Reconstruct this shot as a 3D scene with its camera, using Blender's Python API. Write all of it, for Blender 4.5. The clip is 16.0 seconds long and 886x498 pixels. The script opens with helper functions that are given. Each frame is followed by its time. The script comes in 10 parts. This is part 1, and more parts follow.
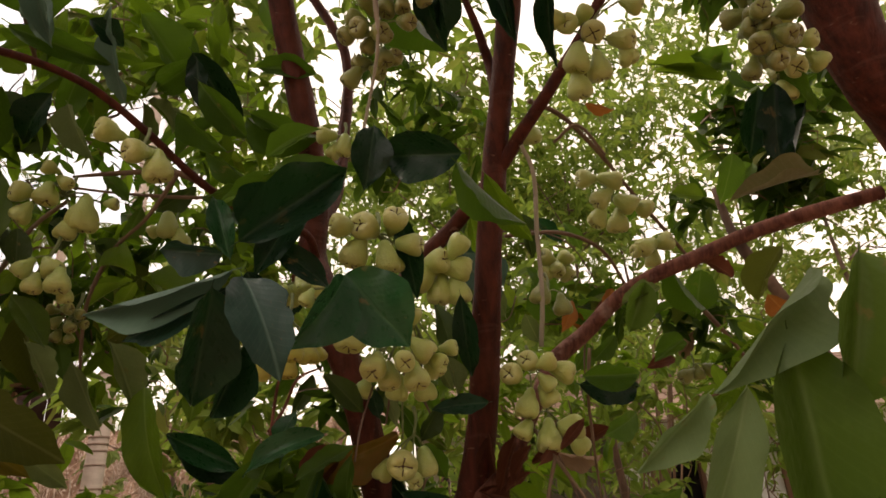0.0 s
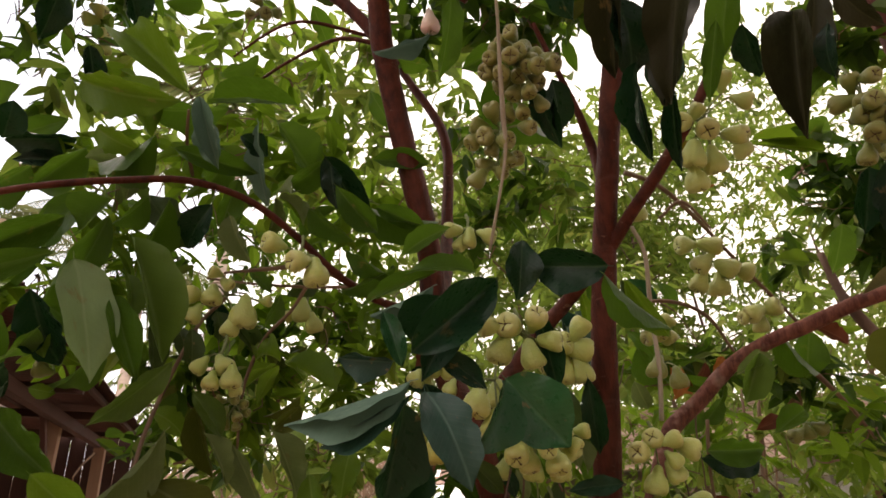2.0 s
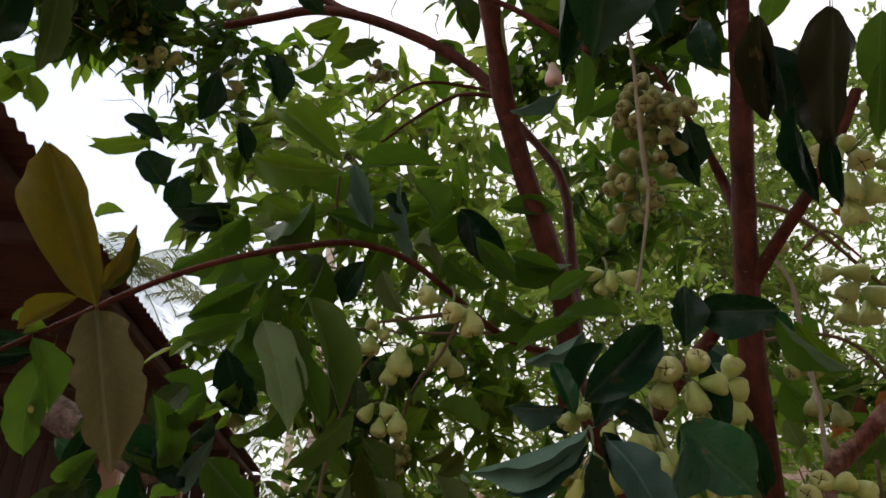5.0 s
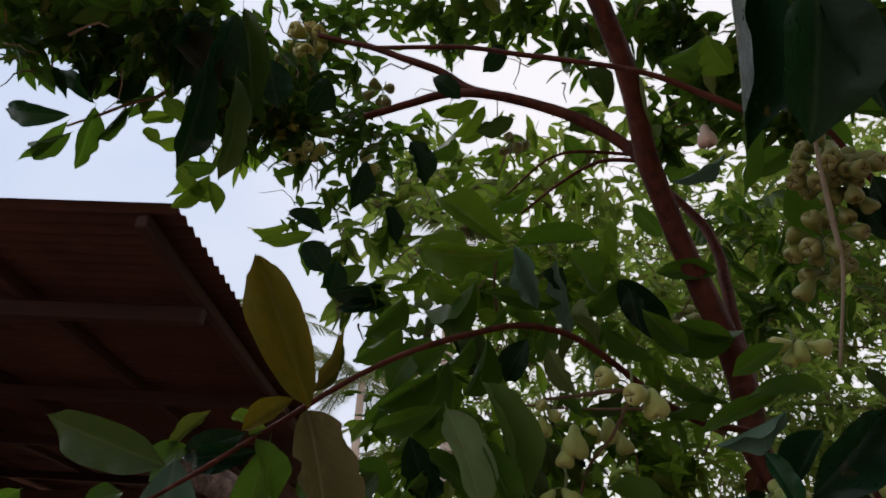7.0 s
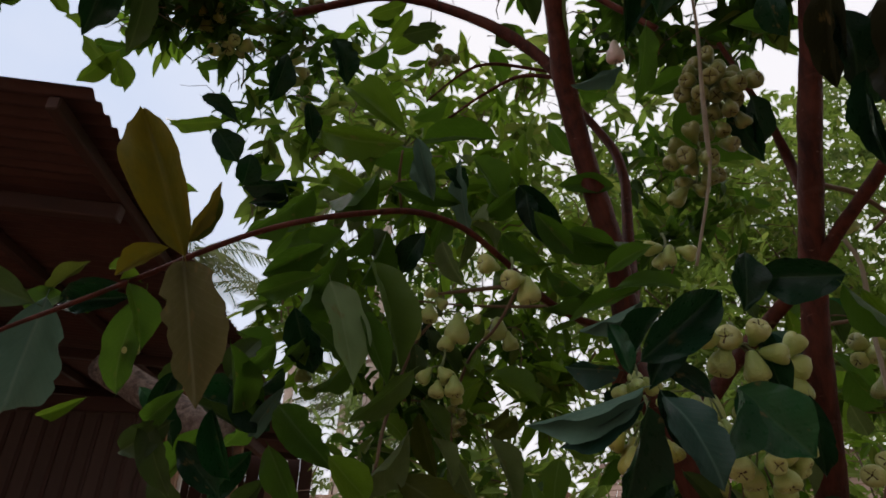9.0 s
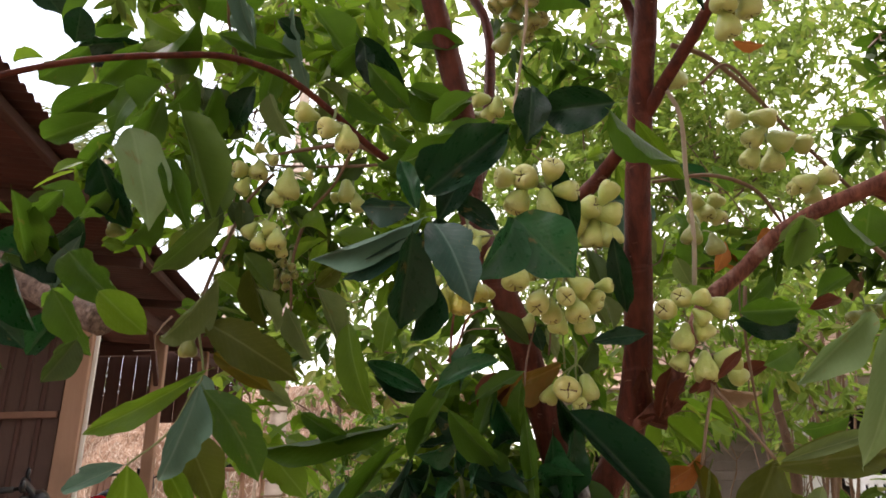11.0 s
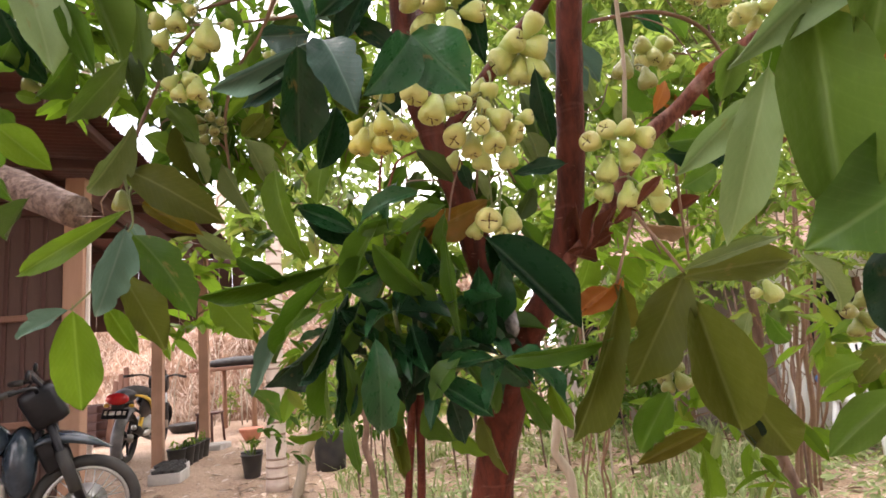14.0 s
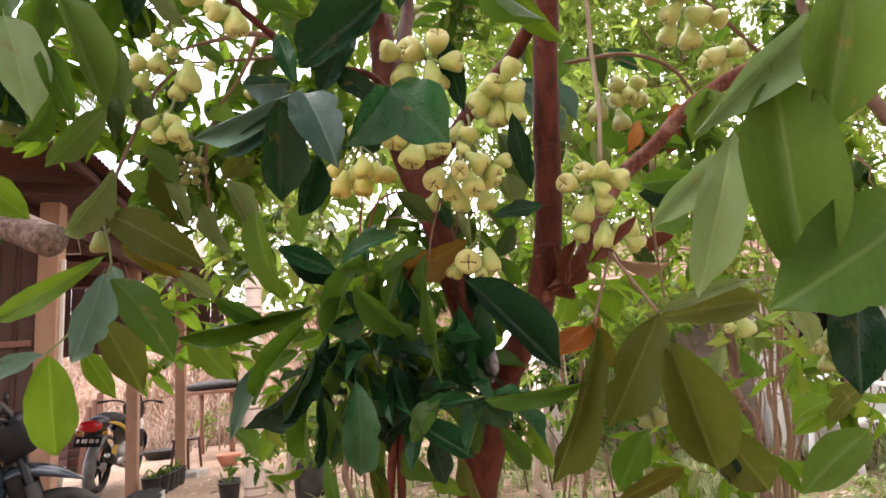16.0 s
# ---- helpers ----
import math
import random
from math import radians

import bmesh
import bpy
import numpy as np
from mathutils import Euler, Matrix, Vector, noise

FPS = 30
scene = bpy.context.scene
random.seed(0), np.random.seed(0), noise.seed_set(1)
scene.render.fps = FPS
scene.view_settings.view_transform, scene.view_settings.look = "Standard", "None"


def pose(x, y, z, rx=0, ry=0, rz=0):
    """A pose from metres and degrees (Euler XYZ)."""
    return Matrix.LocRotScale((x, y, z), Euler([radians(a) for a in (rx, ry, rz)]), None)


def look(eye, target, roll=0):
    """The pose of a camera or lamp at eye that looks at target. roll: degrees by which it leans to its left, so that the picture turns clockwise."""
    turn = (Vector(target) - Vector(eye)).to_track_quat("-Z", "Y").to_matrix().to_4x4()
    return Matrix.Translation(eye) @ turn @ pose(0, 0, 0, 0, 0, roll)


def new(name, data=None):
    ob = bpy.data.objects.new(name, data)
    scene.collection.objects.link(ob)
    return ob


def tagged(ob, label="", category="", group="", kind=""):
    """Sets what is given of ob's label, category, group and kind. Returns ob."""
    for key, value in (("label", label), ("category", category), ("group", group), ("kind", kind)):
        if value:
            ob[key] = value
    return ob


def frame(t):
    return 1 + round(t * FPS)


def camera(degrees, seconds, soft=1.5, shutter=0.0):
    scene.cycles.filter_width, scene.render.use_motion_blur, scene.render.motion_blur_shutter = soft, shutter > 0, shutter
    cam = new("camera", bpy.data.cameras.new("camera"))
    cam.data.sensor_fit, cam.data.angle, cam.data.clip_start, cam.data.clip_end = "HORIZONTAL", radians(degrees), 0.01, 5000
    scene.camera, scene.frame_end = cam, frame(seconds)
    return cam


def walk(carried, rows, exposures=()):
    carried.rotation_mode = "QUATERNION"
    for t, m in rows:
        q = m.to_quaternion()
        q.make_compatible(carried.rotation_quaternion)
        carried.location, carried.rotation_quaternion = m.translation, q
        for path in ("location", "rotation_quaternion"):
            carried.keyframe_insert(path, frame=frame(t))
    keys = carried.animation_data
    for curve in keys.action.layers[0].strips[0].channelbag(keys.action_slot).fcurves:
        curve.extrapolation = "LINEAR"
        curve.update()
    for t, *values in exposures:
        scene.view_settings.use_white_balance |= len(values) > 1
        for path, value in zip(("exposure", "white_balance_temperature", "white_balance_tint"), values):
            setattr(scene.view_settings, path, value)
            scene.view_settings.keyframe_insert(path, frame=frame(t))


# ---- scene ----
cam = camera(73.4, 16.0, soft=1.7)
PATH = [
    (0, (0.085, 0.029, 1.236), (0.066, 1.886, 1.979), -4.08),
    (0.5, (0.031, -0.003, 1.268), (-0.027, 1.837, 2.051), -6.14),
    (1, (0.014, -0.033, 1.279), (-0.102, 1.802, 2.065), -5.32),
    (1.5, (0.013, -0.064, 1.285), (-0.133, 1.754, 2.106), -4.75),
    (2, (-0.041, -0.103, 1.315), (-0.228, 1.698, 2.164), -3.99),
    (2.5, (-0.136, -0.158, 1.331), (-0.497, 1.589, 2.236), -2.63),
    (3, (-0.147, -0.195, 1.348), (-0.605, 1.512, 2.284), -2.87),
    (3.2, (-0.132, -0.192, 1.366), (-0.573, 1.527, 2.288), -4.10),
    (5.3, (-0.161, -0.194, 1.329), (-0.613, 1.497, 2.296), -2.58),
    (5.5, (-0.199, -0.209, 1.342), (-0.729, 1.452, 2.323), -2.21),
    (6, (-0.256, -0.260, 1.360), (-0.941, 1.299, 2.410), -1.27),
    (6.5, (-0.264, -0.284, 1.381), (-0.984, 1.222, 2.482), -1.20),
    (7, (-0.258, -0.282, 1.385), (-0.981, 1.219, 2.492), -0.81),
    (7.5, (-0.244, -0.278, 1.361), (-0.963, 1.214, 2.482), 0.31),
    (8, (-0.204, -0.283, 1.348), (-0.916, 1.247, 2.422), 1.72),
    (8.5, (-0.183, -0.258, 1.312), (-0.829, 1.331, 2.340), 2.10),
    (9, (-0.166, -0.203, 1.261), (-0.774, 1.447, 2.214), 0.87),
    (9.5, (-0.114, -0.166, 1.228), (-0.675, 1.558, 2.071), 0.28),
    (10, (-0.045, -0.117, 1.194), (-0.524, 1.663, 1.968), -1.91),
    (10.2, (-0.024, -0.099, 1.190), (-0.484, 1.701, 1.931), -1.87),
    (12.3, (0.167, -0.065, 1.126), (-0.333, 1.801, 1.646), -2.77),
    (12.5, (0.186, -0.058, 1.120), (-0.304, 1.819, 1.609), -3.61),
    (13, (0.204, -0.043, 1.084), (-0.280, 1.851, 1.509), -4.24),
    (13.5, (0.190, -0.035, 1.057), (-0.313, 1.864, 1.430), -4.78),
    (14, (0.183, -0.024, 1.036), (-0.332, 1.878, 1.375), -4.70),
    (14.5, (0.181, -0.020, 1.046), (-0.305, 1.890, 1.385), -5.12),
    (15, (0.186, -0.027, 1.052), (-0.281, 1.883, 1.418), -5.44),
    (15.5, (0.194, -0.034, 1.063), (-0.256, 1.875, 1.454), -5.76),
    (16, (0.194, -0.043, 1.076), (-0.252, 1.866, 1.471), -5.23),
]
EXPOSURES = [(0, -0.90, 8250, 23), (0.6, -0.65, 7950, 23), (2.4, -0.60, 7350, 22), (3.0, -1.26, 6800, 16), (5.5, -1.20, 6700, 16), (6.5, -1.70, 6500, 16), (8.5, -1.80, 6500, 16), (9.3, -1.60, 6600, 16), (10.0, -0.75, 6900, 16), (12.3, 0.16, 6850, 23), (14.0, 0.65, 6800, 23), (16.0, 0.65, 6800, 24)]
walk(cam, [(t, look(eye, target, roll)) for t, eye, target, roll in PATH], EXPOSURES)

# ---- light ----
SKY = bpy.data.worlds.new("overcast_sky")
scene.world = SKY
SKY.use_nodes = True
wn, wl = SKY.node_tree.nodes, SKY.node_tree.links
sky = wn.new("ShaderNodeTexSky")
sky.sky_type, sky.sun_disc = "NISHITA", False
sky.sun_elevation, sky.sun_rotation = radians(55), radians(300)
sky.air_density, sky.dust_density, sky.ozone_density = 1.0, 1.2, 1.5
cloud = wn.new("ShaderNodeTexNoise")
cloud.inputs["Scale"].default_value, cloud.inputs["Detail"].default_value = 2.2, 5.0
veil = wn.new("ShaderNodeMapRange")
veil.inputs["From Min"].default_value, veil.inputs["From Max"].default_value = 0.3, 0.7
veil.inputs["To Min"].default_value, veil.inputs["To Max"].default_value = 0.55, 1.0
cover = wn.new("ShaderNodeMix")
cover.data_type = "RGBA"
cover.inputs[0].default_value = 0.82
tone = wn.new("ShaderNodeMix")
tone.data_type = "RGBA"
tone.inputs[6].default_value, tone.inputs[7].default_value = (25.0, 32.0, 42.0, 1), (46.0, 46.6, 47.0, 1)
wl.new(tone.outputs[2], cover.inputs[7])
wl.new(cloud.outputs["Fac"], veil.inputs["Value"])
where = wn.new("ShaderNodeTexCoord")
lean = wn.new("ShaderNodeVectorMath")
lean.operation = "DOT_PRODUCT"
lean.inputs[1].default_value = Vector((-0.85, 0.3, 0.45)).normalized()
thin = wn.new("ShaderNodeMapRange")
thin.inputs["From Min"].default_value, thin.inputs["From Max"].default_value = 0.62, 0.98
thin.inputs["To Min"].default_value, thin.inputs["To Max"].default_value = 0.35, -0.6
total = wn.new("ShaderNodeMath")
total.use_clamp = True
wl.new(where.outputs["Generated"], lean.inputs[0])
wl.new(lean.outputs["Value"], thin.inputs["Value"])
wl.new(veil.outputs["Result"], total.inputs[0])
wl.new(thin.outputs["Result"], total.inputs[1])
wl.new(total.outputs[0], tone.inputs[0])
wl.new(sky.outputs["Color"], cover.inputs[6])
wl.new(cover.outputs[2], wn["Background"].inputs["Color"])
wn["Background"].inputs["Strength"].default_value = 0.082
sun = new("sun", bpy.data.lights.new("sun", "SUN"))
sun.data.energy, sun.data.angle, sun.data.color = 3.6, radians(22), (1.0, 0.96, 0.9)
sun.matrix_world = look((-7, 4, 12), (0, 1.0, 1.5))

# ---- materials ----
MATS = {}


class Mat:
    """A node material with a principled shader, and short ways to add nodes."""

    def __init__(self, name, rough=0.6, metal=0.0):
        self.m = bpy.data.materials.new(name)
        self.m.use_nodes = True
        self.n, self.l = self.m.node_tree.nodes, self.m.node_tree.links
        self.b, self.out = self.n["Principled BSDF"], self.n["Material Output"]
        self.b.inputs["Roughness"].default_value, self.b.inputs["Metallic"].default_value = rough, metal
        self.tc = self.n.new("ShaderNodeTexCoord")
        MATS[name] = self.m

    def put(self, socket, value):
        if isinstance(value, bpy.types.NodeSocket):
            self.l.new(value, socket)
        else:
            socket.default_value = value

    def noise(self, scale, detail=4.0, vec=None, rough=0.55):
        x = self.n.new("ShaderNodeTexNoise")
        x.inputs["Scale"].default_value, x.inputs["Detail"].default_value, x.inputs["Roughness"].default_value = scale, detail, rough
        self.l.new(vec or self.tc.outputs["Object"], x.inputs["Vector"])
        return x.outputs["Fac"]

    def stretch(self, sx, sy, sz, source="Object"):
        x = self.n.new("ShaderNodeMapping")
        x.inputs["Scale"].default_value = (sx, sy, sz)
        self.l.new(self.tc.outputs[source], x.inputs["Vector"])
        return x.outputs["Vector"]

    def math(self, op, a, b=0.0, c=0.0):
        x = self.n.new("ShaderNodeMath")
        x.operation = op
        for s, v in zip(x.inputs, (a, b, c)):
            self.put(s, v)
        return x.outputs[0]

    def span(self, v, a, b, lo=0.0, hi=1.0):
        x = self.n.new("ShaderNodeMapRange")
        self.put(x.inputs["Value"], v)
        for k, w in (("From Min", a), ("From Max", b), ("To Min", lo), ("To Max", hi)):
            x.inputs[k].default_value = w
        return x.outputs["Result"]

    def mix(self, fac, a, b, mode="MIX"):
        x = self.n.new("ShaderNodeMix")
        x.data_type, x.blend_type = "RGBA", mode
        self.put(x.inputs[0], fac)
        for s, v in ((x.inputs[6], a), (x.inputs[7], b)):
            self.put(s, v if isinstance(v, bpy.types.NodeSocket) else (*v, 1))
        return x.outputs[2]

    def base(self, v):
        self.put(self.b.inputs["Base Color"], v if isinstance(v, bpy.types.NodeSocket) else (*v, 1))
        return self

    def bump(self, h, strength=0.4, dist=0.01):
        x = self.n.new("ShaderNodeBump")
        x.inputs["Strength"].default_value, x.inputs["Distance"].default_value = strength, dist
        self.l.new(h, x.inputs["Height"])
        self.l.new(x.outputs["Normal"], self.b.inputs["Normal"])
        return self

    def through_light(self, colour, amount):
        """Lets light shine through a thin sheet."""
        t, m = self.n.new("ShaderNodeBsdfTranslucent"), self.n.new("ShaderNodeMixShader")
        self.put(t.inputs["Color"], colour if isinstance(colour, bpy.types.NodeSocket) else (*colour, 1))
        m.inputs[0].default_value = amount
        self.l.new(self.b.outputs[0], m.inputs[1])
        self.l.new(t.outputs[0], m.inputs[2])
        self.l.new(m.outputs[0], self.out.inputs["Surface"])
        return self

    def rand(self):
        return self.n.new("ShaderNodeObjectInfo").outputs["Random"]

    def island(self):
        return self.n.new("ShaderNodeNewGeometry").outputs["Random Per Island"]


def leaf_mat(name, a, b, vein, glow, rough=0.42, shine=0.4, through_it=0.3, age=0.0):
    """A leaf blade one unit long on x: midrib, side veins, blotches, specks, and a shade of its own for each leaf."""
    m = Mat(name, rough)
    s = m.n.new("ShaderNodeSeparateXYZ")
    m.l.new(m.tc.outputs["Object"], s.inputs[0])
    side = m.math("ABSOLUTE", m.math("ADD", s.outputs["Y"], m.math("MULTIPLY", m.math("SUBTRACT", m.noise(3.0, 2.0), 0.5), 0.05)))
    rib = m.span(side, 0.01, 0.034, 1.0, 0.0)
    wave = m.math("FRACT", m.math("SUBTRACT", m.math("MULTIPLY", s.outputs["X"], 14.0), m.math("MULTIPLY", m.math("POWER", side, 0.8), 6.5)))
    edge = m.math("ABSOLUTE", m.math("SUBTRACT", wave, 0.5))
    lateral = m.span(edge, 0.02, 0.1, 0.2, 0.0)
    lines = m.math("MAXIMUM", rib, lateral)
    own = m.rand()
    # the darkened end of the random tone imitates leaves turned from light
    c = m.mix(own, tuple(v * 0.72 for v in a), tuple(v * 1.1 for v in b))
    c = m.mix(m.span(m.noise(2.2, 3.0), 0.4, 0.68, 0.0, 0.5), c, tuple(v * 0.72 for v in a))
    c = m.mix(m.span(m.noise(9.0, 4.0), 0.5, 0.75, 0.0, 0.25), c, tuple(v * 1.25 for v in b))
    c = m.mix(m.span(m.noise(34.0, 3.0), 0.68 - 0.1 * age, 0.74 - 0.06 * age, 0.0, 0.6), c, (0.1, 0.075, 0.025))
    c = m.mix(m.span(m.noise(5.5, 4.0), 0.42, 0.62, 0.0, 0.75 * age), c, (0.1, 0.1, 0.02))
    old = m.math("MULTIPLY", m.span(m.noise(4.2, 5.0), 0.64, 0.7), m.span(m.math("FRACT", m.math("MULTIPLY", own, 7.3)), 0.72, 0.9))
    c = m.mix(m.math("MULTIPLY", old, 0.7), c, (0.2, 0.13, 0.05))
    c = m.mix(m.math("MULTIPLY", lines, 0.46), c, vein)
    m.base(c)
    m.b.inputs["Specular IOR Level"].default_value = shine
    m.put(m.b.inputs["Roughness"], m.span(m.noise(11.0), 0.3, 0.7, rough - 0.08, rough + 0.16))
    m.bump(m.math("SUBTRACT", m.math("ADD", m.noise(8.0, 2.0), m.math("MULTIPLY", edge, -0.25)), m.math("MULTIPLY", rib, 0.8)), 0.3, 0.004)
    return m.through_light(m.mix(0.55, c, glow), through_it)


# near-black green: the canopy's shade is put into this leaf colour
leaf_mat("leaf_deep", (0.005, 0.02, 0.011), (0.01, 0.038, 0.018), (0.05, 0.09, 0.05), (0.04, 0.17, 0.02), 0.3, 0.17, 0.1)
leaf_mat("leaf_emerald", (0.011, 0.064, 0.022), (0.017, 0.08, 0.026), (0.06, 0.14, 0.06), (0.03, 0.2, 0.03), 0.3, 0.3, 0.12)
leaf_mat("leaf_mid", (0.034, 0.09, 0.013), (0.06, 0.125, 0.018), (0.12, 0.18, 0.06), (0.18, 0.37, 0.02), 0.4, 0.22, 0.36)
leaf_mat("leaf_fresh", (0.08, 0.16, 0.015), (0.115, 0.2, 0.02), (0.18, 0.26, 0.06), (0.3, 0.5, 0.025), 0.44, 0.2, 0.34)
leaf_mat("leaf_pale", (0.14, 0.182, 0.07), (0.18, 0.22, 0.092), (0.28, 0.31, 0.15), (0.22, 0.34, 0.06), 0.55, 0.2, 0.3)
leaf_mat("leaf_blue", (0.085, 0.165, 0.12), (0.105, 0.19, 0.135), (0.19, 0.25, 0.2), (0.14, 0.24, 0.17), 0.42, 0.25, 0.18)
# sage is lightened so its colour carries some sky reflection
leaf_mat("leaf_sage", (0.17, 0.25, 0.115), (0.19, 0.27, 0.125), (0.28, 0.35, 0.19), (0.26, 0.42, 0.11), 0.5, 0.25, 0.3)
leaf_mat("leaf_amber", (0.2, 0.1, 0.02), (0.24, 0.12, 0.024), (0.28, 0.16, 0.05), (0.34, 0.17, 0.02), 0.55, 0.2, 0.3, 0.6)
leaf_mat("leaf_moss", (0.075, 0.13, 0.025), (0.09, 0.145, 0.03), (0.13, 0.19, 0.06), (0.16, 0.33, 0.02), 0.42, 0.25, 0.28)
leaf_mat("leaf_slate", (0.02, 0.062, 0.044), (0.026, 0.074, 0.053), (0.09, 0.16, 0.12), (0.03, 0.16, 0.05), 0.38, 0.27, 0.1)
leaf_mat("leaf_gold", (0.085, 0.08, 0.014), (0.1, 0.085, 0.016), (0.17, 0.15, 0.04), (0.26, 0.24, 0.02), 0.5, 0.2, 0.3, 0.7)
leaf_mat("leaf_olive", (0.058, 0.07, 0.011), (0.076, 0.088, 0.015), (0.15, 0.16, 0.06), (0.22, 0.27, 0.03), 0.52, 0.18, 0.3)
leaf_mat("leaf_forest", (0.036, 0.064, 0.016), (0.046, 0.078, 0.02), (0.1, 0.13, 0.05), (0.1, 0.18, 0.02), 0.42, 0.25, 0.2)
# near-black brown that carries the shade on the upper leaves
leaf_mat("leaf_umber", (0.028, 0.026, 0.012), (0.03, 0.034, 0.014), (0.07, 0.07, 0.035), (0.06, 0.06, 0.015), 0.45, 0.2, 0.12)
leaf_mat("leaf_tan", (0.155, 0.128, 0.05), (0.15, 0.122, 0.05), (0.3, 0.27, 0.17), (0.26, 0.25, 0.1), 0.6, 0.2, 0.22, 0.4)
leaf_mat("leaf_rust", (0.075, 0.024, 0.016), (0.12, 0.04, 0.024), (0.22, 0.1, 0.06), (0.3, 0.08, 0.03), 0.6, 0.2, 0.25)
leaf_mat("leaf_yellow", (0.14, 0.112, 0.01), (0.16, 0.122, 0.011), (0.22, 0.17, 0.03), (0.3, 0.23, 0.01), 0.5, 0.2, 0.26, 1.0)
leaf_mat("leaf_orange", (0.28, 0.1, 0.03), (0.34, 0.13, 0.035), (0.45, 0.24, 0.09), (0.55, 0.18, 0.02), 0.55, 0.3, 0.3)
leaf_mat("leaf_dry", (0.3, 0.19, 0.12), (0.36, 0.24, 0.16), (0.34, 0.24, 0.16), (0.4, 0.25, 0.12), 0.7, 0.15, 0.25)


def foliage_mat(name, a, b, c, glow, through_it=0.4):
    m = Mat(name, 0.5)
    i = m.island()
    # dark end pushed far down, painting blades that lie in shade
    col = m.mix(i, tuple(v * 0.4 for v in a), tuple(v * 1.15 for v in b))
    col = m.mix(m.span(m.math("FRACT", m.math("MULTIPLY", i, 37.0)), 0.8, 0.95), col, c)
    m.base(col)
    m.b.inputs["Specular IOR Level"].default_value = 0.1
    return m.through_light(m.mix(0.55, col, glow), through_it)


# dark to light copies of one foliage: shade and backlight put into colour
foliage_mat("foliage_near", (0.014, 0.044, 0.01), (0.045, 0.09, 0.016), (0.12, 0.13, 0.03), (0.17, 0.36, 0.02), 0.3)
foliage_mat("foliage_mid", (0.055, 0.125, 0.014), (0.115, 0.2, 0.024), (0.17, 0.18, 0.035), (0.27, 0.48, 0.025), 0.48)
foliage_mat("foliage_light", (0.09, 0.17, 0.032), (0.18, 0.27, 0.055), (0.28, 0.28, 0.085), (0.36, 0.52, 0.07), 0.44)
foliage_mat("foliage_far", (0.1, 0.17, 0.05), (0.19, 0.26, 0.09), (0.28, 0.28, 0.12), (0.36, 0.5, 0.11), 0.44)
foliage_mat("palm_leaf", (0.09, 0.12, 0.06), (0.15, 0.18, 0.09), (0.24, 0.21, 0.11), (0.25, 0.32, 0.1))
# straw's third colour: some blades dark, to imitate shaded holes
foliage_mat("straw", (0.5, 0.36, 0.28), (0.72, 0.59, 0.49), (0.12, 0.075, 0.05), (0.6, 0.45, 0.28), 0.25)
foliage_mat("weed_leaf", (0.16, 0.24, 0.06), (0.3, 0.38, 0.14), (0.4, 0.38, 0.2), (0.4, 0.5, 0.1), 0.35)
foliage_mat("grass_leaf", (0.3, 0.38, 0.18), (0.3, 0.37, 0.18), (0.5, 0.45, 0.3), (0.35, 0.46, 0.12))

m = Mat("bark_red", 0.55)
v = m.stretch(1, 1, 0.2)
c = m.mix(m.span(m.noise(55.0, 6.0, v, 0.65), 0.36, 0.64), (0.045, 0.011, 0.007), (0.11, 0.025, 0.014))
c = m.mix(m.span(m.noise(8.0, 5.0), 0.5, 0.66, 0.0, 0.7), c, (0.14, 0.038, 0.022))
c = m.mix(m.span(m.noise(24.0, 4.0, v), 0.58, 0.72, 0.0, 0.45), c, (0.04, 0.013, 0.01))
c = m.mix(m.span(m.noise(40.0, 5.0, m.stretch(1, 1, 2.6)), 0.66, 0.72, 0.0, 0.55), c, (0.27, 0.15, 0.1))
c = m.mix(m.span(m.noise(9.0, 3.0, m.stretch(0.4, 0.4, 5.0)), 0.6, 0.7, 0.0, 0.35), c, (0.15, 0.062, 0.045))
m.base(c).bump(m.noise(60.0, 7.0, v, 0.7), 0.7, 0.007)
m.b.inputs["Specular IOR Level"].default_value = 0.15
m = Mat("bark_pink", 0.65)
v = m.stretch(1, 1, 0.25)
c = m.mix(m.span(m.noise(50.0, 6.0, v, 0.65), 0.36, 0.64), (0.08, 0.024, 0.016), (0.24, 0.092, 0.064))
c = m.mix(m.span(m.noise(26.0, 4.0), 0.6, 0.68, 0.0, 0.7), c, (0.06, 0.02, 0.016))
c = m.mix(m.span(m.noise(12.0, 5.0), 0.58, 0.68, 0.0, 0.7), c, (0.36, 0.22, 0.18))
m.base(c).bump(m.noise(60.0, 7.0, v, 0.7), 0.8, 0.007)
m.b.inputs["Specular IOR Level"].default_value = 0.15
m = Mat("bark_brown", 0.8)
v = m.stretch(1, 1, 0.3)
c = m.mix(m.span(m.noise(26.0, 5.0, v), 0.3, 0.7), (0.075, 0.042, 0.03), (0.2, 0.12, 0.085))
m.base(m.mix(m.span(m.noise(8.0), 0.55, 0.75, 0.0, 0.6), c, (0.28, 0.2, 0.15))).bump(m.noise(60.0, 5.0, v), 0.5, 0.006)
m = Mat("log_bark", 0.9)
c = m.mix(m.span(m.noise(28.0, 7.0, None, 0.7), 0.35, 0.65), (0.06, 0.038, 0.03), (0.28, 0.2, 0.165))
m.base(m.mix(m.span(m.noise(9.0, 4.0), 0.52, 0.66, 0.0, 0.7), c, (0.1, 0.06, 0.045))).bump(m.noise(34.0, 7.0), 1.0, 0.02)
m = Mat("twig_bark", 0.65)
m.base(m.mix(m.noise(30.0), (0.1, 0.05, 0.03), (0.22, 0.13, 0.07))).bump(m.noise(80.0), 0.4, 0.003)
m = Mat("twig_green", 0.55)
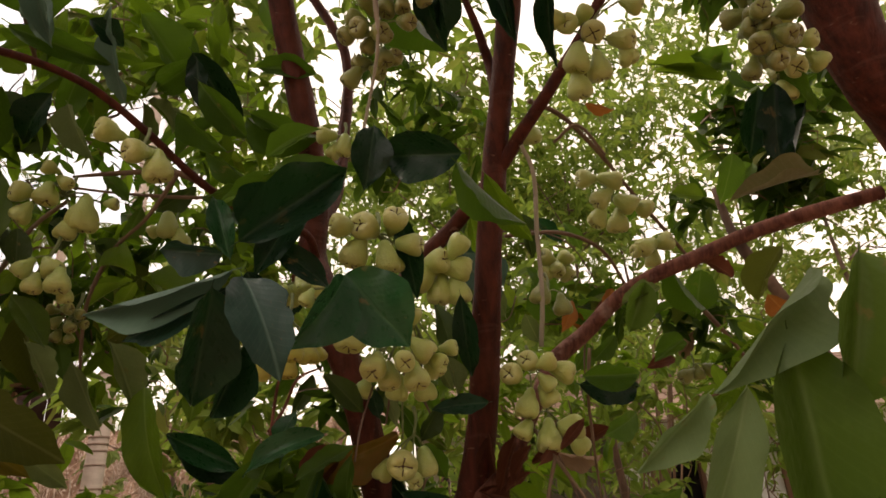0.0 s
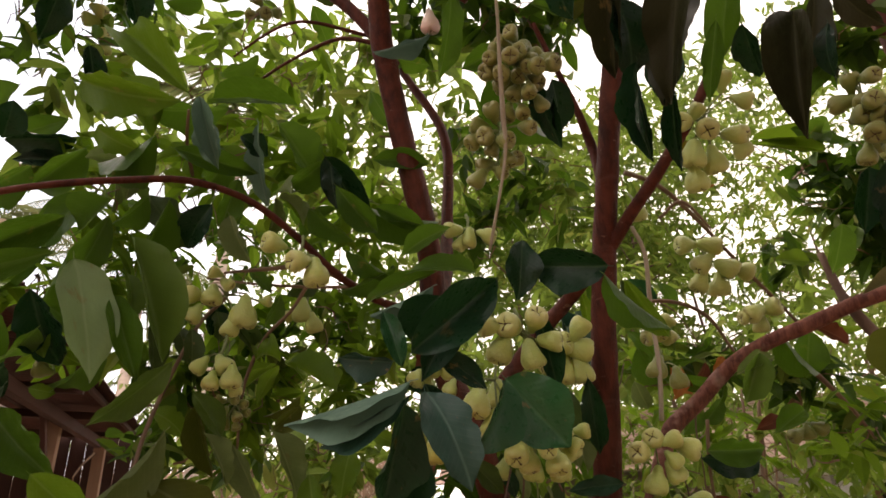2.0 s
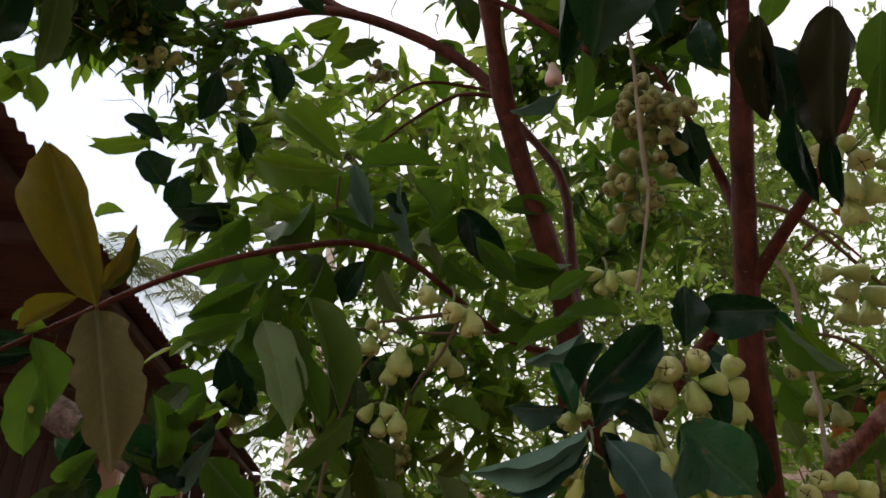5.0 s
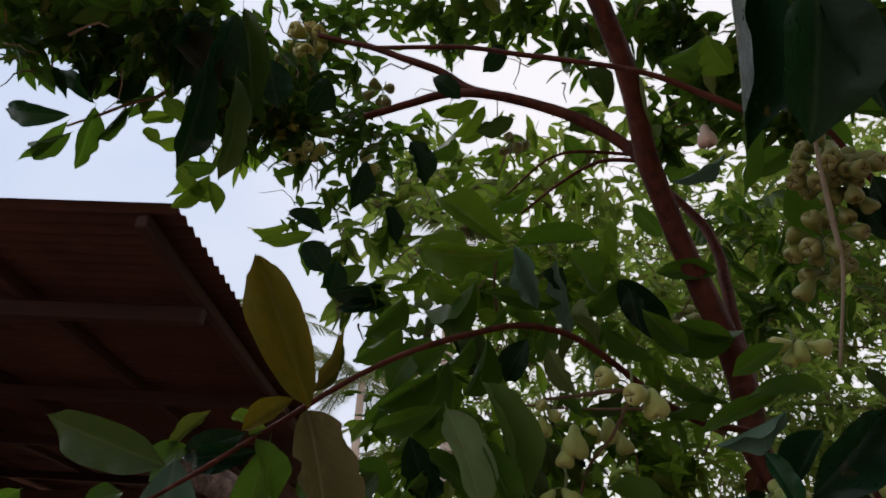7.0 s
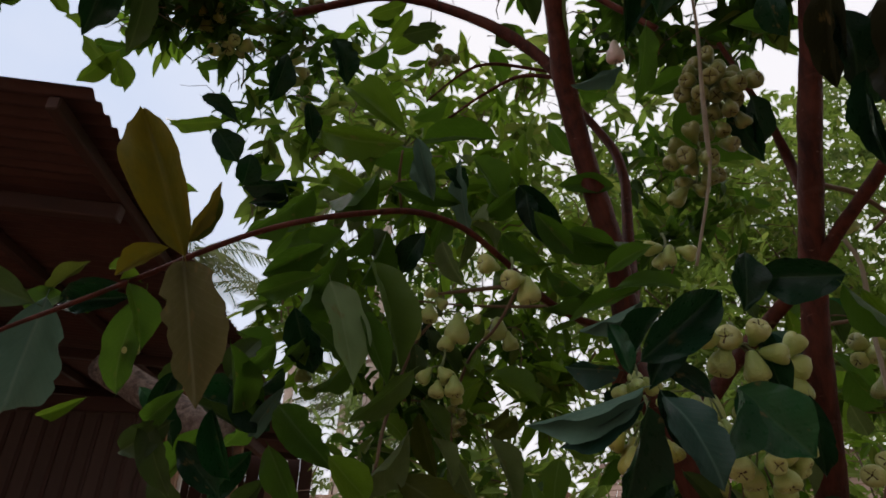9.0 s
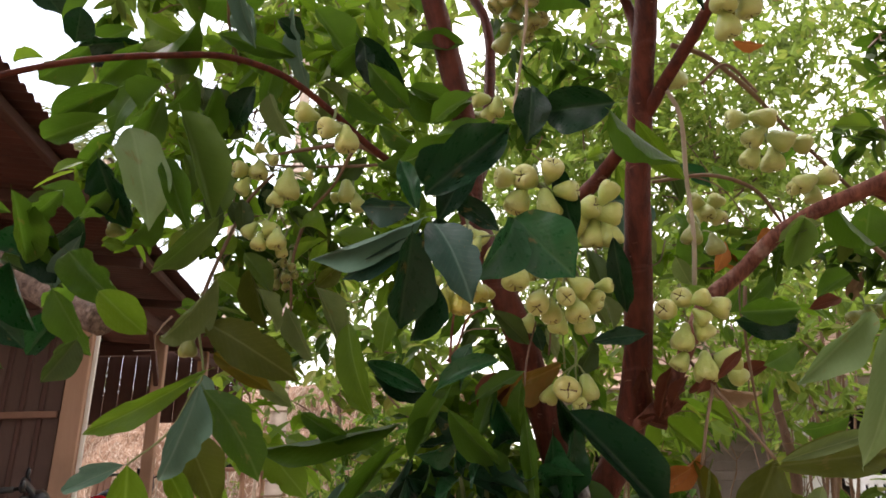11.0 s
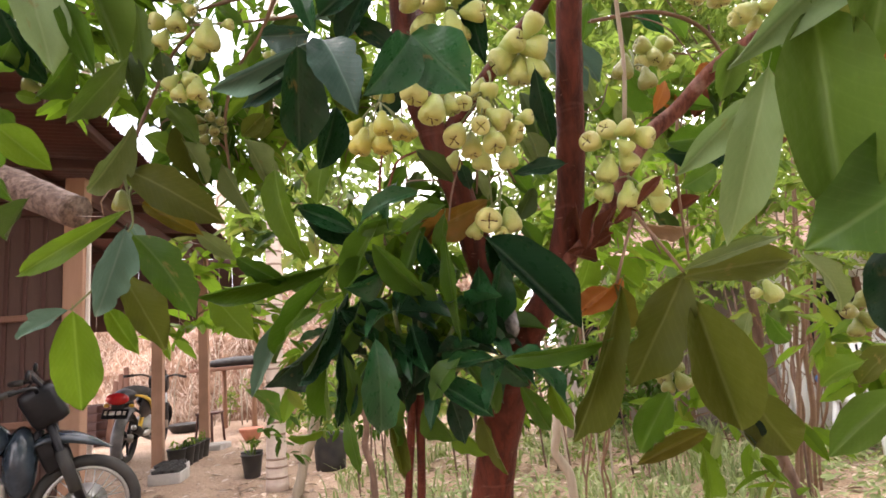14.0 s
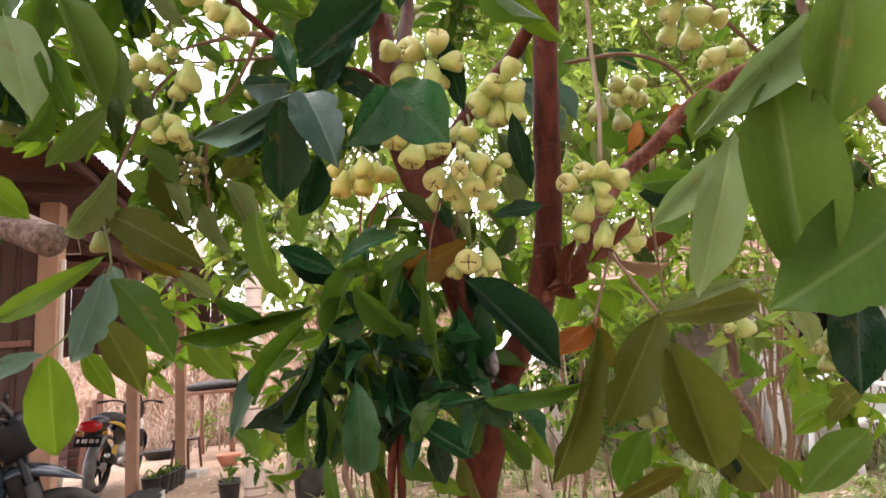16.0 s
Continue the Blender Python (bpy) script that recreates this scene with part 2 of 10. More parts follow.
m.base(m.mix(m.noise(20.0), (0.1, 0.14, 0.04), (0.2, 0.22, 0.09)))
m = Mat("dead_wood", 0.8)
m.base(m.mix(m.noise(40.0, 4.0, m.stretch(1, 1, 0.2)), (0.22, 0.17, 0.12), (0.45, 0.38, 0.3))).bump(m.noise(90.0), 0.4, 0.003)
m = Mat("palm_scar", 0.9)
m.base(m.mix(m.noise(20.0), (0.2, 0.13, 0.095), (0.36, 0.26, 0.2)))
m = Mat("palm_bark", 0.8)
c = m.mix(m.noise(9.0, 5.0, m.stretch(1, 1, 3.0)), (0.46, 0.36, 0.3), (0.74, 0.63, 0.55))
m.base(m.mix(m.span(m.noise(3.0), 0.5, 0.7, 0.0, 0.5), c, (0.42, 0.36, 0.27))).bump(m.noise(24.0, 5.0), 0.6, 0.012)

# green skin serves small green fruit, and bunches whose shade it paints
for nm, skin, foot in (("fruit_skin", (0.41, 0.42, 0.115), (0.49, 0.47, 0.18)), ("fruit_skin_ripe", (0.42, 0.37, 0.07), (0.47, 0.4, 0.1)), ("fruit_skin_shaded_green", (0.2, 0.2, 0.045), (0.27, 0.24, 0.08)), ("fruit_skin_pale", (0.72, 0.5, 0.42), (0.75, 0.42, 0.38))):
    m = Mat(nm, 0.36)
    s = m.n.new("ShaderNodeSeparateXYZ")
    m.l.new(m.tc.outputs["Object"], s.inputs[0])
    c = m.mix(m.span(s.outputs["Z"], -0.05, -0.75), (skin[0] * 0.8, skin[1] * 0.96, skin[2]), skin)
    c = m.mix(m.span(s.outputs["Z"], -0.7, -1.0), c, foot)
    c = m.mix(m.math("MULTIPLY", m.rand(), 0.4), c, tuple(v * w for v, w in zip(skin, (0.9, 1.12, 1.1))))
    c = m.mix(m.span(m.noise(3.2, 4.0), 0.6, 0.78, 0.0, 0.35), c, tuple(v * 1.1 for v in foot))
    c = m.mix(m.span(m.noise(26.0, 2.0), 0.66, 0.74, 0.0, 0.5), c, (0.3, 0.2, 0.09))
    m.base(c).bump(m.noise(9.0, 3.0), 0.2, 0.05)
    m.b.inputs["Subsurface Weight"].default_value = 0.18
    m.b.inputs["Subsurface Radius"].default_value = (0.012, 0.008, 0.004)
m = Mat("calyx_dark", 0.8)
m.base(m.mix(m.noise(14.0), (0.03, 0.016, 0.01), (0.12, 0.06, 0.03)))

m = Mat("soil", 0.95)
c = m.mix(m.span(m.noise(0.9, 6.0), 0.3, 0.7), (0.25, 0.15, 0.095), (0.5, 0.36, 0.26))
c = m.mix(m.span(m.noise(5.0, 5.0), 0.5, 0.7, 0.0, 0.7), c, (0.38, 0.27, 0.17))
c = m.mix(m.span(m.noise(38.0, 3.0), 0.54, 0.62, 0.0, 0.85), c, (0.13, 0.08, 0.05))
c = m.mix(m.span(m.noise(64.0, 3.0), 0.6, 0.66, 0.0, 0.8), c, (0.62, 0.5, 0.4))
m.base(c).bump(m.noise(18.0, 6.0), 0.7, 0.04)
m = Mat("earth_bank", 0.95)
c = m.mix(m.span(m.noise(3.0, 8.0, m.stretch(1, 1, 0.5), 0.7), 0.35, 0.65), (0.17, 0.085, 0.05), (0.46, 0.3, 0.21))
c = m.mix(m.span(m.noise(11.0, 5.0), 0.52, 0.64, 0.0, 0.8), c, (0.16, 0.085, 0.05))
c = m.mix(m.span(m.noise(24.0, 5.0, m.stretch(1, 1, 0.25)), 0.56, 0.64, 0.0, 0.8), c, (0.64, 0.52, 0.43))
m.base(c).bump(m.noise(14.0, 8.0), 0.9, 0.08)


def wood_mat(name, a, b, dirt):
    m = Mat(name, 0.75)
    c = m.mix(m.noise(18.0, 5.0, m.stretch(1, 1, 0.12)), a, b)
    c = m.mix(m.span(m.noise(2.2, 5.0), 0.5, 0.75, 0.0, 0.7), c, dirt)
    c = m.mix(m.math("MULTIPLY", m.rand(), 0.35), c, dirt)
    m.base(c).bump(m.noise(50.0, 4.0, m.stretch(1, 1, 0.1)), 0.5, 0.004)


wood_mat("post_wood", (0.3, 0.16, 0.1), (0.44, 0.26, 0.17), (0.2, 0.11, 0.07))
# next two woods are near-black to carry the shade under the roof
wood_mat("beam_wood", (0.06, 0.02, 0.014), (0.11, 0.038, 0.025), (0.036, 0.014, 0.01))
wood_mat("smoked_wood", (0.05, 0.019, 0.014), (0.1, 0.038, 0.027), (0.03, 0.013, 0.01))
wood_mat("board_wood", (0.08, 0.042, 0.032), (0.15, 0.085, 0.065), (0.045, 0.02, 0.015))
wood_mat("batten_wood", (0.2, 0.1, 0.065), (0.3, 0.15, 0.1), (0.12, 0.06, 0.04))
wood_mat("grey_board", (0.16, 0.125, 0.105), (0.27, 0.22, 0.19), (0.08, 0.055, 0.045))
wood_mat("white_strip", (0.62, 0.58, 0.52), (0.76, 0.72, 0.68), (0.45, 0.38, 0.32))
# rust is the sheet's own; its darkness carries the underside's shade
m = Mat("rust_sheet", 0.75, 0.15)
c = m.mix(m.span(m.noise(3.0, 6.0), 0.3, 0.7), (0.065, 0.024, 0.018), (0.135, 0.05, 0.036))
m.base(m.mix(m.span(m.noise(14.0), 0.55, 0.72, 0.0, 0.6), c, (0.11, 0.06, 0.046))).bump(m.noise(40.0), 0.3, 0.004)


def plain(name, a, b, rough=0.5, metal=0.0, scale=12.0):
    m = Mat(name, rough, metal)
    m.base(m.mix(m.span(m.noise(scale, 4.0), 0.35, 0.7), a, b))
    m.put(m.b.inputs["Roughness"], m.span(m.noise(scale * 2), 0.3, 0.7, rough * 0.8, min(1.0, rough * 1.3)))
    return m


plain("rubber", (0.014, 0.014, 0.014), (0.045, 0.041, 0.037), 0.85)
plain("black_paint", (0.004, 0.0045, 0.006), (0.011, 0.011, 0.013), 0.34).b.inputs["Specular IOR Level"].default_value = 0.22
plain("blue_paint", (0.014, 0.022, 0.032), (0.035, 0.05, 0.066), 0.2)
plain("grey_plastic", (0.1, 0.1, 0.1), (0.17, 0.165, 0.16), 0.5)
plain("steel", (0.42, 0.42, 0.42), (0.6, 0.6, 0.58), 0.32, 0.9)
plain("grey_alloy", (0.3, 0.28, 0.26), (0.42, 0.4, 0.37), 0.55, 0.5)
plain("tail_red", (0.4, 0.01, 0.015), (0.55, 0.02, 0.02), 0.2)
plain("yellow_paint", (0.6, 0.38, 0.03), (0.7, 0.46, 0.05), 0.3)
plain("pot_black", (0.02, 0.02, 0.02), (0.05, 0.045, 0.04), 0.7)
plain("tray_grey", (0.38, 0.36, 0.33), (0.5, 0.47, 0.43), 0.7)
plain("bucket_white", (0.6, 0.6, 0.58), (0.75, 0.74, 0.7), 0.5)
plain("white_wall", (0.66, 0.66, 0.65), (0.8, 0.8, 0.79), 0.85, 0, 2.0)
plain("brick_wall_paint", (0.42, 0.36, 0.33), (0.55, 0.48, 0.44), 0.9, 0, 4.0)
# near-black that paints the shade inside doorways and post holes
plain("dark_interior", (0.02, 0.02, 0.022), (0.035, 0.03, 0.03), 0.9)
plain("roof_tile", (0.38, 0.24, 0.19), (0.5, 0.34, 0.28), 0.85, 0, 5.0)
plain("blue_plastic", (0.03, 0.2, 0.6), (0.06, 0.3, 0.72), 0.4)
plain("white_plastic", (0.72, 0.73, 0.74), (0.82, 0.82, 0.82), 0.4)
plain("terracotta", (0.5, 0.2, 0.13), (0.6, 0.28, 0.18), 0.8)
plain("stone_grey", (0.28, 0.26, 0.24), (0.45, 0.42, 0.38), 0.9)
plain("bag_film", (0.07, 0.065, 0.06), (0.24, 0.22, 0.21), 0.18, 0, 70.0)

# ---- builders ----
RNG = random.Random(7)


def link_mesh(name, bm, material, smooth=True):
    me = bpy.data.meshes.new(name)
    for k in material if isinstance(material, (list, tuple)) else [material]:
        me.materials.append(MATS[k])
    bm.to_mesh(me)
    bm.free()
    if smooth:
        me.shade_smooth()
    return me


def root(name, at, label, category, group="", kind=""):
    """An empty at the base of a thing."""
    ob = new(name)
    ob.location = at
    ob.empty_display_size = 0.1
    return tagged(ob, label, category, group, kind)


def under(ob, parent):
    """Makes ob, whose pose is in the world, a child of parent; things are not turned, so only their place counts."""
    p, off = parent, Vector((0, 0, 0))
    while p is not None:
        off += Vector(p.location)
        if p.parent is not None:
            off += p.matrix_parent_inverse.translation
        p = p.parent
    ob.parent = parent
    ob.matrix_parent_inverse = Matrix.Translation(-off)
    return ob


def part(name, bm, material, parent=None, label="", smooth=True):
    ob = new(name, link_mesh(name, bm, material, smooth))
    if parent is not None:
        under(ob, parent)
    return tagged(ob, label)


def piece(name, me, m, parent):
    """One more object on shared mesh data."""
    ob = new(name, me)
    ob.matrix_basis = m
    return under(ob, parent)


def box(bm, centre, size, turn=0.0, bevel=0.0, m=None):
    mm = Matrix.Translation(centre) @ Matrix.Rotation(turn, 4, "Z") if m is None else m
    made = bmesh.ops.create_cube(bm, size=1.0, matrix=mm @ Matrix.Diagonal((*size, 1)))
    if bevel:
        edges = list({e for v in made["verts"] for e in v.link_edges})
        bmesh.ops.bevel(bm, geom=edges, offset=bevel, segments=2, affect="EDGES", profile=0.6)
    return bm


def rod(bm, a, b, r1, r2=None, seg=8, cap=True):
    a, b = Vector(a), Vector(b)
    d = b - a
    m = Matrix.Translation((a + b) / 2) @ d.to_track_quat("Z", "Y").to_matrix().to_4x4()
    bmesh.ops.create_cone(bm, cap_ends=cap, segments=seg, radius1=r1, radius2=r1 if r2 is None else r2, depth=d.length, matrix=m)
    return bm


def smooth_line(pts, steps):
    """Catmull-Rom through points of x, y, z, radius."""
    p = [Vector(q) for q in pts]
    p = [2 * p[0] - p[1]] + p + [2 * p[-1] - p[-2]]
    out = []
    for i in range(1, len(p) - 2):
        for k in range(steps):
            t = k / steps
            a, b, c, d = p[i - 1], p[i], p[i + 1], p[i + 2]
            out.append(0.5 * (2 * b + (c - a) * t + (2 * a - 5 * b + 4 * c - d) * t * t + (3 * b - a - 3 * c + d) * t ** 3))
    out.append(p[-2])
    return out


def tube(bm, pts, seg=8, steps=6, rough=0.06, knots=0.0):
    """A tapered limb with a slightly uneven skin."""
    line = smooth_line(pts, steps)
    rings, n = [], len(line)
    up = Vector((0.3, 0.1, 1)).normalized()
    for i, q in enumerate(line):
        d = (line[min(i + 1, n - 1)].to_3d() - line[max(i - 1, 0)].to_3d()).normalized()
        x = d.cross(up)
        x = x.normalized() if x.length > 1e-3 else Vector((1, 0, 0))
        y = d.cross(x)
        ring = []
        for k in range(seg):
            a = 2 * math.pi * k / seg
            o = q.to_3d()
            w = abs(q[3]) * (1 + rough * noise.noise((o * 14 + Vector((math.cos(a), math.sin(a), 0)) * 1.5)) * 2 + knots * max(0, noise.noise(o * 9)))
            ring.append(bm.verts.new(o + x * math.cos(a) * w + y * math.sin(a) * w))
        rings.append(ring)
    for r1, r2 in zip(rings, rings[1:]):
        for k in range(seg):
            bm.faces.new((r1[k], r1[(k + 1) % seg], r2[(k + 1) % seg], r2[k]))
    bm.faces.new(list(reversed(rings[0])))
    bm.faces.new(rings[-1])
    return bm


def limb(name, pts, material, parent, label="", seg=10, knots=0.12):
    return part(name, tube(bmesh.new(), pts, seg, 7, 0.05, knots), material, parent, label)


# leaves: a few blades of unit length on x, shared by all
def blade(bm, kind, nx=22, ny=4):
    """A long oval blade on x from 0 to 1, half-width up to 0.5 on y, folded along the midrib, drooping, wavy at the rim; some kinds are nibbled."""
    r = random.Random(100 + kind)
    fold, droop, twist = r.uniform(0.12, 0.55 if kind < 7 else 0.9), r.uniform(-0.05, 0.42 if kind < 7 else 0.7), r.uniform(-0.7, 0.7)
    phase, bow, wave = r.uniform(0, 6), r.uniform(-0.09, 0.09), r.uniform(0.02, 0.05)
    full, peak, nibbled = r.uniform(0.62, 0.82), r.uniform(0.84, 1.02), kind % 4 == 0
    rows = []
    for i in range(nx + 1):
        u = i / nx
        w = 0.5 * max(0.0, math.sin(math.pi * u ** peak)) ** full
        if u > 0.86:
            w = min(w, 0.5 * (0.035 + 3.2 * (1 - u) ** 1.05))
        w = max(w, 0.012)
        row = []
        for j in range(-ny, ny + 1):
            s = j / ny
            ww = w
            if abs(j) == ny:
                ww *= 1 + 0.03 * math.sin(u * 11 + phase + (2 if j > 0 else 0)) + 0.015 * math.sin(u * 29 + phase)
                if nibbled and 0.1 < u < 0.93:
                    ww *= 1 - 0.5 * max(0.0, noise.noise((u * 9 + kind, s * 4.3, phase)) - 0.12)
            y = s * ww + bow * math.sin(math.pi * u)
            z = fold * abs(s) ** 1.3 * w - droop * (u * u - u)
            z += wave * math.sin(u * 12 + s * 2.2 + phase) * s * s + 0.012 * math.sin(u * 26 + phase * 2) * s * abs(s)
            z += twist * (u - 0.35) * y * 0.6
            row.append(bm.verts.new((u, y, z)))
        rows.append(row)
    for a, b in zip(rows, rows[1:]):
        for j in range(2 * ny):
            bm.faces.new((a[j], b[j], b[j + 1], a[j + 1]))
    rod(bm, (-0.07, 0, 0.012), (0.0, 0, 0.0), 0.006, 0.008, 5, False)
    return bm


KINDS, BLADES = 14, {}


def blade_mesh(kind, material):
    if (kind, material) not in BLADES:
        BLADES[kind, material] = link_mesh("leaf", blade(bmesh.new(), kind), material)
    return BLADES[kind, material]


def leaf_pose(base, tip, width, normal):
    x = Vector(tip) - Vector(base)
    size = x.length
    x.normalize()
    z = Vector(normal)
    z = (z - x * z.dot(x)).normalized()
    y = z.cross(x)
    m = Matrix((x * size, y * width, z * size)).transposed().to_4x4()
    m.translation = base
    return m


def leaf(base, tip, width, normal, material, parent, kind=None):
    if kind is None:
        kind, width = RNG.randrange(KINDS), width * 0.84
    return piece("leaf", blade_mesh(kind, "leaf_" + material), leaf_pose(base, tip, width, normal), parent)


SIMPLE = ((0, 0, 0), (0.14, -0.26, 0.03), (0.36, -0.44, 0.05), (0.64, -0.4, 0.0), (0.86, -0.2, -0.07), (1, 0, -0.14), (0.86, 0.2, -0.07), (0.64, 0.4, 0.0), (0.36, 0.44, 0.05), (0.14, 0.26, 0.03), (0.36, 0, -0.02), (0.68, 0, -0.06))


def simple_blade(verts, faces, m):
    """A folded oval blade for leaves past counting."""
    n = len(verts)
    verts += [tuple(m @ Vector(p)) for p in SIMPLE]
    faces += [(n, n + 1, n + 10), (n + 1, n + 2, n + 10), (n + 2, n + 3, n + 11, n + 10), (n + 3, n + 4, n + 11), (n + 4, n + 5, n + 11)]
    faces += [(n + 5, n + 6, n + 11), (n + 6, n + 7, n + 11), (n + 7, n + 8, n + 10, n + 11), (n + 8, n + 9, n + 10), (n + 9, n, n + 10)]


def leafy(spots, r):
    """Blades round many twig ends: spots of place, spread, count, leaf length. Gives vertices and faces."""
    verts, faces = [], []
    for at, spread, count, size in spots:
        count, size = count * 1.5, size * 0.82
        for _ in range(max(1, int(count / 6))):
            d = Vector((r.gauss(0, 1), r.gauss(0, 1), r.gauss(0, 0.8)))
            d *= spread * r.random() ** 0.45 / max(d.length, 1e-3)
            c, out = Vector(at) + d, Vector((r.gauss(0, 1), r.gauss(0, 1), r.gauss(-0.25, 0.5))).normalized()
            for k in range(6):
                s = size * r.uniform(0.65, 1.2)
                x = (out * 0.7 + Vector((r.gauss(0, 0.8), r.gauss(0, 0.8), r.gauss(-0.35, 0.5)))).normalized()
                b = c + out * (k - 3) * size * 0.22
                nrm = Vector((r.gauss(0, 0.6), r.gauss(0, 0.6), 1.0))
                simple_blade(verts, faces, leaf_pose(b, b + x * s, s * r.uniform(0.34, 0.46), nrm))
    return verts, faces


def twiggy(spots, r):
    """Thin bent sticks through the same clumps."""
    verts, faces = [], []
    for at, spread, count, size in spots:
        for _ in range(max(3, count // 10)):
            p = Vector(at) + Vector((r.gauss(0, 0.5), r.gauss(0, 0.5), r.gauss(0, 0.5))) * spread
            d = Vector((r.gauss(0, 1), r.gauss(0, 1), r.gauss(0.1, 0.8))).normalized() * spread * r.uniform(0.35, 0.6)
            w, last = r.uniform(0.002, 0.0045), None
            for k in range(5):
                q = p + d * k * 0.5
                d = (d + Vector((r.gauss(0, 0.12), r.gauss(0, 0.12), r.gauss(0, 0.12))) * spread).normalized() * d.length
                s = d.orthogonal().normalized() * w * (1 - k * 0.15)
                u = d.cross(s).normalized() * w * (1 - k * 0.15)
                ring3 = [len(verts), len(verts) + 1, len(verts) + 2]
                verts += [tuple(q + s), tuple(q - s * 0.5 + u), tuple(q - s * 0.5 - u)]
                if last:
                    faces += [(last[j], last[(j + 1) % 3], ring3[(j + 1) % 3], ring3[j]) for j in range(3)]
                last = ring3
    return verts, faces


def stuff(name, verts, faces, material, parent, label=""):
    me = bpy.data.meshes.new(name)
    me.from_pydata(verts, [], faces)
    me.materials.append(MATS[material])
    ob = new(name, me)
    if parent is not None:
        under(ob, parent)
    return tagged(ob, label, kind="stuff")


# fruit: a waxy bell, stalk at the origin, calyx at z = -1
def fruit_mesh(material, seed):
    r = random.Random(seed)
    bm = bmesh.new()
    neck = r.uniform(0.72, 1.0)
    prof = [(0.0, 0.04), (-0.015, 0.11 * neck), (-0.06, 0.19 * neck), (-0.16, 0.26 * neck), (-0.3, 0.32 * neck), (-0.45, 0.385), (-0.6, 0.445), (-0.74, 0.475), (-0.86, 0.46), (-0.95, 0.385), (-0.985, 0.28), (-0.965, 0.15), (-0.88, 0.05)]
    seg, rings = 32, []
    lean = r.uniform(-0.08, 0.08)
    for i, (z, w) in enumerate(prof):
        ring = []
        for k in range(seg):
            a = 2 * math.pi * k / seg
            lobe = 1 + 0.045 * max(0, -z - 0.4) * math.cos(4 * a) + 0.03 * math.sin(2 * a + seed)
            slit = k % 8 == 0 and i >= 9
            zz = z + (0.05 if slit else 0) - (0.02 * abs(math.sin(2 * a)) if i in (9, 10) else 0)
            ring.append(bm.verts.new((math.cos(a) * w * lobe + lean * z * z, math.sin(a) * w * lobe, zz)))
        rings.append(ring)
    for i, (a, b) in enumerate(zip(rings, rings[1:])):
        for k in range(seg):
            f = bm.faces.new((a[k], b[k], b[(k + 1) % seg], a[(k + 1) % seg]))
            f.material_index = 1 if (i in (10, 11) and k % 8 == 0) or i >= 12 or (i == 11 and k % 8 == 7) else 0
    bm.faces.new(rings[0])
    f = bm.faces.new(list(reversed(rings[-1])))
    f.material_index = 1
    bmesh.ops.recalc_face_normals(bm, faces=bm.faces)
    return link_mesh("fruit", bm, [material, "calyx_dark"])


FRUITS = {(k, s): fruit_mesh(k, s) for k in ("fruit_skin", "fruit_skin_ripe", "fruit_skin_shaded_green", "fruit_skin_pale") for s in (1, 2, 3)}


def fruit_pose(centre, down, diameter):
    """down: the way from stalk to calyx."""
    z = -Vector(down).normalized()
    q = z.to_track_quat("Z", "Y") @ Euler((0, 0, RNG.uniform(0, 6))).to_quaternion()
    s = diameter / 0.95
    return Matrix.Translation(Vector(centre) + z * s * 0.55) @ q.to_matrix().to_4x4() @ Matrix.Diagonal((s, s, s * RNG.uniform(1.0, 1.24), 1))


def cluster(knot, fruits, parent, skin="fruit_skin", hang=None):
    """A bunch: a short stalk with a thin stem to each fruit; fruits of centre, way down, diameter."""
    bm = bmesh.new()
    top = Vector(hang) if hang else Vector(knot) + Vector((0, 0.02, 0.05))
    tube(bm, [(*top, 0.0035), (*((top + Vector(knot)) / 2 + Vector((0.004, 0, 0.004))), 0.003), (*knot, 0.0028)], 6, 3)
    poses = []
    for c, d, size in fruits:
        m = fruit_pose(c, d, size)
        poses.append(m)
        e = m.translation
        tube(bm, [(*knot, 0.002), (*((Vector(knot) + e) / 2 + Vector((0, 0, 0.005))), 0.0018), (*e, 0.0026)], 5, 2)
    ob = part("fruit_stalk", bm, "twig_green", parent)
    for m in poses:
        piece("fruit", FRUITS[skin, RNG.randint(1, 3)], m, ob)
    return ob


def bunch(centre, spread, count, size, parent, skin="fruit_skin", seed=1):
    """A bunch packed round a centre, calyx ends outwards and down."""
    r = random.Random(seed)
    c, out = Vector(centre), []
    tries = 0
    while len(out) < count and tries < 900:
        tries += 1
        v = Vector((r.gauss(0, 1), r.gauss(0, 1), r.gauss(0, 1))).normalized() * r.random() ** 0.5
        p = c + Vector((v.x * spread[0], v.y * spread[1], v.z * spread[2]))
        if all((p - q).length > size * 0.82 for q, _, _ in out):
            w = Vector((v.x, v.y - 0.25, v.z * 0.8 - 0.45)) + Vector((r.gauss(0, 0.3), r.gauss(0, 0.3), r.gauss(0, 0.3)))
            out.append((p, w, size * r.uniform(0.85, 1.12)))
    return cluster(c + Vector((0, 0.01, spread[2] * 0.35)), out, parent, skin, c + Vector((0.0, 0.03, spread[2] + 0.03)))

# ---- ground ----
def ground_height(x, y):
    far = max(0.0, math.hypot(x, y) - 3.0)
    return 0.03 * noise.noise((x * 0.7, y * 0.7, 0)) + 0.012 * noise.noise((x * 4, y * 4, 3)) * (far < 25)


bm = bmesh.new()
steps = [-400, -150, -60, -30] + [-20 + 0.5 * i for i in range(81)] + [30, 60, 150, 400]
grid = [[bm.verts.new((x, y, ground_height(x, y))) for x in steps] for y in steps]
for r1, r2 in zip(grid, grid[1:]):
    for i in range(len(steps) - 1):
        bm.faces.new((r1[i], r1[i + 1], r2[i + 1], r2[i]))
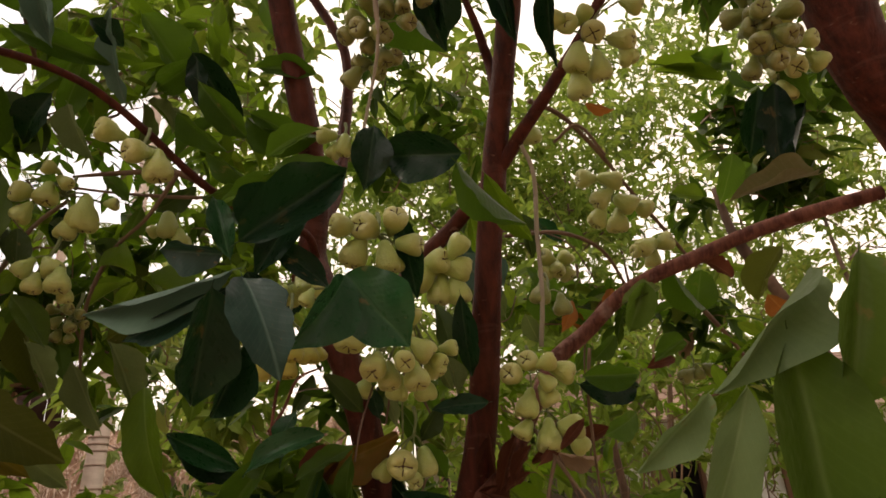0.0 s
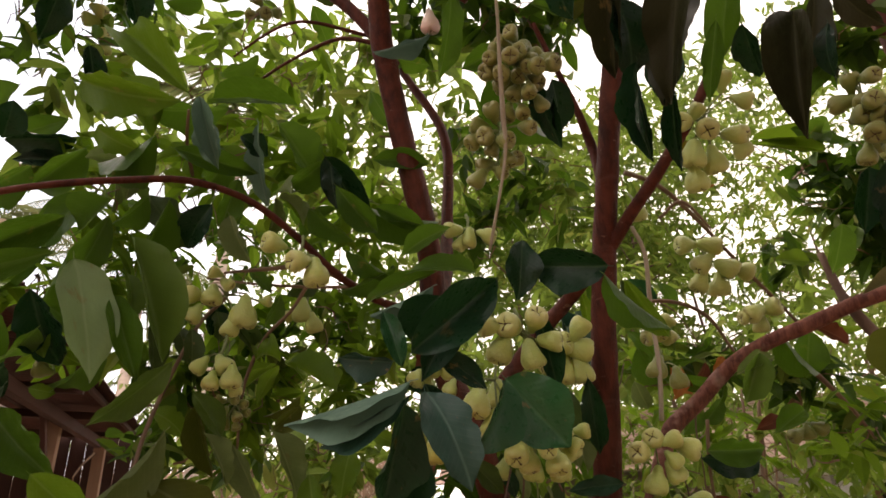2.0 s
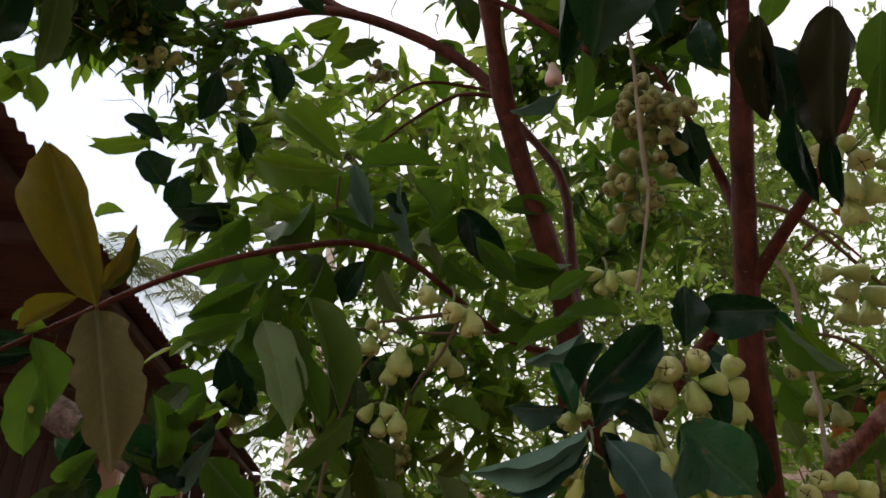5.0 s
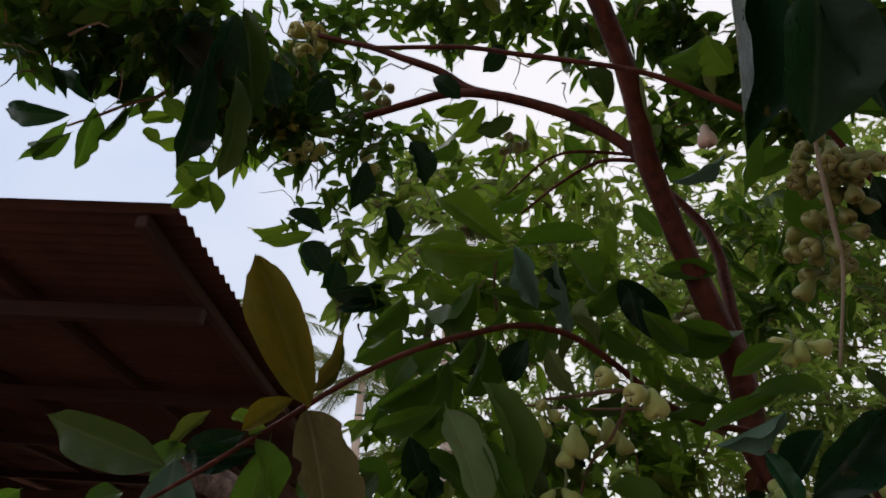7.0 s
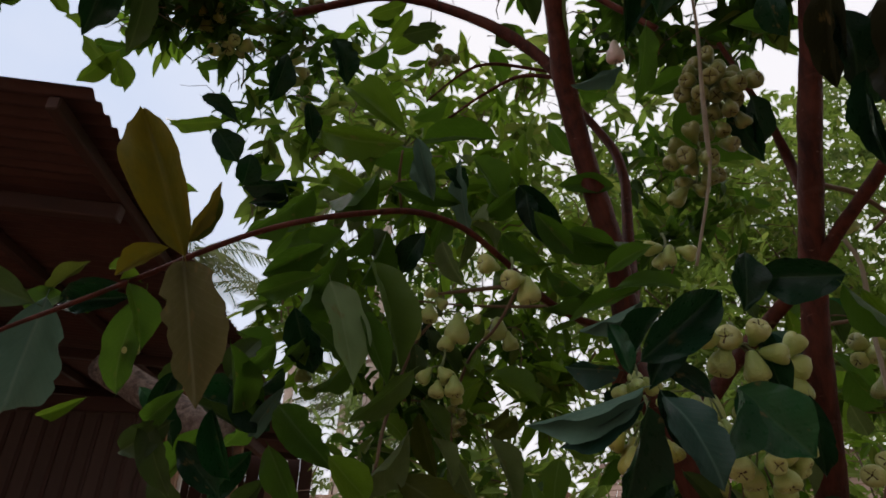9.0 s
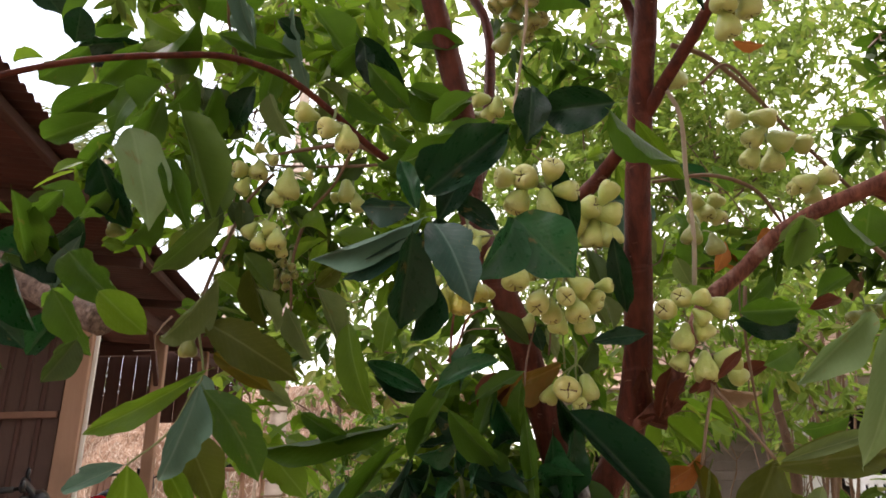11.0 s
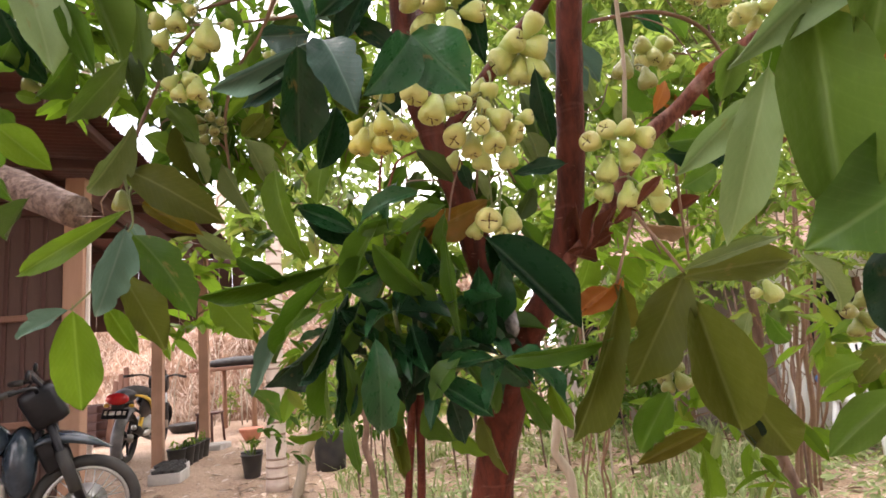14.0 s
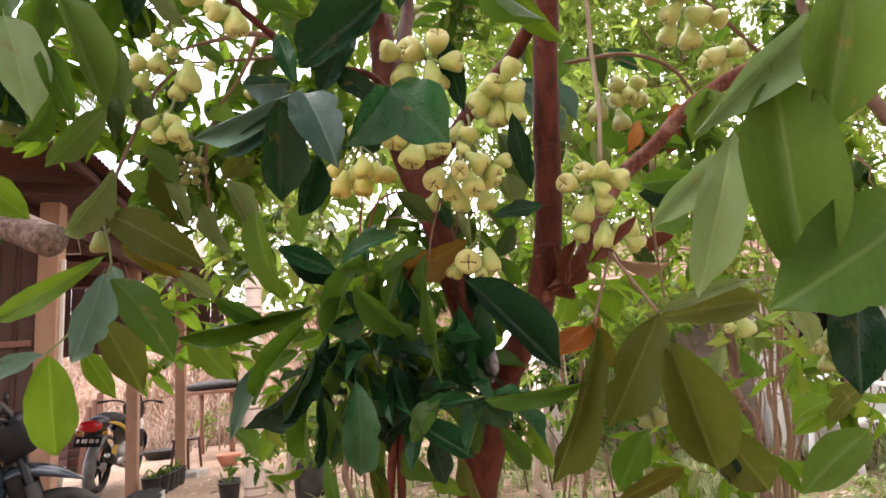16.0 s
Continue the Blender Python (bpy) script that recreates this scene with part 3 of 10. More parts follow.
tagged(part("ground", bm, "soil"), "dry bare light brown earth with litter", "ground", kind="structure")

# ---- the shed: corrugated lean-to on wooden posts ----
ALONG, IN = Vector((-0.423, 0.906, 0)).normalized(), Vector((-0.906, -0.423, 0)).normalized()
EAVE, RISE = Vector((-1.934, 0.874, 2.782)), 0.065
shed = root("shed", (-3.9, 3.7, 0), "open wooden shed with rusty corrugated roof on brown posts", "shed")


def at_shed(along, inward, z):
    p = EAVE + ALONG * along + IN * inward
    p.z = z
    return p


def roof_under(p):
    """Height of the roof's underside over a place."""
    return EAVE.z + RISE * (p - EAVE).dot(IN) - 0.03


def sheet(a0, a1, d0, d1, lift):
    """One corrugated sheet; waves 76 mm apart run up the slope."""
    bm = bmesh.new()
    n = int((a1 - a0) / 0.0095)
    rows = []
    for layer in (0.0, 0.0025):
        for d in (d0, (d0 + d1) / 2, d1):
            row = []
            for i in range(n + 1):
                a = a0 + (a1 - a0) * i / n
                z = EAVE.z + RISE * d + 0.01 * math.sin(a * 2 * math.pi / 0.076) + lift + layer + 0.012 * noise.noise((a * 0.8, d, lift))
                row.append(bm.verts.new(at_shed(a, d + 0.012 * noise.noise((a0, 5, 0)), z)))
            rows.append(row)
    for k in (0, 1, 3, 4):
        for i in range(n):
            bm.faces.new((rows[k][i], rows[k][i + 1], rows[k + 1][i + 1], rows[k + 1][i]))
    for i in range(n):
        bm.faces.new((rows[0][i], rows[0][i + 1], rows[3][i + 1], rows[3][i]))
    return bm


for i in range(10):
    part("roof_sheet", sheet(i * 0.8, i * 0.8 + 0.84, 0.0, 2.4, 0.004 * (i % 2)), "rust_sheet", shed)
    part("roof_sheet", sheet(i * 0.8, i * 0.8 + 0.84, 2.2, 4.6, 0.03 + 0.004 * (i % 2)), "rust_sheet", shed)


def timber(name, a, b, w, h, material, parent, up=(0, 0, 1), bevel=0.006, label=""):
    a, b = Vector(a), Vector(b)
    z = (b - a).normalized()
    x = z.cross(Vector(up))
    x = x.normalized() if x.length > 1e-3 else IN.copy()
    y = z.cross(x)
    m = Matrix((x, y, z)).transposed().to_4x4()
    m.translation = (a + b) / 2
    me_m = Matrix.Diagonal((w, h, (b - a).length, 1))
    bm = bmesh.new()
    made = bmesh.ops.create_cube(bm, size=1.0, matrix=me_m)
    bmesh.ops.bevel(bm, geom=list(bm.edges), offset=bevel, segments=1, affect="EDGES")
    ob = part(name, bm, material, None, label, False)
    ob.matrix_basis = m
    return under(ob, parent)


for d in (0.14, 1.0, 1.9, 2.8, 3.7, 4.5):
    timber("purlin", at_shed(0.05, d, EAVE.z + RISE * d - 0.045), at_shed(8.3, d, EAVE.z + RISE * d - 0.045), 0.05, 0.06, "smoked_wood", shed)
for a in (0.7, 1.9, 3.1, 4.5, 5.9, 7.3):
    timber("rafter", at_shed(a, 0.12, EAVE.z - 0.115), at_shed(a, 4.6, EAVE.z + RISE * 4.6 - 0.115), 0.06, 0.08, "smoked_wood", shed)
POST_1, POST_2, POST_3 = Vector((-3.87, 3.72, 0)), Vector((-4.89, 5.78, 0)), Vector((-5.4, 7.25, 0))
for p, w in ((POST_1, 0.15), (POST_2, 0.12), (POST_3, 0.13)):
    post = timber("post", p, (p.x, p.y, 2.66), w, w * 0.9, "post_wood", shed, up=ALONG)
    for z in (0.35, 0.62, 0.98, 1.3):
        # dark blocks stand for the shade inside mortise holes
        bm = box(bmesh.new(), (0, 0, 0), (0.035, 0.02, 0.06))
        ob = part("mortise", bm, "dark_interior", None, "dark square block painting the shade of a hole")
        ob.matrix_basis = Matrix.Translation((p.x + 0.062, p.y - 0.05, z)) if w < 0.13 else Matrix.Translation((p.x, p.y + 0.03, z))
        under(ob, post)
timber("edge_strip", POST_1 + Vector((0.085, 0.03, 0.9)), POST_1 + Vector((0.085, 0.03, 2.2)), 0.035, 0.02, "white_strip", shed, up=ALONG)
timber("knee_brace", (POST_2.x, POST_2.y, 2.0), POST_2 + Vector((0.25, -0.5, 2.6)), 0.05, 0.07, "beam_wood", shed)
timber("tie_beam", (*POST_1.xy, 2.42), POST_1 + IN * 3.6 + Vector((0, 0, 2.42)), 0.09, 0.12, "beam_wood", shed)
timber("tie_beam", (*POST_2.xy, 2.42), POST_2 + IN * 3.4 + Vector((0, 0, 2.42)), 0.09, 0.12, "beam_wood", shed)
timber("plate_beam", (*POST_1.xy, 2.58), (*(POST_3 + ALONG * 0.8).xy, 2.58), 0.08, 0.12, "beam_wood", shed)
limb("log_beam", [(-2.032, 2.015, 1.774, 0.074), (-2.402, 2.048, 1.948, 0.079), (-2.921, 2.083, 2.195, 0.083)], "log_bark", shed, "thick round log", 14, 0.05)
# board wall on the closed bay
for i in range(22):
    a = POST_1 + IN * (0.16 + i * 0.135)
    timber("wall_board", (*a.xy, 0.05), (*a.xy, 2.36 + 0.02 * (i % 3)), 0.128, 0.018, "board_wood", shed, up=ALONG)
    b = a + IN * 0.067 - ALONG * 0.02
    # dark battens imitate the shaded gaps between the boards
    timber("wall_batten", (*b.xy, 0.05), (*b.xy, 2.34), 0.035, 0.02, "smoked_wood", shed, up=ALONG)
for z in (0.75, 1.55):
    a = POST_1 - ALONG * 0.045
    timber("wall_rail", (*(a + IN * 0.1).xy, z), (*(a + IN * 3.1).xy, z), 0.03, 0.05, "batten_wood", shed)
# dark boards, hung high past the first thirty, added as a band of shade
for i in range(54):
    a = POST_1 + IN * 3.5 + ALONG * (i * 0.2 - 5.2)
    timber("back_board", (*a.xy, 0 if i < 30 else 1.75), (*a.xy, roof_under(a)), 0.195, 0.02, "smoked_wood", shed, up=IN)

# added dark boards that stand for shade below the far roof end
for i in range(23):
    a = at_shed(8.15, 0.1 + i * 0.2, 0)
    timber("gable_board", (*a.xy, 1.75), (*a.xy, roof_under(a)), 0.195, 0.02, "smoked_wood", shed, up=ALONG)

# ---- the wax apple tree ----
tree = root('wax_apple_tree', (-0.221, 1.49, 0), 'wax apple tree with red-brown bark and pale yellow fruit bunches', 'tree')
limb('trunk', [(-0.25, 1.52, -0.05, 0.07), (-0.235, 1.51, 0.15, 0.058), (-0.18, 1.455, 0.5, 0.05), (-0.123, 1.401, 0.745, 0.048), (-0.084, 1.356, 0.863, 0.045), (-0.056, 1.328, 0.939, 0.042), (-0.01, 1.3, 1.05, 0.04)], 'bark_red', tree, '', 16, 0.15)
limb('branch', [(-0.03, 1.31, 1.02, 0.034), (0.03, 1.297, 1.1, 0.0331), (0.083, 1.312, 1.19, 0.0322), (0.118, 1.311, 1.309, 0.0312), (0.139, 1.285, 1.432, 0.0303), (0.154, 1.253, 1.559, 0.0294), (0.169, 1.219, 1.688, 0.0285), (0.189, 1.183, 1.819, 0.0275), (0.211, 1.143, 1.951, 0.0266), (0.235, 1.098, 2.081, 0.0257), (0.258, 1.046, 2.206, 0.0248), (0.283, 0.985, 2.34, 0.0238), (0.31, 0.92, 2.5, 0.0229), (0.35, 0.85, 2.75, 0.022)], 'bark_red', tree, '', 14, 0.12)
limb('branch', [(-0.03, 1.31, 1.03, 0.034), (-0.055, 1.289, 1.089, 0.0335), (-0.091, 1.264, 1.282, 0.0331), (-0.123, 1.239, 1.427, 0.0326), (-0.16, 1.22, 1.54, 0.0321), (-0.195, 1.235, 1.65, 0.0316), (-0.22, 1.262, 1.736, 0.0312), (-0.213, 1.246, 1.848, 0.0307), (-0.215, 1.22, 1.966, 0.0302), (-0.233, 1.191, 2.088, 0.0298), (-0.254, 1.152, 2.214, 0.0293), (-0.27, 1.101, 2.341, 0.0288), (-0.281, 1.038, 2.466, 0.0284), (-0.275, 0.966, 2.586, 0.0279), (-0.275, 0.885, 2.7, 0.0274), (-0.289, 0.797, 2.805, 0.0269), (-0.31, 0.68, 2.95, 0.0265), (-0.32, 0.56, 3.1, 0.026)], 'bark_red', tree, '', 14, 0.12)
limb('branch', [(0.085, 1.3, 1.2, 0.014), (0.136, 1.285, 1.234, 0.013), (0.189, 1.3, 1.29, 0.014), (0.246, 1.33, 1.39, 0.017), (0.312, 1.4, 1.491, 0.02), (0.395, 1.412, 1.554, 0.0185), (0.475, 1.393, 1.622, 0.018), (0.564, 1.37, 1.667, 0.0175), (0.655, 1.343, 1.692, 0.017), (0.74, 1.311, 1.718, 0.0165), (0.82, 1.277, 1.735, 0.016), (0.897, 1.244, 1.745, 0.0155), (1.02, 1.2, 1.76, 0.015)], 'bark_pink', tree, '', 12, 0.12)
limb('branch', [(0.45, 0.93, 2.16, 0.011), (0.39, 0.98, 2.065, 0.0117), (0.345, 1.023, 2.012, 0.0123), (0.316, 1.055, 1.98, 0.013), (0.285, 1.087, 1.949, 0.0137), (0.252, 1.12, 1.916, 0.0143), (0.219, 1.153, 1.879, 0.015), (0.181, 1.185, 1.844, 0.0157), (0.14, 1.217, 1.809, 0.0163), (0.096, 1.247, 1.773, 0.017), (0.03, 1.25, 1.71, 0.0177), (-0.05, 1.25, 1.62, 0.0183), (-0.13, 1.235, 1.52, 0.019)], 'bark_red', tree, '', 12, 0.12)
limb('branch', [(0.1, 0.99, 2.4, 0.006), (0.152, 1.054, 2.28, 0.0072), (0.169, 1.078, 2.243, 0.0083), (0.186, 1.102, 2.205, 0.0095), (0.199, 1.126, 2.165, 0.0107), (0.212, 1.149, 2.124, 0.0118), (0.216, 1.14, 2.03, 0.013)], 'bark_red', tree, '', 10, 0.12)
limb('branch', [(-0.275, 1.07, 2.43, 0.019), (-0.303, 1.08, 2.52, 0.0182), (-0.375, 1.069, 2.629, 0.0175), (-0.468, 1.045, 2.725, 0.0168), (-0.578, 1.019, 2.807, 0.016), (-0.7, 0.99, 2.877, 0.0152), (-0.837, 0.967, 2.926, 0.0145), (-0.986, 0.962, 2.943, 0.0137), (-1.15, 0.95, 2.95, 0.013)], 'bark_red', tree, '', 12, 0.12)
limb('branch', [(-0.7, 0.99, 2.877, 0.017), (-0.784, 0.995, 2.961, 0.0157), (-0.86, 0.964, 3.049, 0.0143), (-0.977, 0.918, 3.129, 0.013), (-1.099, 0.869, 3.212, 0.0117), (-1.193, 0.849, 3.27, 0.0103), (-1.3, 0.8, 3.32, 0.009)], 'bark_red', tree, '', 10, 0.12)
limb('branch', [(-0.29, 1.09, 2.5, 0.007), (-0.381, 1.087, 2.539, 0.0063), (-0.452, 1.106, 2.556, 0.0055), (-0.568, 1.133, 2.535, 0.0047), (-0.683, 1.167, 2.504, 0.004)], 'bark_red', tree, '', 8, 0.12)
limb('branch', [(-0.29, 1.1, 2.53, 0.006), (-0.373, 1.091, 2.566, 0.0054), (-0.461, 1.043, 2.569, 0.0048), (-0.524, 1.028, 2.565, 0.0042), (-0.592, 1.026, 2.536, 0.0036), (-0.681, 1.033, 2.48, 0.003)], 'bark_red', tree, '', 8, 0.12)
limb('branch', [(-0.31, 1.4, 2.73, 0.012), (-0.269, 1.408, 2.639, 0.0129), (-0.22, 1.414, 2.544, 0.0138), (-0.179, 1.417, 2.449, 0.0147), (-0.165, 1.42, 2.349, 0.0156), (-0.17, 1.421, 2.251, 0.0164), (-0.178, 1.416, 2.156, 0.0173), (-0.184, 1.406, 2.063, 0.0182), (-0.19, 1.35, 1.93, 0.0191), (-0.205, 1.27, 1.82, 0.02)], 'bark_red', tree, '', 12, 0.12)
limb('branch', [(-0.05, 0.8, 2.3, 0.007), (-0.137, 0.781, 2.39, 0.0069), (-0.211, 0.761, 2.463, 0.0067), (-0.306, 0.738, 2.526, 0.0066), (-0.409, 0.716, 2.582, 0.0065), (-0.519, 0.691, 2.639, 0.0064), (-0.636, 0.661, 2.697, 0.0063), (-0.762, 0.636, 2.742, 0.0061), (-0.896, 0.608, 2.785, 0.006)], 'bark_red', tree, '', 8, 0.12)
limb('twig', [(-1.13, 0.22, 1.4, 0.0025), (-1.04, 0.31, 1.53, 0.003), (-0.973, 0.374, 1.601, 0.0039), (-0.937, 0.416, 1.645, 0.0042), (-0.893, 0.457, 1.691, 0.0046), (-0.843, 0.499, 1.741, 0.0050), (-0.79, 0.55, 1.792, 0.0053), (-0.73, 0.613, 1.841, 0.0057), (-0.663, 0.686, 1.884, 0.0060), (-0.585, 0.762, 1.917, 0.0064), (-0.509, 0.847, 1.912, 0.0068), (-0.447, 0.934, 1.871, 0.0071), (-0.389, 1.017, 1.817, 0.0075), (-0.317, 1.09, 1.773, 0.0079), (-0.215, 1.16, 1.75, 0.0082), (-0.205, 1.24, 1.72, 0.0086)], 'bark_red', tree, '', 10, 0.08)
limb('twig', [(-0.276, 1.161, 1.761, 0.008), (-0.362, 1.092, 1.809, 0.008), (-0.438, 1.047, 1.847, 0.006), (-0.551, 1.047, 1.857, 0.005), (-0.663, 1.067, 1.869, 0.003)], 'twig_bark', tree, '', 6, 0.12)
limb('twig', [(-0.367, 1.108, 1.816, 0.004), (-0.485, 1.115, 1.833, 0.004), (-0.61, 1.127, 1.859, 0.003), (-0.75, 1.152, 1.9, 0.003)], 'twig_bark', tree, '', 6, 0.12)
limb('twig', [(-0.438, 1.047, 1.847, 0.005), (-0.498, 1.064, 1.763, 0.004), (-0.565, 1.078, 1.704, 0.004), (-0.609, 1.092, 1.602, 0.004), (-0.637, 1.146, 1.488, 0.003)], 'twig_bark', tree, '', 6, 0.12)
limb('twig', [(-0.623, 1.011, 1.785, 0.004), (-0.666, 0.991, 1.724, 0.004), (-0.695, 0.97, 1.63, 0.004), (-0.71, 0.934, 1.52, 0.004), (-0.707, 0.903, 1.438, 0.004), (-0.727, 0.914, 1.408, 0.002)], 'twig_bark', tree, '', 6, 0.12)
limb('twig', [(-0.675, 0.866, 1.419, 0.003), (-0.656, 0.871, 1.325, 0.002), (-0.658, 0.849, 1.288, 0.002), (-0.701, 0.851, 1.221, 0.002), (-0.794, 0.868, 1.17, 0.002)], 'twig_green', tree, '', 6, 0.12)
limb('twig', [(-0.718, 0.98, 2.082, 0.004), (-0.688, 0.894, 2.111, 0.004), (-0.652, 0.828, 2.142, 0.003)], 'twig_bark', tree, '', 6, 0.12)
limb('twig', [(-1.634, 0.499, 2.845, 0.006), (-1.722, 0.471, 2.83, 0.006), (-1.815, 0.448, 2.805, 0.005), (-1.925, 0.42, 2.779, 0.004)], 'twig_bark', tree, '', 6, 0.12)
limb('twig', [(-1.476, 0.66, 3.296, 0.011), (-1.574, 0.613, 3.105, 0.009), (-1.671, 0.52, 2.886, 0.007)], 'twig_bark', tree, '', 6, 0.12)
limb('twig', [(0.324, 1.348, 2.166, 0.007), (0.418, 1.414, 2.156, 0.007), (0.521, 1.503, 2.096, 0.007), (0.629, 1.607, 2.01, 0.006), (0.777, 1.733, 1.883, 0.006), (0.863, 1.825, 1.829, 0.005)], 'twig_bark', tree, '', 6, 0.12)
limb('twig', [(0.223, 1.364, 1.792, 0.005), (0.371, 1.417, 1.811, 0.005), (0.485, 1.49, 1.783, 0.005), (0.546, 1.536, 1.691, 0.004)], 'twig_bark', tree, '', 6, 0.12)
limb('twig', [(0.253, 1.111, 1.89, 0.005), (0.275, 1.14, 1.833, 0.005), (0.274, 1.193, 1.721, 0.005), (0.274, 1.228, 1.603, 0.005), (0.262, 1.26, 1.494, 0.005)], 'dead_wood', tree, '', 6, 0.12)
limb('twig', [(0.377, 1.332, 1.498, 0.004), (0.361, 1.345, 1.395, 0.004), (0.36, 1.362, 1.285, 0.003), (0.363, 1.379, 1.19, 0.003)], 'twig_bark', tree, '', 6, 0.12)
limb('twig', [(0.209, 1.241, 1.355, 0.003), (0.251, 1.187, 1.273, 0.004), (0.287, 1.14, 1.202, 0.003), (0.315, 1.1, 1.141, 0.003)], 'twig_bark', tree, '', 6, 0.12)
limb('twig', [(0.251, 1.187, 1.273, 0.004), (0.227, 1.162, 1.212, 0.003), (0.2, 1.121, 1.135, 0.003)], 'twig_bark', tree, '', 6, 0.12)
limb('twig', [(0.645, 1.541, 1.692, 0.006), (0.752, 1.62, 1.653, 0.007), (0.879, 1.731, 1.557, 0.006), (0.977, 1.842, 1.471, 0.005)], 'twig_bark', tree, '', 6, 0.12)
limb('twig', [(0.752, 1.365, 1.877, 0.008), (0.762, 1.36, 1.771, 0.011), (0.772, 1.34, 1.699, 0.013), (0.82, 1.358, 1.626, 0.014), (0.884, 1.397, 1.535, 0.014), (1.017, 1.439, 1.287, 0.014)], 'bark_brown', tree, '', 8, 0.12)
limb('twig', [(0.457, 1.219, 1.912, 0.003), (0.397, 1.186, 1.975, 0.004), (0.34, 1.196, 1.942, 0.004)], 'twig_bark', tree, '', 6, 0.12)
limb('dead_twig', [(-0.001, 0.604, 2.217, 0.003), (0.003, 0.683, 2.147, 0.003), (-0.002, 0.743, 2.072, 0.004), (-0.006, 0.792, 1.998, 0.005), (-0.012, 0.843, 1.928, 0.003), (-0.059, 0.928, 1.787, 0.003)], 'dead_wood', tree, '', 6, 0.12)
neighbour = root('fruit_tree', (1.954, 1.154, 0), 'second fruit tree with a leaning red-brown trunk', 'tree')
limb('trunk', [(0.805, 0.911, 2.557, 0.071), (0.88, 0.967, 2.299, 0.067), (0.92, 1.013, 2.117, 0.063), (0.966, 1.05, 1.98, 0.059), (1.056, 1.107, 1.846, 0.058), (1.18, 1.17, 1.698, 0.057), (1.354, 1.304, 1.458, 0.058), (1.634, 1.204, 1.108, 0.07), (1.904, 1.154, 0.35, 0.08), (1.954, 1.154, -0.05, 0.1)], 'bark_red', neighbour, '', 14, 0.12)
limb('branch', [(0.88, 0.967, 2.299, 0.035), (1.08, 1.017, 2.599, 0.028), (1.43, 1.067, 2.899, 0.016)], 'bark_red', neighbour, '', 10, 0.12)
stuff('crown', *leafy([((1.43, 1.067, 2.949), 0.4, 90, 0.17), ((0.905, 0.911, 2.857), 0.3, 60, 0.17)], random.Random(5)), 'foliage_near', neighbour)
limb('sucker_stem', [(-0.366, 1.382, 0.267, 0.01), (-0.324, 1.326, 0.583, 0.009), (-0.297, 1.3, 0.769, 0.009), (-0.265, 1.275, 0.955, 0.009)], 'bark_red', tree, '', 8, 0.12)
limb('sucker_stem', [(-0.341, 1.401, 0.259, 0.011), (-0.299, 1.344, 0.577, 0.011), (-0.274, 1.317, 0.765, 0.01), (-0.255, 1.288, 0.953, 0.01)], 'bark_red', tree, '', 8, 0.12)
limb('sucker_shoot', [(-0.23, 1.2, 0.955, 0.008), (-0.236, 1.155, 1.033, 0.006), (-0.24, 1.118, 1.125, 0.004)], 'twig_green', tree, '', 6, 0.12)
limb('sucker_shoot', [(-0.228, 1.201, 0.955, 0.008), (-0.202, 1.16, 1.054, 0.006), (-0.183, 1.113, 1.176, 0.004)], 'twig_green', tree, '', 6, 0.12)
limb('sucker_shoot', [(-0.225, 1.2, 0.961, 0.006), (-0.16, 1.145, 1.028, 0.005), (-0.101, 1.127, 1.112, 0.004)], 'twig_green', tree, '', 6, 0.12)
limb('sucker_shoot', [(-0.237, 1.197, 0.962, 0.006), (-0.304, 1.138, 1.028, 0.004), (-0.367, 1.09, 1.091, 0.003)], 'twig_green', tree, '', 6, 0.12)
limb('sucker_shoot', [(-0.226, 1.201, 0.955, 0.006), (-0.115, 1.143, 1.002, 0.004), (-0.018, 1.115, 1.019, 0.003)], 'twig_green', tree, '', 6, 0.12)

# single leaves that can be told apart
leaf((-0.725, 0.693, 1.746), (-0.661, 0.699, 1.541), 0.088, (0.767, -0.603, 0.218), 'sage', tree, 2)
leaf((-0.677, 0.758, 1.811), (-0.626, 0.817, 1.597), 0.071, (0.846, -0.53, 0.059), 'moss', tree, 3)
leaf((-0.665, 0.722, 1.685), (-0.617, 0.743, 1.548), 0.053, (0.594, -0.801, 0.08), 'mid', tree)
leaf((-0.575, 0.764, 1.581), (-0.717, 0.779, 1.495), 0.063, (0.41, -0.501, -0.762), 'moss', tree)
leaf((-0.701, 0.772, 1.627), (-0.821, 0.799, 1.572), 0.062, (0.357, -0.18, -0.916), 'mid', tree)
leaf((-0.629, 0.586, 1.405), (-0.592, 0.645, 1.35), 0.059, (0.707, -0.662, -0.248), 'fresh', tree)
leaf((-0.849, 0.77, 1.697), (-0.818, 0.783, 1.616), 0.051, (0.393, -0.92, -0.001), 'fresh', tree)
leaf((-0.602, 0.813, 1.483), (-0.732, 0.839, 1.386), 0.055, (0.501, -0.386, -0.775), 'pale', tree, 4)
leaf((-0.628, 0.831, 1.406), (-0.488, 0.916, 1.304), 0.077, (0.521, -0.854, 0), 'olive', tree, 8)
leaf((-0.647, 0.886, 1.36), (-0.536, 0.917, 1.287), 0.050, (0.378, -0.906, 0.193), 'yellow', tree)
leaf((-0.573, 0.767, 1.31), (-0.782, 0.752, 1.224), 0.047, (0.255, -0.843, -0.473), 'fresh', tree)
leaf((-0.616, 0.81, 1.292), (-0.674, 0.807, 1.144), 0.063, (0.778, -0.555, -0.294), 'blue', tree, 4)
leaf((-0.638, 0.853, 1.292), (-0.556, 0.917, 1.135), 0.086, (0.768, -0.625, 0.141), 'mid', tree)
leaf((-0.798, 0.866, 1.17), (-0.939, 0.88, 1.128), 0.046, (-0.077, -0.996, -0.038), 'blue', tree)
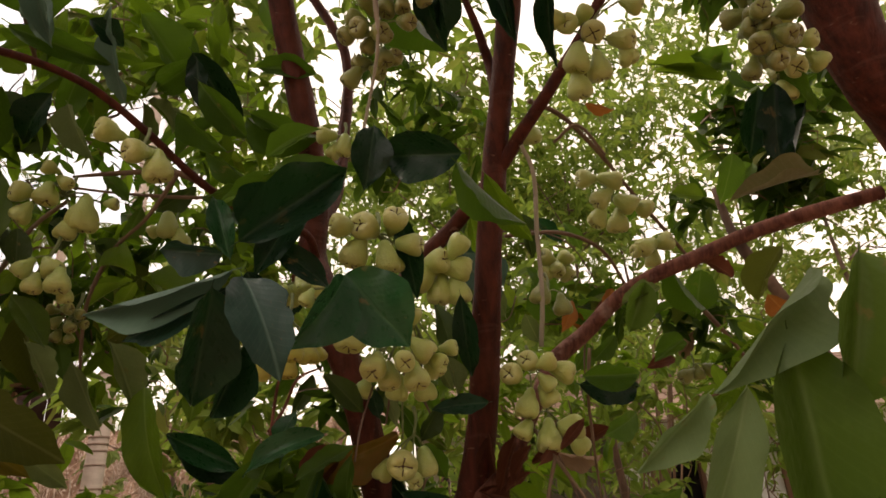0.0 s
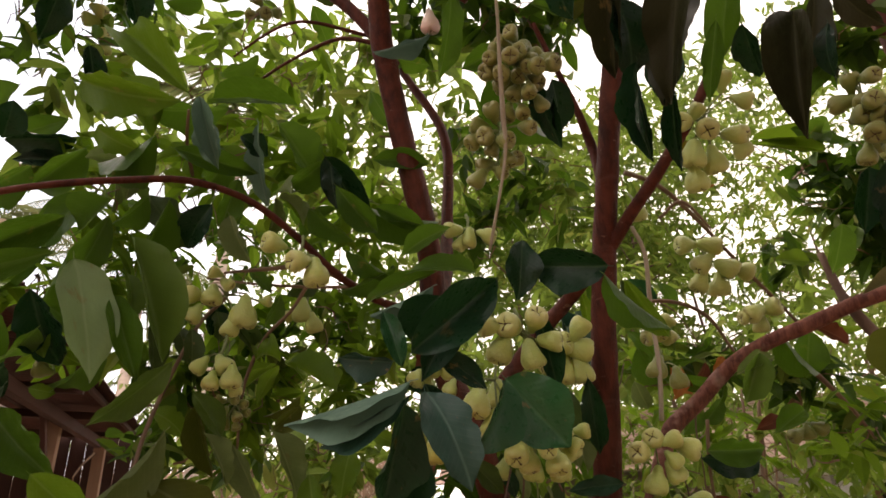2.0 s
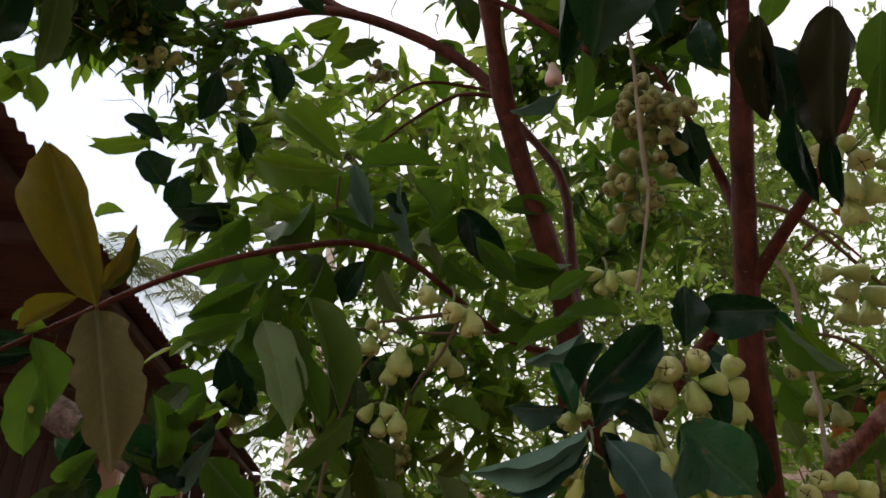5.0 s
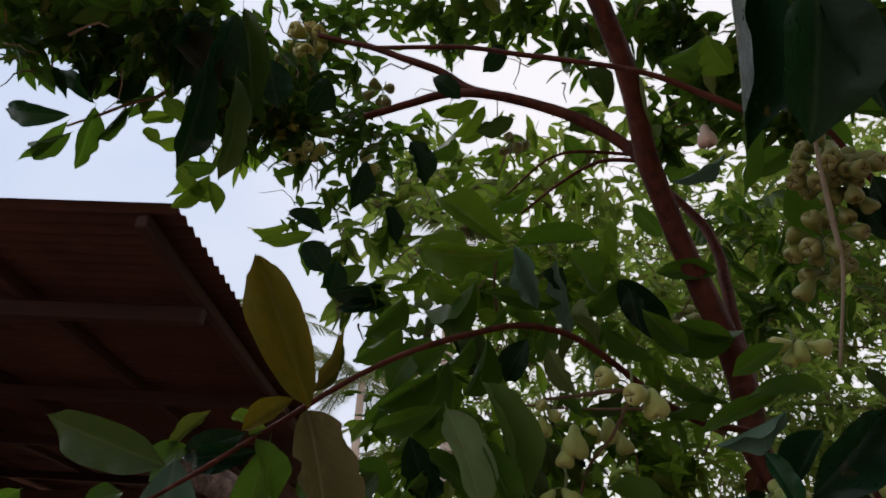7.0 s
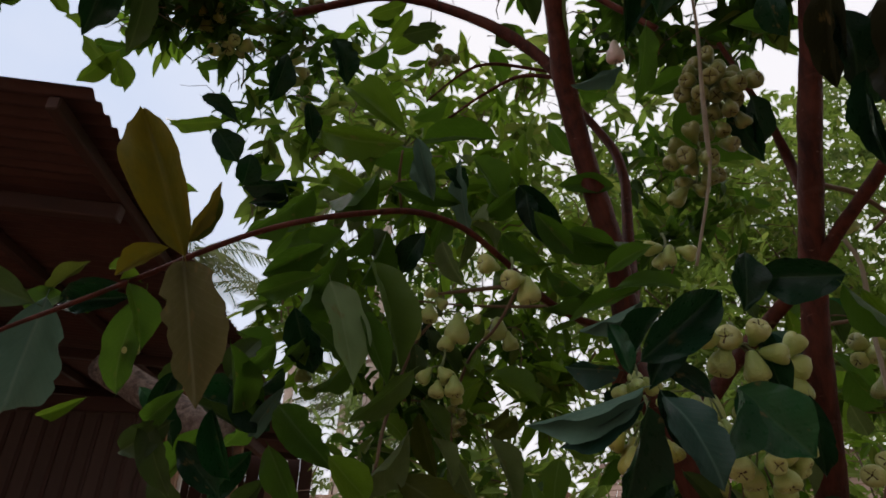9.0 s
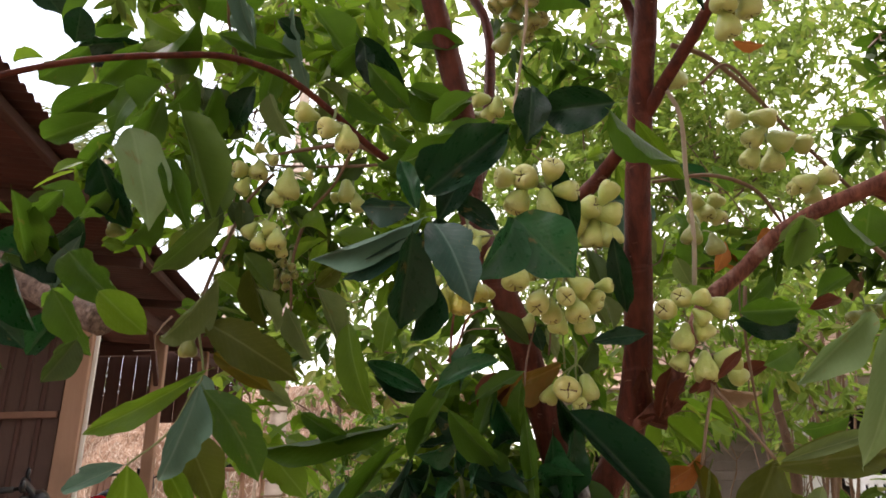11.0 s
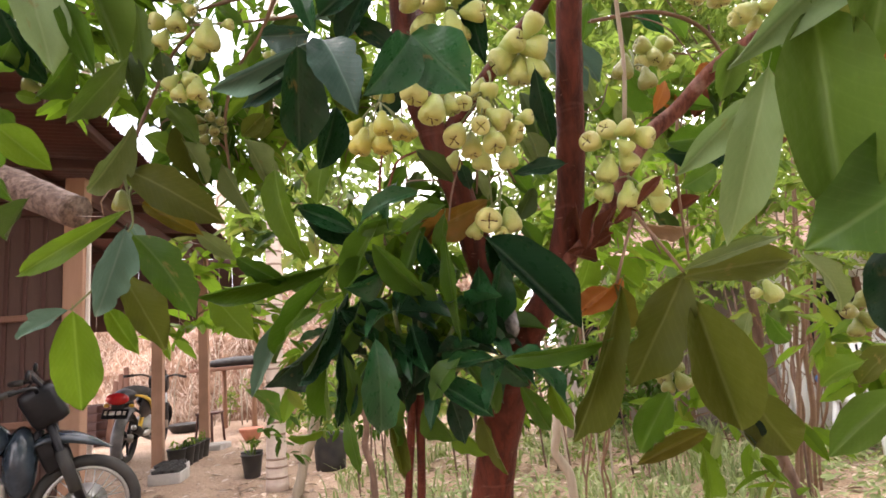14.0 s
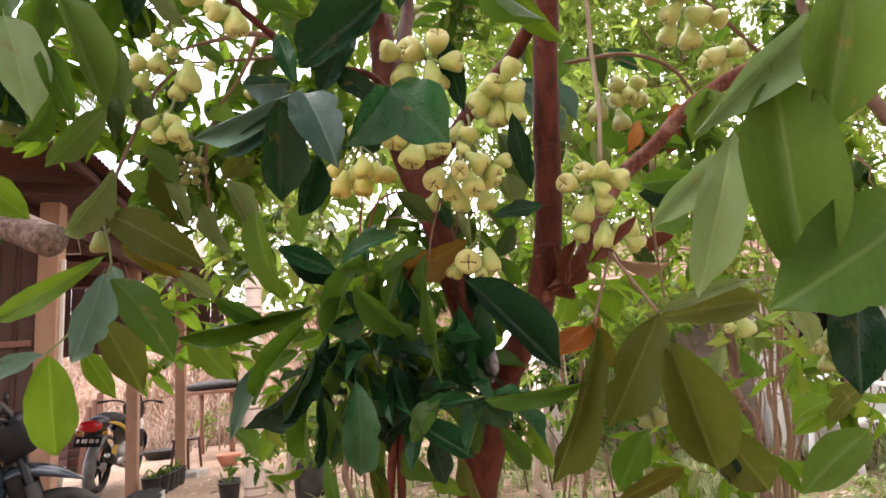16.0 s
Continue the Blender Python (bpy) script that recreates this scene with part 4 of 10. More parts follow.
leaf((-0.807, 0.884, 1.17), (-0.85, 0.95, 0.98), 0.102, (0.704, -0.606, -0.37), 'fresh', tree)
leaf((-0.743, 0.937, 1.237), (-0.687, 0.99, 1.084), 0.089, (0.776, -0.628, 0.062), 'olive', tree)
leaf((-0.673, 0.886, 1.324), (-0.638, 0.896, 1.261), 0.043, (0.14, -0.989, -0.038), 'blue', tree)
leaf((-0.421, 0.984, 1.416), (-0.383, 1.024, 1.239), 0.072, (0.084, -0.98, -0.183), 'fresh', tree)
leaf((-0.354, 1.088, 1.23), (-0.643, 1.033, 1.189), 0.043, (0.227, -0.899, -0.374), 'mid', tree)
leaf((-0.638, 1.069, 1.201), (-0.562, 1.11, 1.094), 0.090, (0.376, -0.924, -0.074), 'fresh', tree)
leaf((-0.445, 1.035, 1.126), (-0.526, 1.047, 0.977), 0.046, (0.177, -0.968, -0.179), 'blue', tree)
leaf((-0.396, 1.057, 1.323), (-0.293, 1.112, 1.285), 0.049, (0.25, -0.831, -0.496), 'deep', tree)
leaf((-0.221, 1.055, 1.316), (-0.325, 1.096, 1.196), 0.056, (-0.185, -0.971, -0.154), 'mid', tree)
leaf((-0.679, 1.079, 1.341), (-0.619, 1.137, 1.278), 0.045, (0.586, -0.795, -0.154), 'pale', tree)
leaf((-0.655, 0.992, 1.559), (-0.631, 1.043, 1.431), 0.055, (0.164, -0.932, -0.323), 'olive', tree)
leaf((-0.556, 1.105, 1.369), (-0.624, 1.101, 1.496), 0.051, (-0.064, -0.997, -0.044), 'pale', tree)
leaf((-0.761, 1.013, 1.561), (-0.719, 1.067, 1.518), 0.069, (0.849, -0.441, 0.291), 'fresh', tree)
leaf((-0.48, 1.085, 1.579), (-0.552, 1.073, 1.543), 0.044, (0.457, -0.493, -0.74), 'olive', tree)
leaf((-0.385, 1.131, 1.477), (-0.406, 1.127, 1.375), 0.080, (-0.147, -0.986, 0.08), 'fresh', tree)
leaf((-0.729, 1.332, 0.98), (-0.674, 1.393, 0.886), 0.078, (0.892, -0.165, 0.42), 'mid', tree)
leaf((-0.597, 1.288, 0.865), (-0.526, 1.353, 0.872), 0.030, (0.616, -0.621, -0.486), 'fresh', tree)
leaf((-0.053, 0.765, 1.505), (0.026, 0.781, 1.406), 0.097, (0.112, -0.991, -0.077), 'emerald', tree, 1)
leaf((-0.054, 0.762, 1.502), (-0.113, 0.706, 1.396), 0.071, (0.788, -0.604, -0.118), 'emerald', tree, 6)
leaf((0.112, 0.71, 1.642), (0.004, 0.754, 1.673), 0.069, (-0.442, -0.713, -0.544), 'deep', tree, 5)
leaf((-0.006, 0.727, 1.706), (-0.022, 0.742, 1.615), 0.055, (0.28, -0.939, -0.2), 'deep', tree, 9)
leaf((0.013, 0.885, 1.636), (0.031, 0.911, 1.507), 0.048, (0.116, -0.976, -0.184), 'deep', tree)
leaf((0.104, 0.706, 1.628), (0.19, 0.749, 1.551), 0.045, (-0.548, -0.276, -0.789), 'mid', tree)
# pale blue here paints the sky's sheen on a dark leaf
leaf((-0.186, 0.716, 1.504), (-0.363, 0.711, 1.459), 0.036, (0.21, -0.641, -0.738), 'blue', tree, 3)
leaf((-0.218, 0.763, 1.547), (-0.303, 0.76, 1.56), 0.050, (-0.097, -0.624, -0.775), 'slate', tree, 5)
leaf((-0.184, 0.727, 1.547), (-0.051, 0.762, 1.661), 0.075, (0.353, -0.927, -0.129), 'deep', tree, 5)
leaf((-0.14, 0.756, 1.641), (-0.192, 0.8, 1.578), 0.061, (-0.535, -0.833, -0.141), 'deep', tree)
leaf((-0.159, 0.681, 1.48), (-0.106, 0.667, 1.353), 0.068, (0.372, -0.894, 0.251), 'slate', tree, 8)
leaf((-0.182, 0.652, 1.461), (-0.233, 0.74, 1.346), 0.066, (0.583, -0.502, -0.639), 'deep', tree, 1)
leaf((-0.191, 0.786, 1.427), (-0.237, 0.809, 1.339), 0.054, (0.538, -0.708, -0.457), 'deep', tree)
leaf((-0.201, 0.743, 1.531), (-0.227, 0.739, 1.62), 0.040, (0.284, -0.958, 0.04), 'emerald', tree)
leaf((0.135, 1.091, 1.368), (0.035, 1.089, 1.362), 0.046, (0.004, -0.977, 0.212), 'deep', tree)
leaf((-0.143, 1.044, 1.429), (-0.086, 1.091, 1.366), 0.048, (0.453, -0.862, -0.226), 'forest', tree)
leaf((-0.03, 1.133, 1.329), (-0.195, 1.128, 1.274), 0.083, (0.199, -0.837, -0.509), 'amber', tree)
leaf((-0.121, 1.131, 1.313), (-0.203, 1.151, 1.253), 0.078, (-0.311, -0.941, 0.135), 'rust', tree)
leaf((-0.184, 1.026, 1.26), (-0.088, 1.027, 1.307), 0.039, (-0.16, -0.927, 0.34), 'mid', tree)
leaf((-0.229, 0.997, 1.245), (-0.157, 1.083, 1.147), 0.060, (0.307, -0.83, -0.466), 'mid', tree)
leaf((-0.091, 1.004, 1.245), (-0.088, 1.053, 1.051), 0.035, (-0.045, -0.97, -0.238), 'mid', tree)
leaf((-0.018, 1.026, 1.232), (0.129, 1.089, 1.056), 0.081, (0.48, -0.873, 0.086), 'deep', tree, 3)
leaf((-0.23, 0.983, 1.067), (-0.257, 1.045, 0.895), 0.080, (0.528, -0.769, -0.36), 'emerald', tree)
leaf((-0.294, 0.99, 1.045), (-0.313, 1.044, 0.916), 0.043, (0.749, -0.562, -0.352), 'mid', tree)
leaf((-0.312, 1.023, 0.941), (-0.296, 1.037, 0.826), 0.030, (0.163, -0.982, -0.097), 'mid', tree)
leaf((-0.308, 0.99, 1.133), (-0.39, 0.987, 0.996), 0.034, (0.681, -0.618, -0.393), 'deep', tree)
leaf((-0.224, 1.03, 1.19), (-0.301, 1.017, 1.171), 0.073, (0.298, -0.559, -0.774), 'emerald', tree)
leaf((-0.089, 1.047, 1.026), (-0.154, 1.054, 0.949), 0.065, (-0.438, -0.853, 0.285), 'mid', tree)
leaf((-0.005, 1.04, 1.014), (0.185, 1.078, 1.036), 0.041, (0.211, -0.949, -0.236), 'mid', tree)
leaf((-0.037, 1.091, 1.016), (0.019, 1.127, 0.96), 0.056, (0.042, -0.857, -0.514), 'emerald', tree)
leaf((-0.083, 1.081, 1.003), (-0.049, 1.122, 0.913), 0.081, (0.878, -0.466, 0.109), 'mid', tree)
leaf((-0.328, 1.002, 1.194), (-0.465, 1.034, 1.04), 0.041, (-0.02, -0.984, -0.178), 'mid', tree)
leaf((-0.199, 1.086, 1.186), (-0.158, 1.111, 1.301), 0.042, (0.132, -0.975, 0.178), 'mid', tree)
leaf((-0.285, 1.045, 1.283), (-0.197, 1.068, 1.304), 0.039, (0.328, -0.786, -0.523), 'mid', tree)
leaf((-0.319, 1.037, 1.13), (-0.283, 1.094, 1.084), 0.043, (0.646, -0.691, -0.324), 'deep', tree)
leaf((-0.225, 1.1, 1.078), (-0.189, 1.147, 0.974), 0.060, (0.826, -0.563, 0.024), 'mid', tree)
leaf((-0.201, 1.088, 1.176), (-0.138, 1.096, 1.115), 0.054, (0.4, -0.867, 0.298), 'mid', tree)
leaf((-0.131, 1.069, 1.113), (-0.071, 1.137, 1.088), 0.045, (0.603, -0.682, -0.414), 'mid', tree)
leaf((-0.291, 1.1, 0.985), (-0.257, 1.142, 0.857), 0.051, (0.888, -0.453, 0.084), 'mid', tree)
leaf((-0.37, 1.068, 1.047), (-0.396, 1.131, 0.921), 0.049, (0.003, -0.896, -0.445), 'mid', tree)
leaf((-0.188, 1.134, 0.942), (-0.144, 1.2, 0.854), 0.074, (-0.176, -0.741, -0.648), 'mid', tree)
leaf((-0.164, 1.198, 0.889), (-0.08, 1.22, 0.826), 0.058, (-0.085, -0.903, -0.422), 'fresh', tree)
leaf((-0.089, 1.166, 0.906), (-0.048, 1.179, 0.79), 0.046, (-0.347, -0.908, -0.233), 'olive', tree)
leaf((-0.375, 1.051, 1.137), (-0.447, 1.033, 1.098), 0.037, (0.227, -0.974, 0.025), 'mid', tree)
leaf((-0.284, 1.162, 0.923), (-0.263, 1.175, 0.786), 0.038, (0.503, -0.864, -0.006), 'olive', tree)
leaf((-0.017, 1.158, 1.208), (-0.059, 1.176, 1.065), 0.070, (0.576, -0.778, -0.251), 'emerald', tree)
leaf((0.032, 1.095, 1.195), (0.104, 1.168, 1.138), 0.064, (0.783, -0.481, 0.395), 'mid', tree)
leaf((-0.46, 1.063, 1.214), (-0.398, 1.136, 1.165), 0.076, (0.812, -0.504, 0.294), 'mid', tree)
leaf((-0.423, 1.115, 1.252), (-0.478, 1.075, 1.3), 0.047, (0.653, -0.742, 0.15), 'fresh', tree)
leaf((-0.057, 1.121, 1.197), (-0.082, 1.184, 1.02), 0.070, (0.281, -0.893, -0.352), 'emerald', tree)
leaf((-0.127, 1.129, 1.217), (-0.187, 1.175, 1.123), 0.064, (-0.449, -0.881, -0.148), 'mid', tree)
leaf((-0.27, 1.089, 1.23), (-0.327, 1.07, 1.155), 0.055, (-0.034, -0.958, 0.284), 'mid', tree)
leaf((-0.28, 1.043, 1.149), (-0.358, 1.043, 1.036), 0.061, (0.785, -0.304, -0.54), 'mid', tree)
leaf((0.001, 1.129, 0.963), (0.045, 1.166, 0.872), 0.048, (0.287, -0.928, -0.238), 'mid', tree)
leaf((0.052, 1.193, 0.955), (0.086, 1.198, 0.866), 0.046, (-0.091, -0.992, -0.088), 'fresh', tree)
leaf((0.38, 0.66, 1.312), (0.331, 0.768, 1.136), 0.058, (-0.166, -0.861, -0.481), 'sage', tree, 2)
leaf((0.424, 0.639, 1.355), (0.424, 0.664, 1.118), 0.092, (-0.179, -0.978, -0.104), 'moss', tree, 3)
leaf((0.487, 0.677, 1.435), (0.332, 0.626, 1.303), 0.048, (0.408, -0.903, -0.133), 'sage', tree, 5)
leaf((0.499, 0.605, 1.429), (0.459, 0.635, 1.281), 0.088, (-0.13, -0.978, -0.164), 'moss', tree, 10)
leaf((0.529, 0.652, 1.193), (0.374, 0.631, 1.106), 0.107, (0.167, -0.985, -0.055), 'mid', tree, 8)
leaf((0.386, 0.775, 1.32), (0.286, 0.784, 1.237), 0.047, (0.135, -0.955, -0.264), 'sage', tree)
leaf((0.407, 1.17, 1.339), (0.338, 1.15, 1.303), 0.057, (0.384, -0.87, -0.309), 'mid', tree)
leaf((0.313, 1.08, 1.13), (0.495, 1.13, 1.145), 0.084, (0.249, -0.954, 0.167), 'olive', tree)
leaf((0.317, 1.11, 1.141), (0.201, 1.146, 0.942), 0.099, (0.046, -0.979, -0.2), 'olive', tree, 0)
leaf((0.327, 1.123, 1.09), (0.378, 1.164, 0.857), 0.108, (0.009, -0.985, -0.171), 'olive', tree, 10)
leaf((0.205, 1.086, 1.127), (0.085, 1.136, 0.849), 0.064, (0.267, -0.922, -0.28), 'olive', tree)
leaf((0.407, 1.242, 0.922), (0.484, 1.291, 0.792), 0.115, (0.059, -0.946, -0.319), 'olive', tree)
leaf((0.272, 1.226, 0.925), (0.203, 1.238, 0.811), 0.079, (-0.14, -0.99, -0.015), 'mid', tree)
leaf((0.331, 1.234, 0.849), (0.193, 1.224, 0.791), 0.043, (-0.014, -0.98, 0.201), 'gold', tree)
leaf((0.319, 1.237, 0.818), (0.324, 1.285, 0.713), 0.051, (0.059, -0.907, -0.417), 'fresh', tree)
leaf((0.351, 1.24, 0.847), (0.329, 1.264, 0.781), 0.024, (0.037, -0.937, -0.347), 'pale', tree)
leaf((0.36, 1.238, 0.878), (0.415, 1.274, 0.807), 0.053, (0.694, -0.695, 0.188), 'deep', tree)
leaf((0.595, 1.186, 0.961), (0.531, 1.221, 0.919), 0.063, (-0.642, -0.622, 0.449), 'fresh', tree)
leaf((0.647, 1.208, 0.904), (0.526, 1.23, 0.795), 0.085, (-0.307, -0.94, 0.149), 'moss', tree)
leaf((0.516, 0.79, 1.123), (0.499, 0.797, 1.001), 0.076, (-0.363, -0.932, -0.001), 'deep', tree)
leaf((0.672, 1.25, 0.979), (0.611, 1.289, 0.91), 0.061, (-0.686, -0.693, 0.224), 'olive', tree)
leaf((0.184, 1.147, 1.129), (0.123, 1.17, 1.09), 0.042, (-0.372, -0.927, 0.056), 'orange', tree)
leaf((0.542, 1.234, 1.161), (0.608, 1.292, 1.049), 0.069, (0.65, -0.76, -0.008), 'pale', tree)
leaf((0.476, 1.208, 1.209), (0.395, 1.224, 1.189), 0.070, (0.07, -0.617, -0.784), 'mid', tree)
leaf((0.278, 1.541, 1.261), (0.356, 1.557, 1.213), 0.053, (0.323, -0.926, 0.195), 'fresh', tree)
leaf((0.179, 1.521, 1.229), (0.265, 1.54, 1.149), 0.069, (0.301, -0.948, 0.108), 'fresh', tree)
leaf((0.154, 1.508, 1.259), (0.112, 1.555, 1.166), 0.075, (0.404, -0.742, -0.536), 'fresh', tree)
leaf((0.307, 1.569, 1.733), (0.388, 1.651, 1.652), 0.100, (-0.347, -0.462, -0.816), 'mid', tree)
leaf((0.193, 1.441, 1.718), (0.214, 1.449, 1.609), 0.080, (-0.643, -0.745, -0.18), 'pale', tree)
leaf((0.341, 1.497, 1.632), (0.501, 1.575, 1.601), 0.053, (0.354, -0.877, -0.326), 'mid', tree)
leaf((0.264, 1.477, 1.625), (0.298, 1.542, 1.565), 0.057, (-0.069, -0.654, -0.753), 'pale', tree)
leaf((0.103, 1.406, 1.756), (0.197, 1.473, 1.654), 0.078, (0.175, -0.904, -0.389), 'pale', tree)
leaf((0.065, 1.155, 1.465), (0.08, 1.164, 1.392), 0.049, (0.56, -0.829, 0.004), 'pale', tree)
leaf((0.365, 1.499, 1.658), (0.422, 1.558, 1.594), 0.044, (-0.036, -0.723, -0.689), 'orange', tree)
leaf((0.278, 1.437, 1.298), (0.4, 1.477, 1.282), 0.049, (0.132, -0.694, -0.708), 'dry', tree)
leaf((0.447, 1.637, 1.57), (0.395, 1.643, 1.502), 0.067, (0.345, -0.865, -0.364), 'mid', tree)
leaf((0.396, 1.379, 0.965), (0.355, 1.431, 0.879), 0.048, (-0.327, -0.865, -0.38), 'mid', tree)
leaf((0.498, 1.535, 1.069), (0.474, 1.534, 0.991), 0.055, (-0.605, -0.769, 0.204), 'pale', tree)
leaf((0.537, 1.546, 1.065), (0.587, 1.598, 0.994), 0.054, (-0.277, -0.67, -0.688), 'mid', tree)
leaf((0.282, 0.538, 1.909), (0.273, 0.61, 1.829), 0.035, (-0.461, -0.711, -0.531), 'mid', tree)
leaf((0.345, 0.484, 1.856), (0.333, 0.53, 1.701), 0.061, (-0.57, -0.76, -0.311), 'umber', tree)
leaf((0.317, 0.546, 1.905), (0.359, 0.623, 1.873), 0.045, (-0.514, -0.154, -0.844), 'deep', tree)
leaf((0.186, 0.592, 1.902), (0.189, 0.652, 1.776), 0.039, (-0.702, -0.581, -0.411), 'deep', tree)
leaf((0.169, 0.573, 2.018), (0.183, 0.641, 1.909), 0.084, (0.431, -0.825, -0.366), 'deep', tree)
leaf((0.752, 1.178, 2.107), (0.671, 1.154, 2.117), 0.068, (0.016, -0.804, -0.595), 'mid', tree)
leaf((0.749, 1.194, 2.07), (0.588, 1.182, 2.107), 0.044, (-0.221, -0.907, -0.36), 'fresh', tree)
leaf((0.467, 0.61, 1.942), (0.474, 0.651, 1.873), 0.041, (-0.846, -0.382, -0.371), 'deep', tree)
leaf((0.855, 1.356, 1.933), (0.77, 1.374, 1.851), 0.072, (-0.292, -0.946, -0.14), 'mid', tree)
leaf((0.653, 0.848, 1.639), (0.505, 0.836, 1.6), 0.043, (-0.069, -0.923, 0.378), 'tan', tree)
leaf((0.516, 1.301, 1.631), (0.471, 1.339, 1.527), 0.072, (-0.106, -0.943, -0.316), 'moss', tree)
leaf((0.46, 1.318, 1.588), (0.561, 1.342, 1.625), 0.044, (0.042, -0.915, 0.402), 'pale', tree)
leaf((0.409, 1.213, 2.139), (0.471, 1.223, 2.155), 0.040, (0.281, -0.623, -0.73), 'yellow', tree)
leaf((0.416, 1.166, 2.02), (0.488, 1.193, 2.014), 0.034, (0.045, -0.343, -0.938), 'orange', tree)
leaf((0.334, 1.289, 1.417), (0.471, 1.333, 1.408), 0.074, (0.211, -0.794, -0.57), 'deep', tree)
leaf((0.073, 1.236, 1.818), (0.111, 1.26, 1.839), 0.041, (0.602, -0.78, -0.174), 'fresh', tree)
leaf((0.139, 1.249, 1.8), (0.15, 1.288, 1.714), 0.037, (0.069, -0.916, -0.395), 'fresh', tree)
leaf((0.723, 1.369, 1.86), (0.649, 1.379, 1.88), 0.062, (-0.196, -0.965, 0.173), 'fresh', tree)
leaf((0.786, 1.528, 1.742), (0.888, 1.539, 1.725), 0.030, (-0.04, -0.686, -0.727), 'fresh', tree)
leaf((0.746, 1.534, 1.724), (0.724, 1.578, 1.613), 0.101, (-0.143, -0.925, -0.351), 'mid', tree)
leaf((0.7, 1.07, 1.608), (0.671, 1.151, 1.521), 0.076, (-0.892, -0.429, -0.143), 'olive', tree)
leaf((0.718, 1.197, 1.553), (0.77, 1.223, 1.515), 0.062, (-0.356, -0.408, -0.841), 'orange', tree)
leaf((0.579, 1.318, 1.499), (0.507, 1.317, 1.456), 0.057, (-0.165, -0.965, 0.204), 'mid', tree)
leaf((0.619, 1.424, 1.717), (0.713, 1.484, 1.606), 0.064, (-0.505, -0.486, -0.713), 'mid', tree)
leaf((-0.312, 1.076, 1.996), (-0.205, 1.13, 1.956), 0.058, (0.256, -0.86, -0.441), 'mid', tree)
leaf((0.064, 0.878, 2.133), (0.11, 0.942, 2.005), 0.067, (-0.353, -0.767, -0.536), 'deep', tree)
leaf((0.014, 0.99, 2.332), (-0.081, 0.995, 2.296), 0.072, (0.18, -0.747, -0.64), 'mid', tree)
leaf((-0.602, 0.743, 2.11), (-0.741, 0.708, 2.262), 0.089, (0.096, -0.988, -0.12), 'fresh', tree)
leaf((-0.582, 0.749, 2.101), (-0.569, 0.826, 1.98), 0.048, (0.348, -0.807, -0.478), 'blue', tree)
leaf((-0.421, 0.848, 2.129), (-0.61, 0.827, 2.148), 0.057, (0.067, -0.957, -0.281), 'mid', tree)
leaf((-0.568, 0.9, 2.113), (-0.531, 0.956, 2.091), 0.063, (0.737, -0.606, -0.301), 'deep', tree)
leaf((-0.702, 0.807, 2.072), (-0.858, 0.854, 2.056), 0.082, (0.122, 0.075, -0.99), 'mid', tree)
leaf((-0.726, 0.854, 2.083), (-0.831, 0.923, 2), 0.058, (0.03, -0.746, -0.665), 'pale', tree)
leaf((-0.627, 0.919, 1.961), (-0.706, 0.975, 1.893), 0.081, (-0.1, -0.822, -0.561), 'deep', tree)
leaf((-0.572, 0.893, 1.913), (-0.536, 0.939, 1.819), 0.058, (-0.006, -0.899, -0.438), 'pale', tree)
leaf((-0.781, 0.817, 1.938), (-0.869, 0.86, 1.897), 0.096, (-0.297, -0.898, -0.324), 'mid', tree)
leaf((-0.735, 0.86, 1.962), (-0.838, 0.888, 1.925), 0.080, (0.344, -0.006, -0.939), 'mid', tree)
leaf((-0.518, 1.076, 2.082), (-0.417, 1.048, 2.132), 0.073, (0.221, -0.608, -0.762), 'mid', tree)
leaf((-0.483, 1.102, 2.03), (-0.382, 1.14, 1.948), 0.066, (-0.204, -0.773, -0.6), 'mid', tree)
leaf((-0.393, 0.984, 2.067), (-0.387, 1.02, 1.971), 0.063, (-0.21, -0.914, -0.347), 'deep', tree)
leaf((-0.469, 1.102, 2.247), (-0.537, 1.149, 2.149), 0.064, (0.645, -0.414, -0.642), 'mid', tree)
leaf((-0.192, 1.162, 2.153), (-0.337, 1.159, 2.186), 0.066, (-0.06, -0.936, -0.346), 'mid', tree)
leaf((-0.302, 1.268, 2.357), (-0.356, 1.217, 2.464), 0.066, (-0.164, -0.85, -0.501), 'mid', tree)
leaf((-0.63, 1.072, 2.509), (-0.753, 1.103, 2.497), 0.076, (0.1, -0.05, -0.994), 'mid', tree)
leaf((-0.358, 0.987, 1.852), (-0.252, 1.041, 1.79), 0.053, (-0.188, -0.556, -0.81), 'mid', tree)
leaf((-0.166, 0.937, 1.759), (-0.321, 0.958, 1.711), 0.042, (-0.103, -0.99, -0.099), 'mid', tree)
leaf((-0.048, 0.271, 2.003), (-0.098, 0.352, 1.854), 0.114, (0.349, -0.768, -0.537), 'deep', tree, 3)
leaf((-0.843, 0.444, 1.696), (-0.918, 0.351, 1.946), 0.083, (0.493, -0.853, -0.169), 'yellow', tree, 5)
leaf((-0.824, 0.425, 1.712), (-0.756, 0.396, 1.789), 0.035, (0.739, -0.095, -0.667), 'yellow', tree)
leaf((-0.86, 0.425, 1.706), (-0.95, 0.42, 1.668), 0.044, (0.228, -0.916, -0.331), 'yellow', tree)
leaf((-0.861, 0.461, 1.697), (-0.826, 0.518, 1.471), 0.110, (0.681, -0.728, -0.079), 'tan', tree)
leaf((-0.838, 0.438, 1.718), (-0.793, 0.435, 1.809), 0.031, (0.843, -0.332, -0.424), 'olive', tree)
leaf((-1.056, 0.382, 1.619), (-1.234, 0.282, 1.696), 0.090, (0.374, -0.884, -0.279), 'forest', tree)
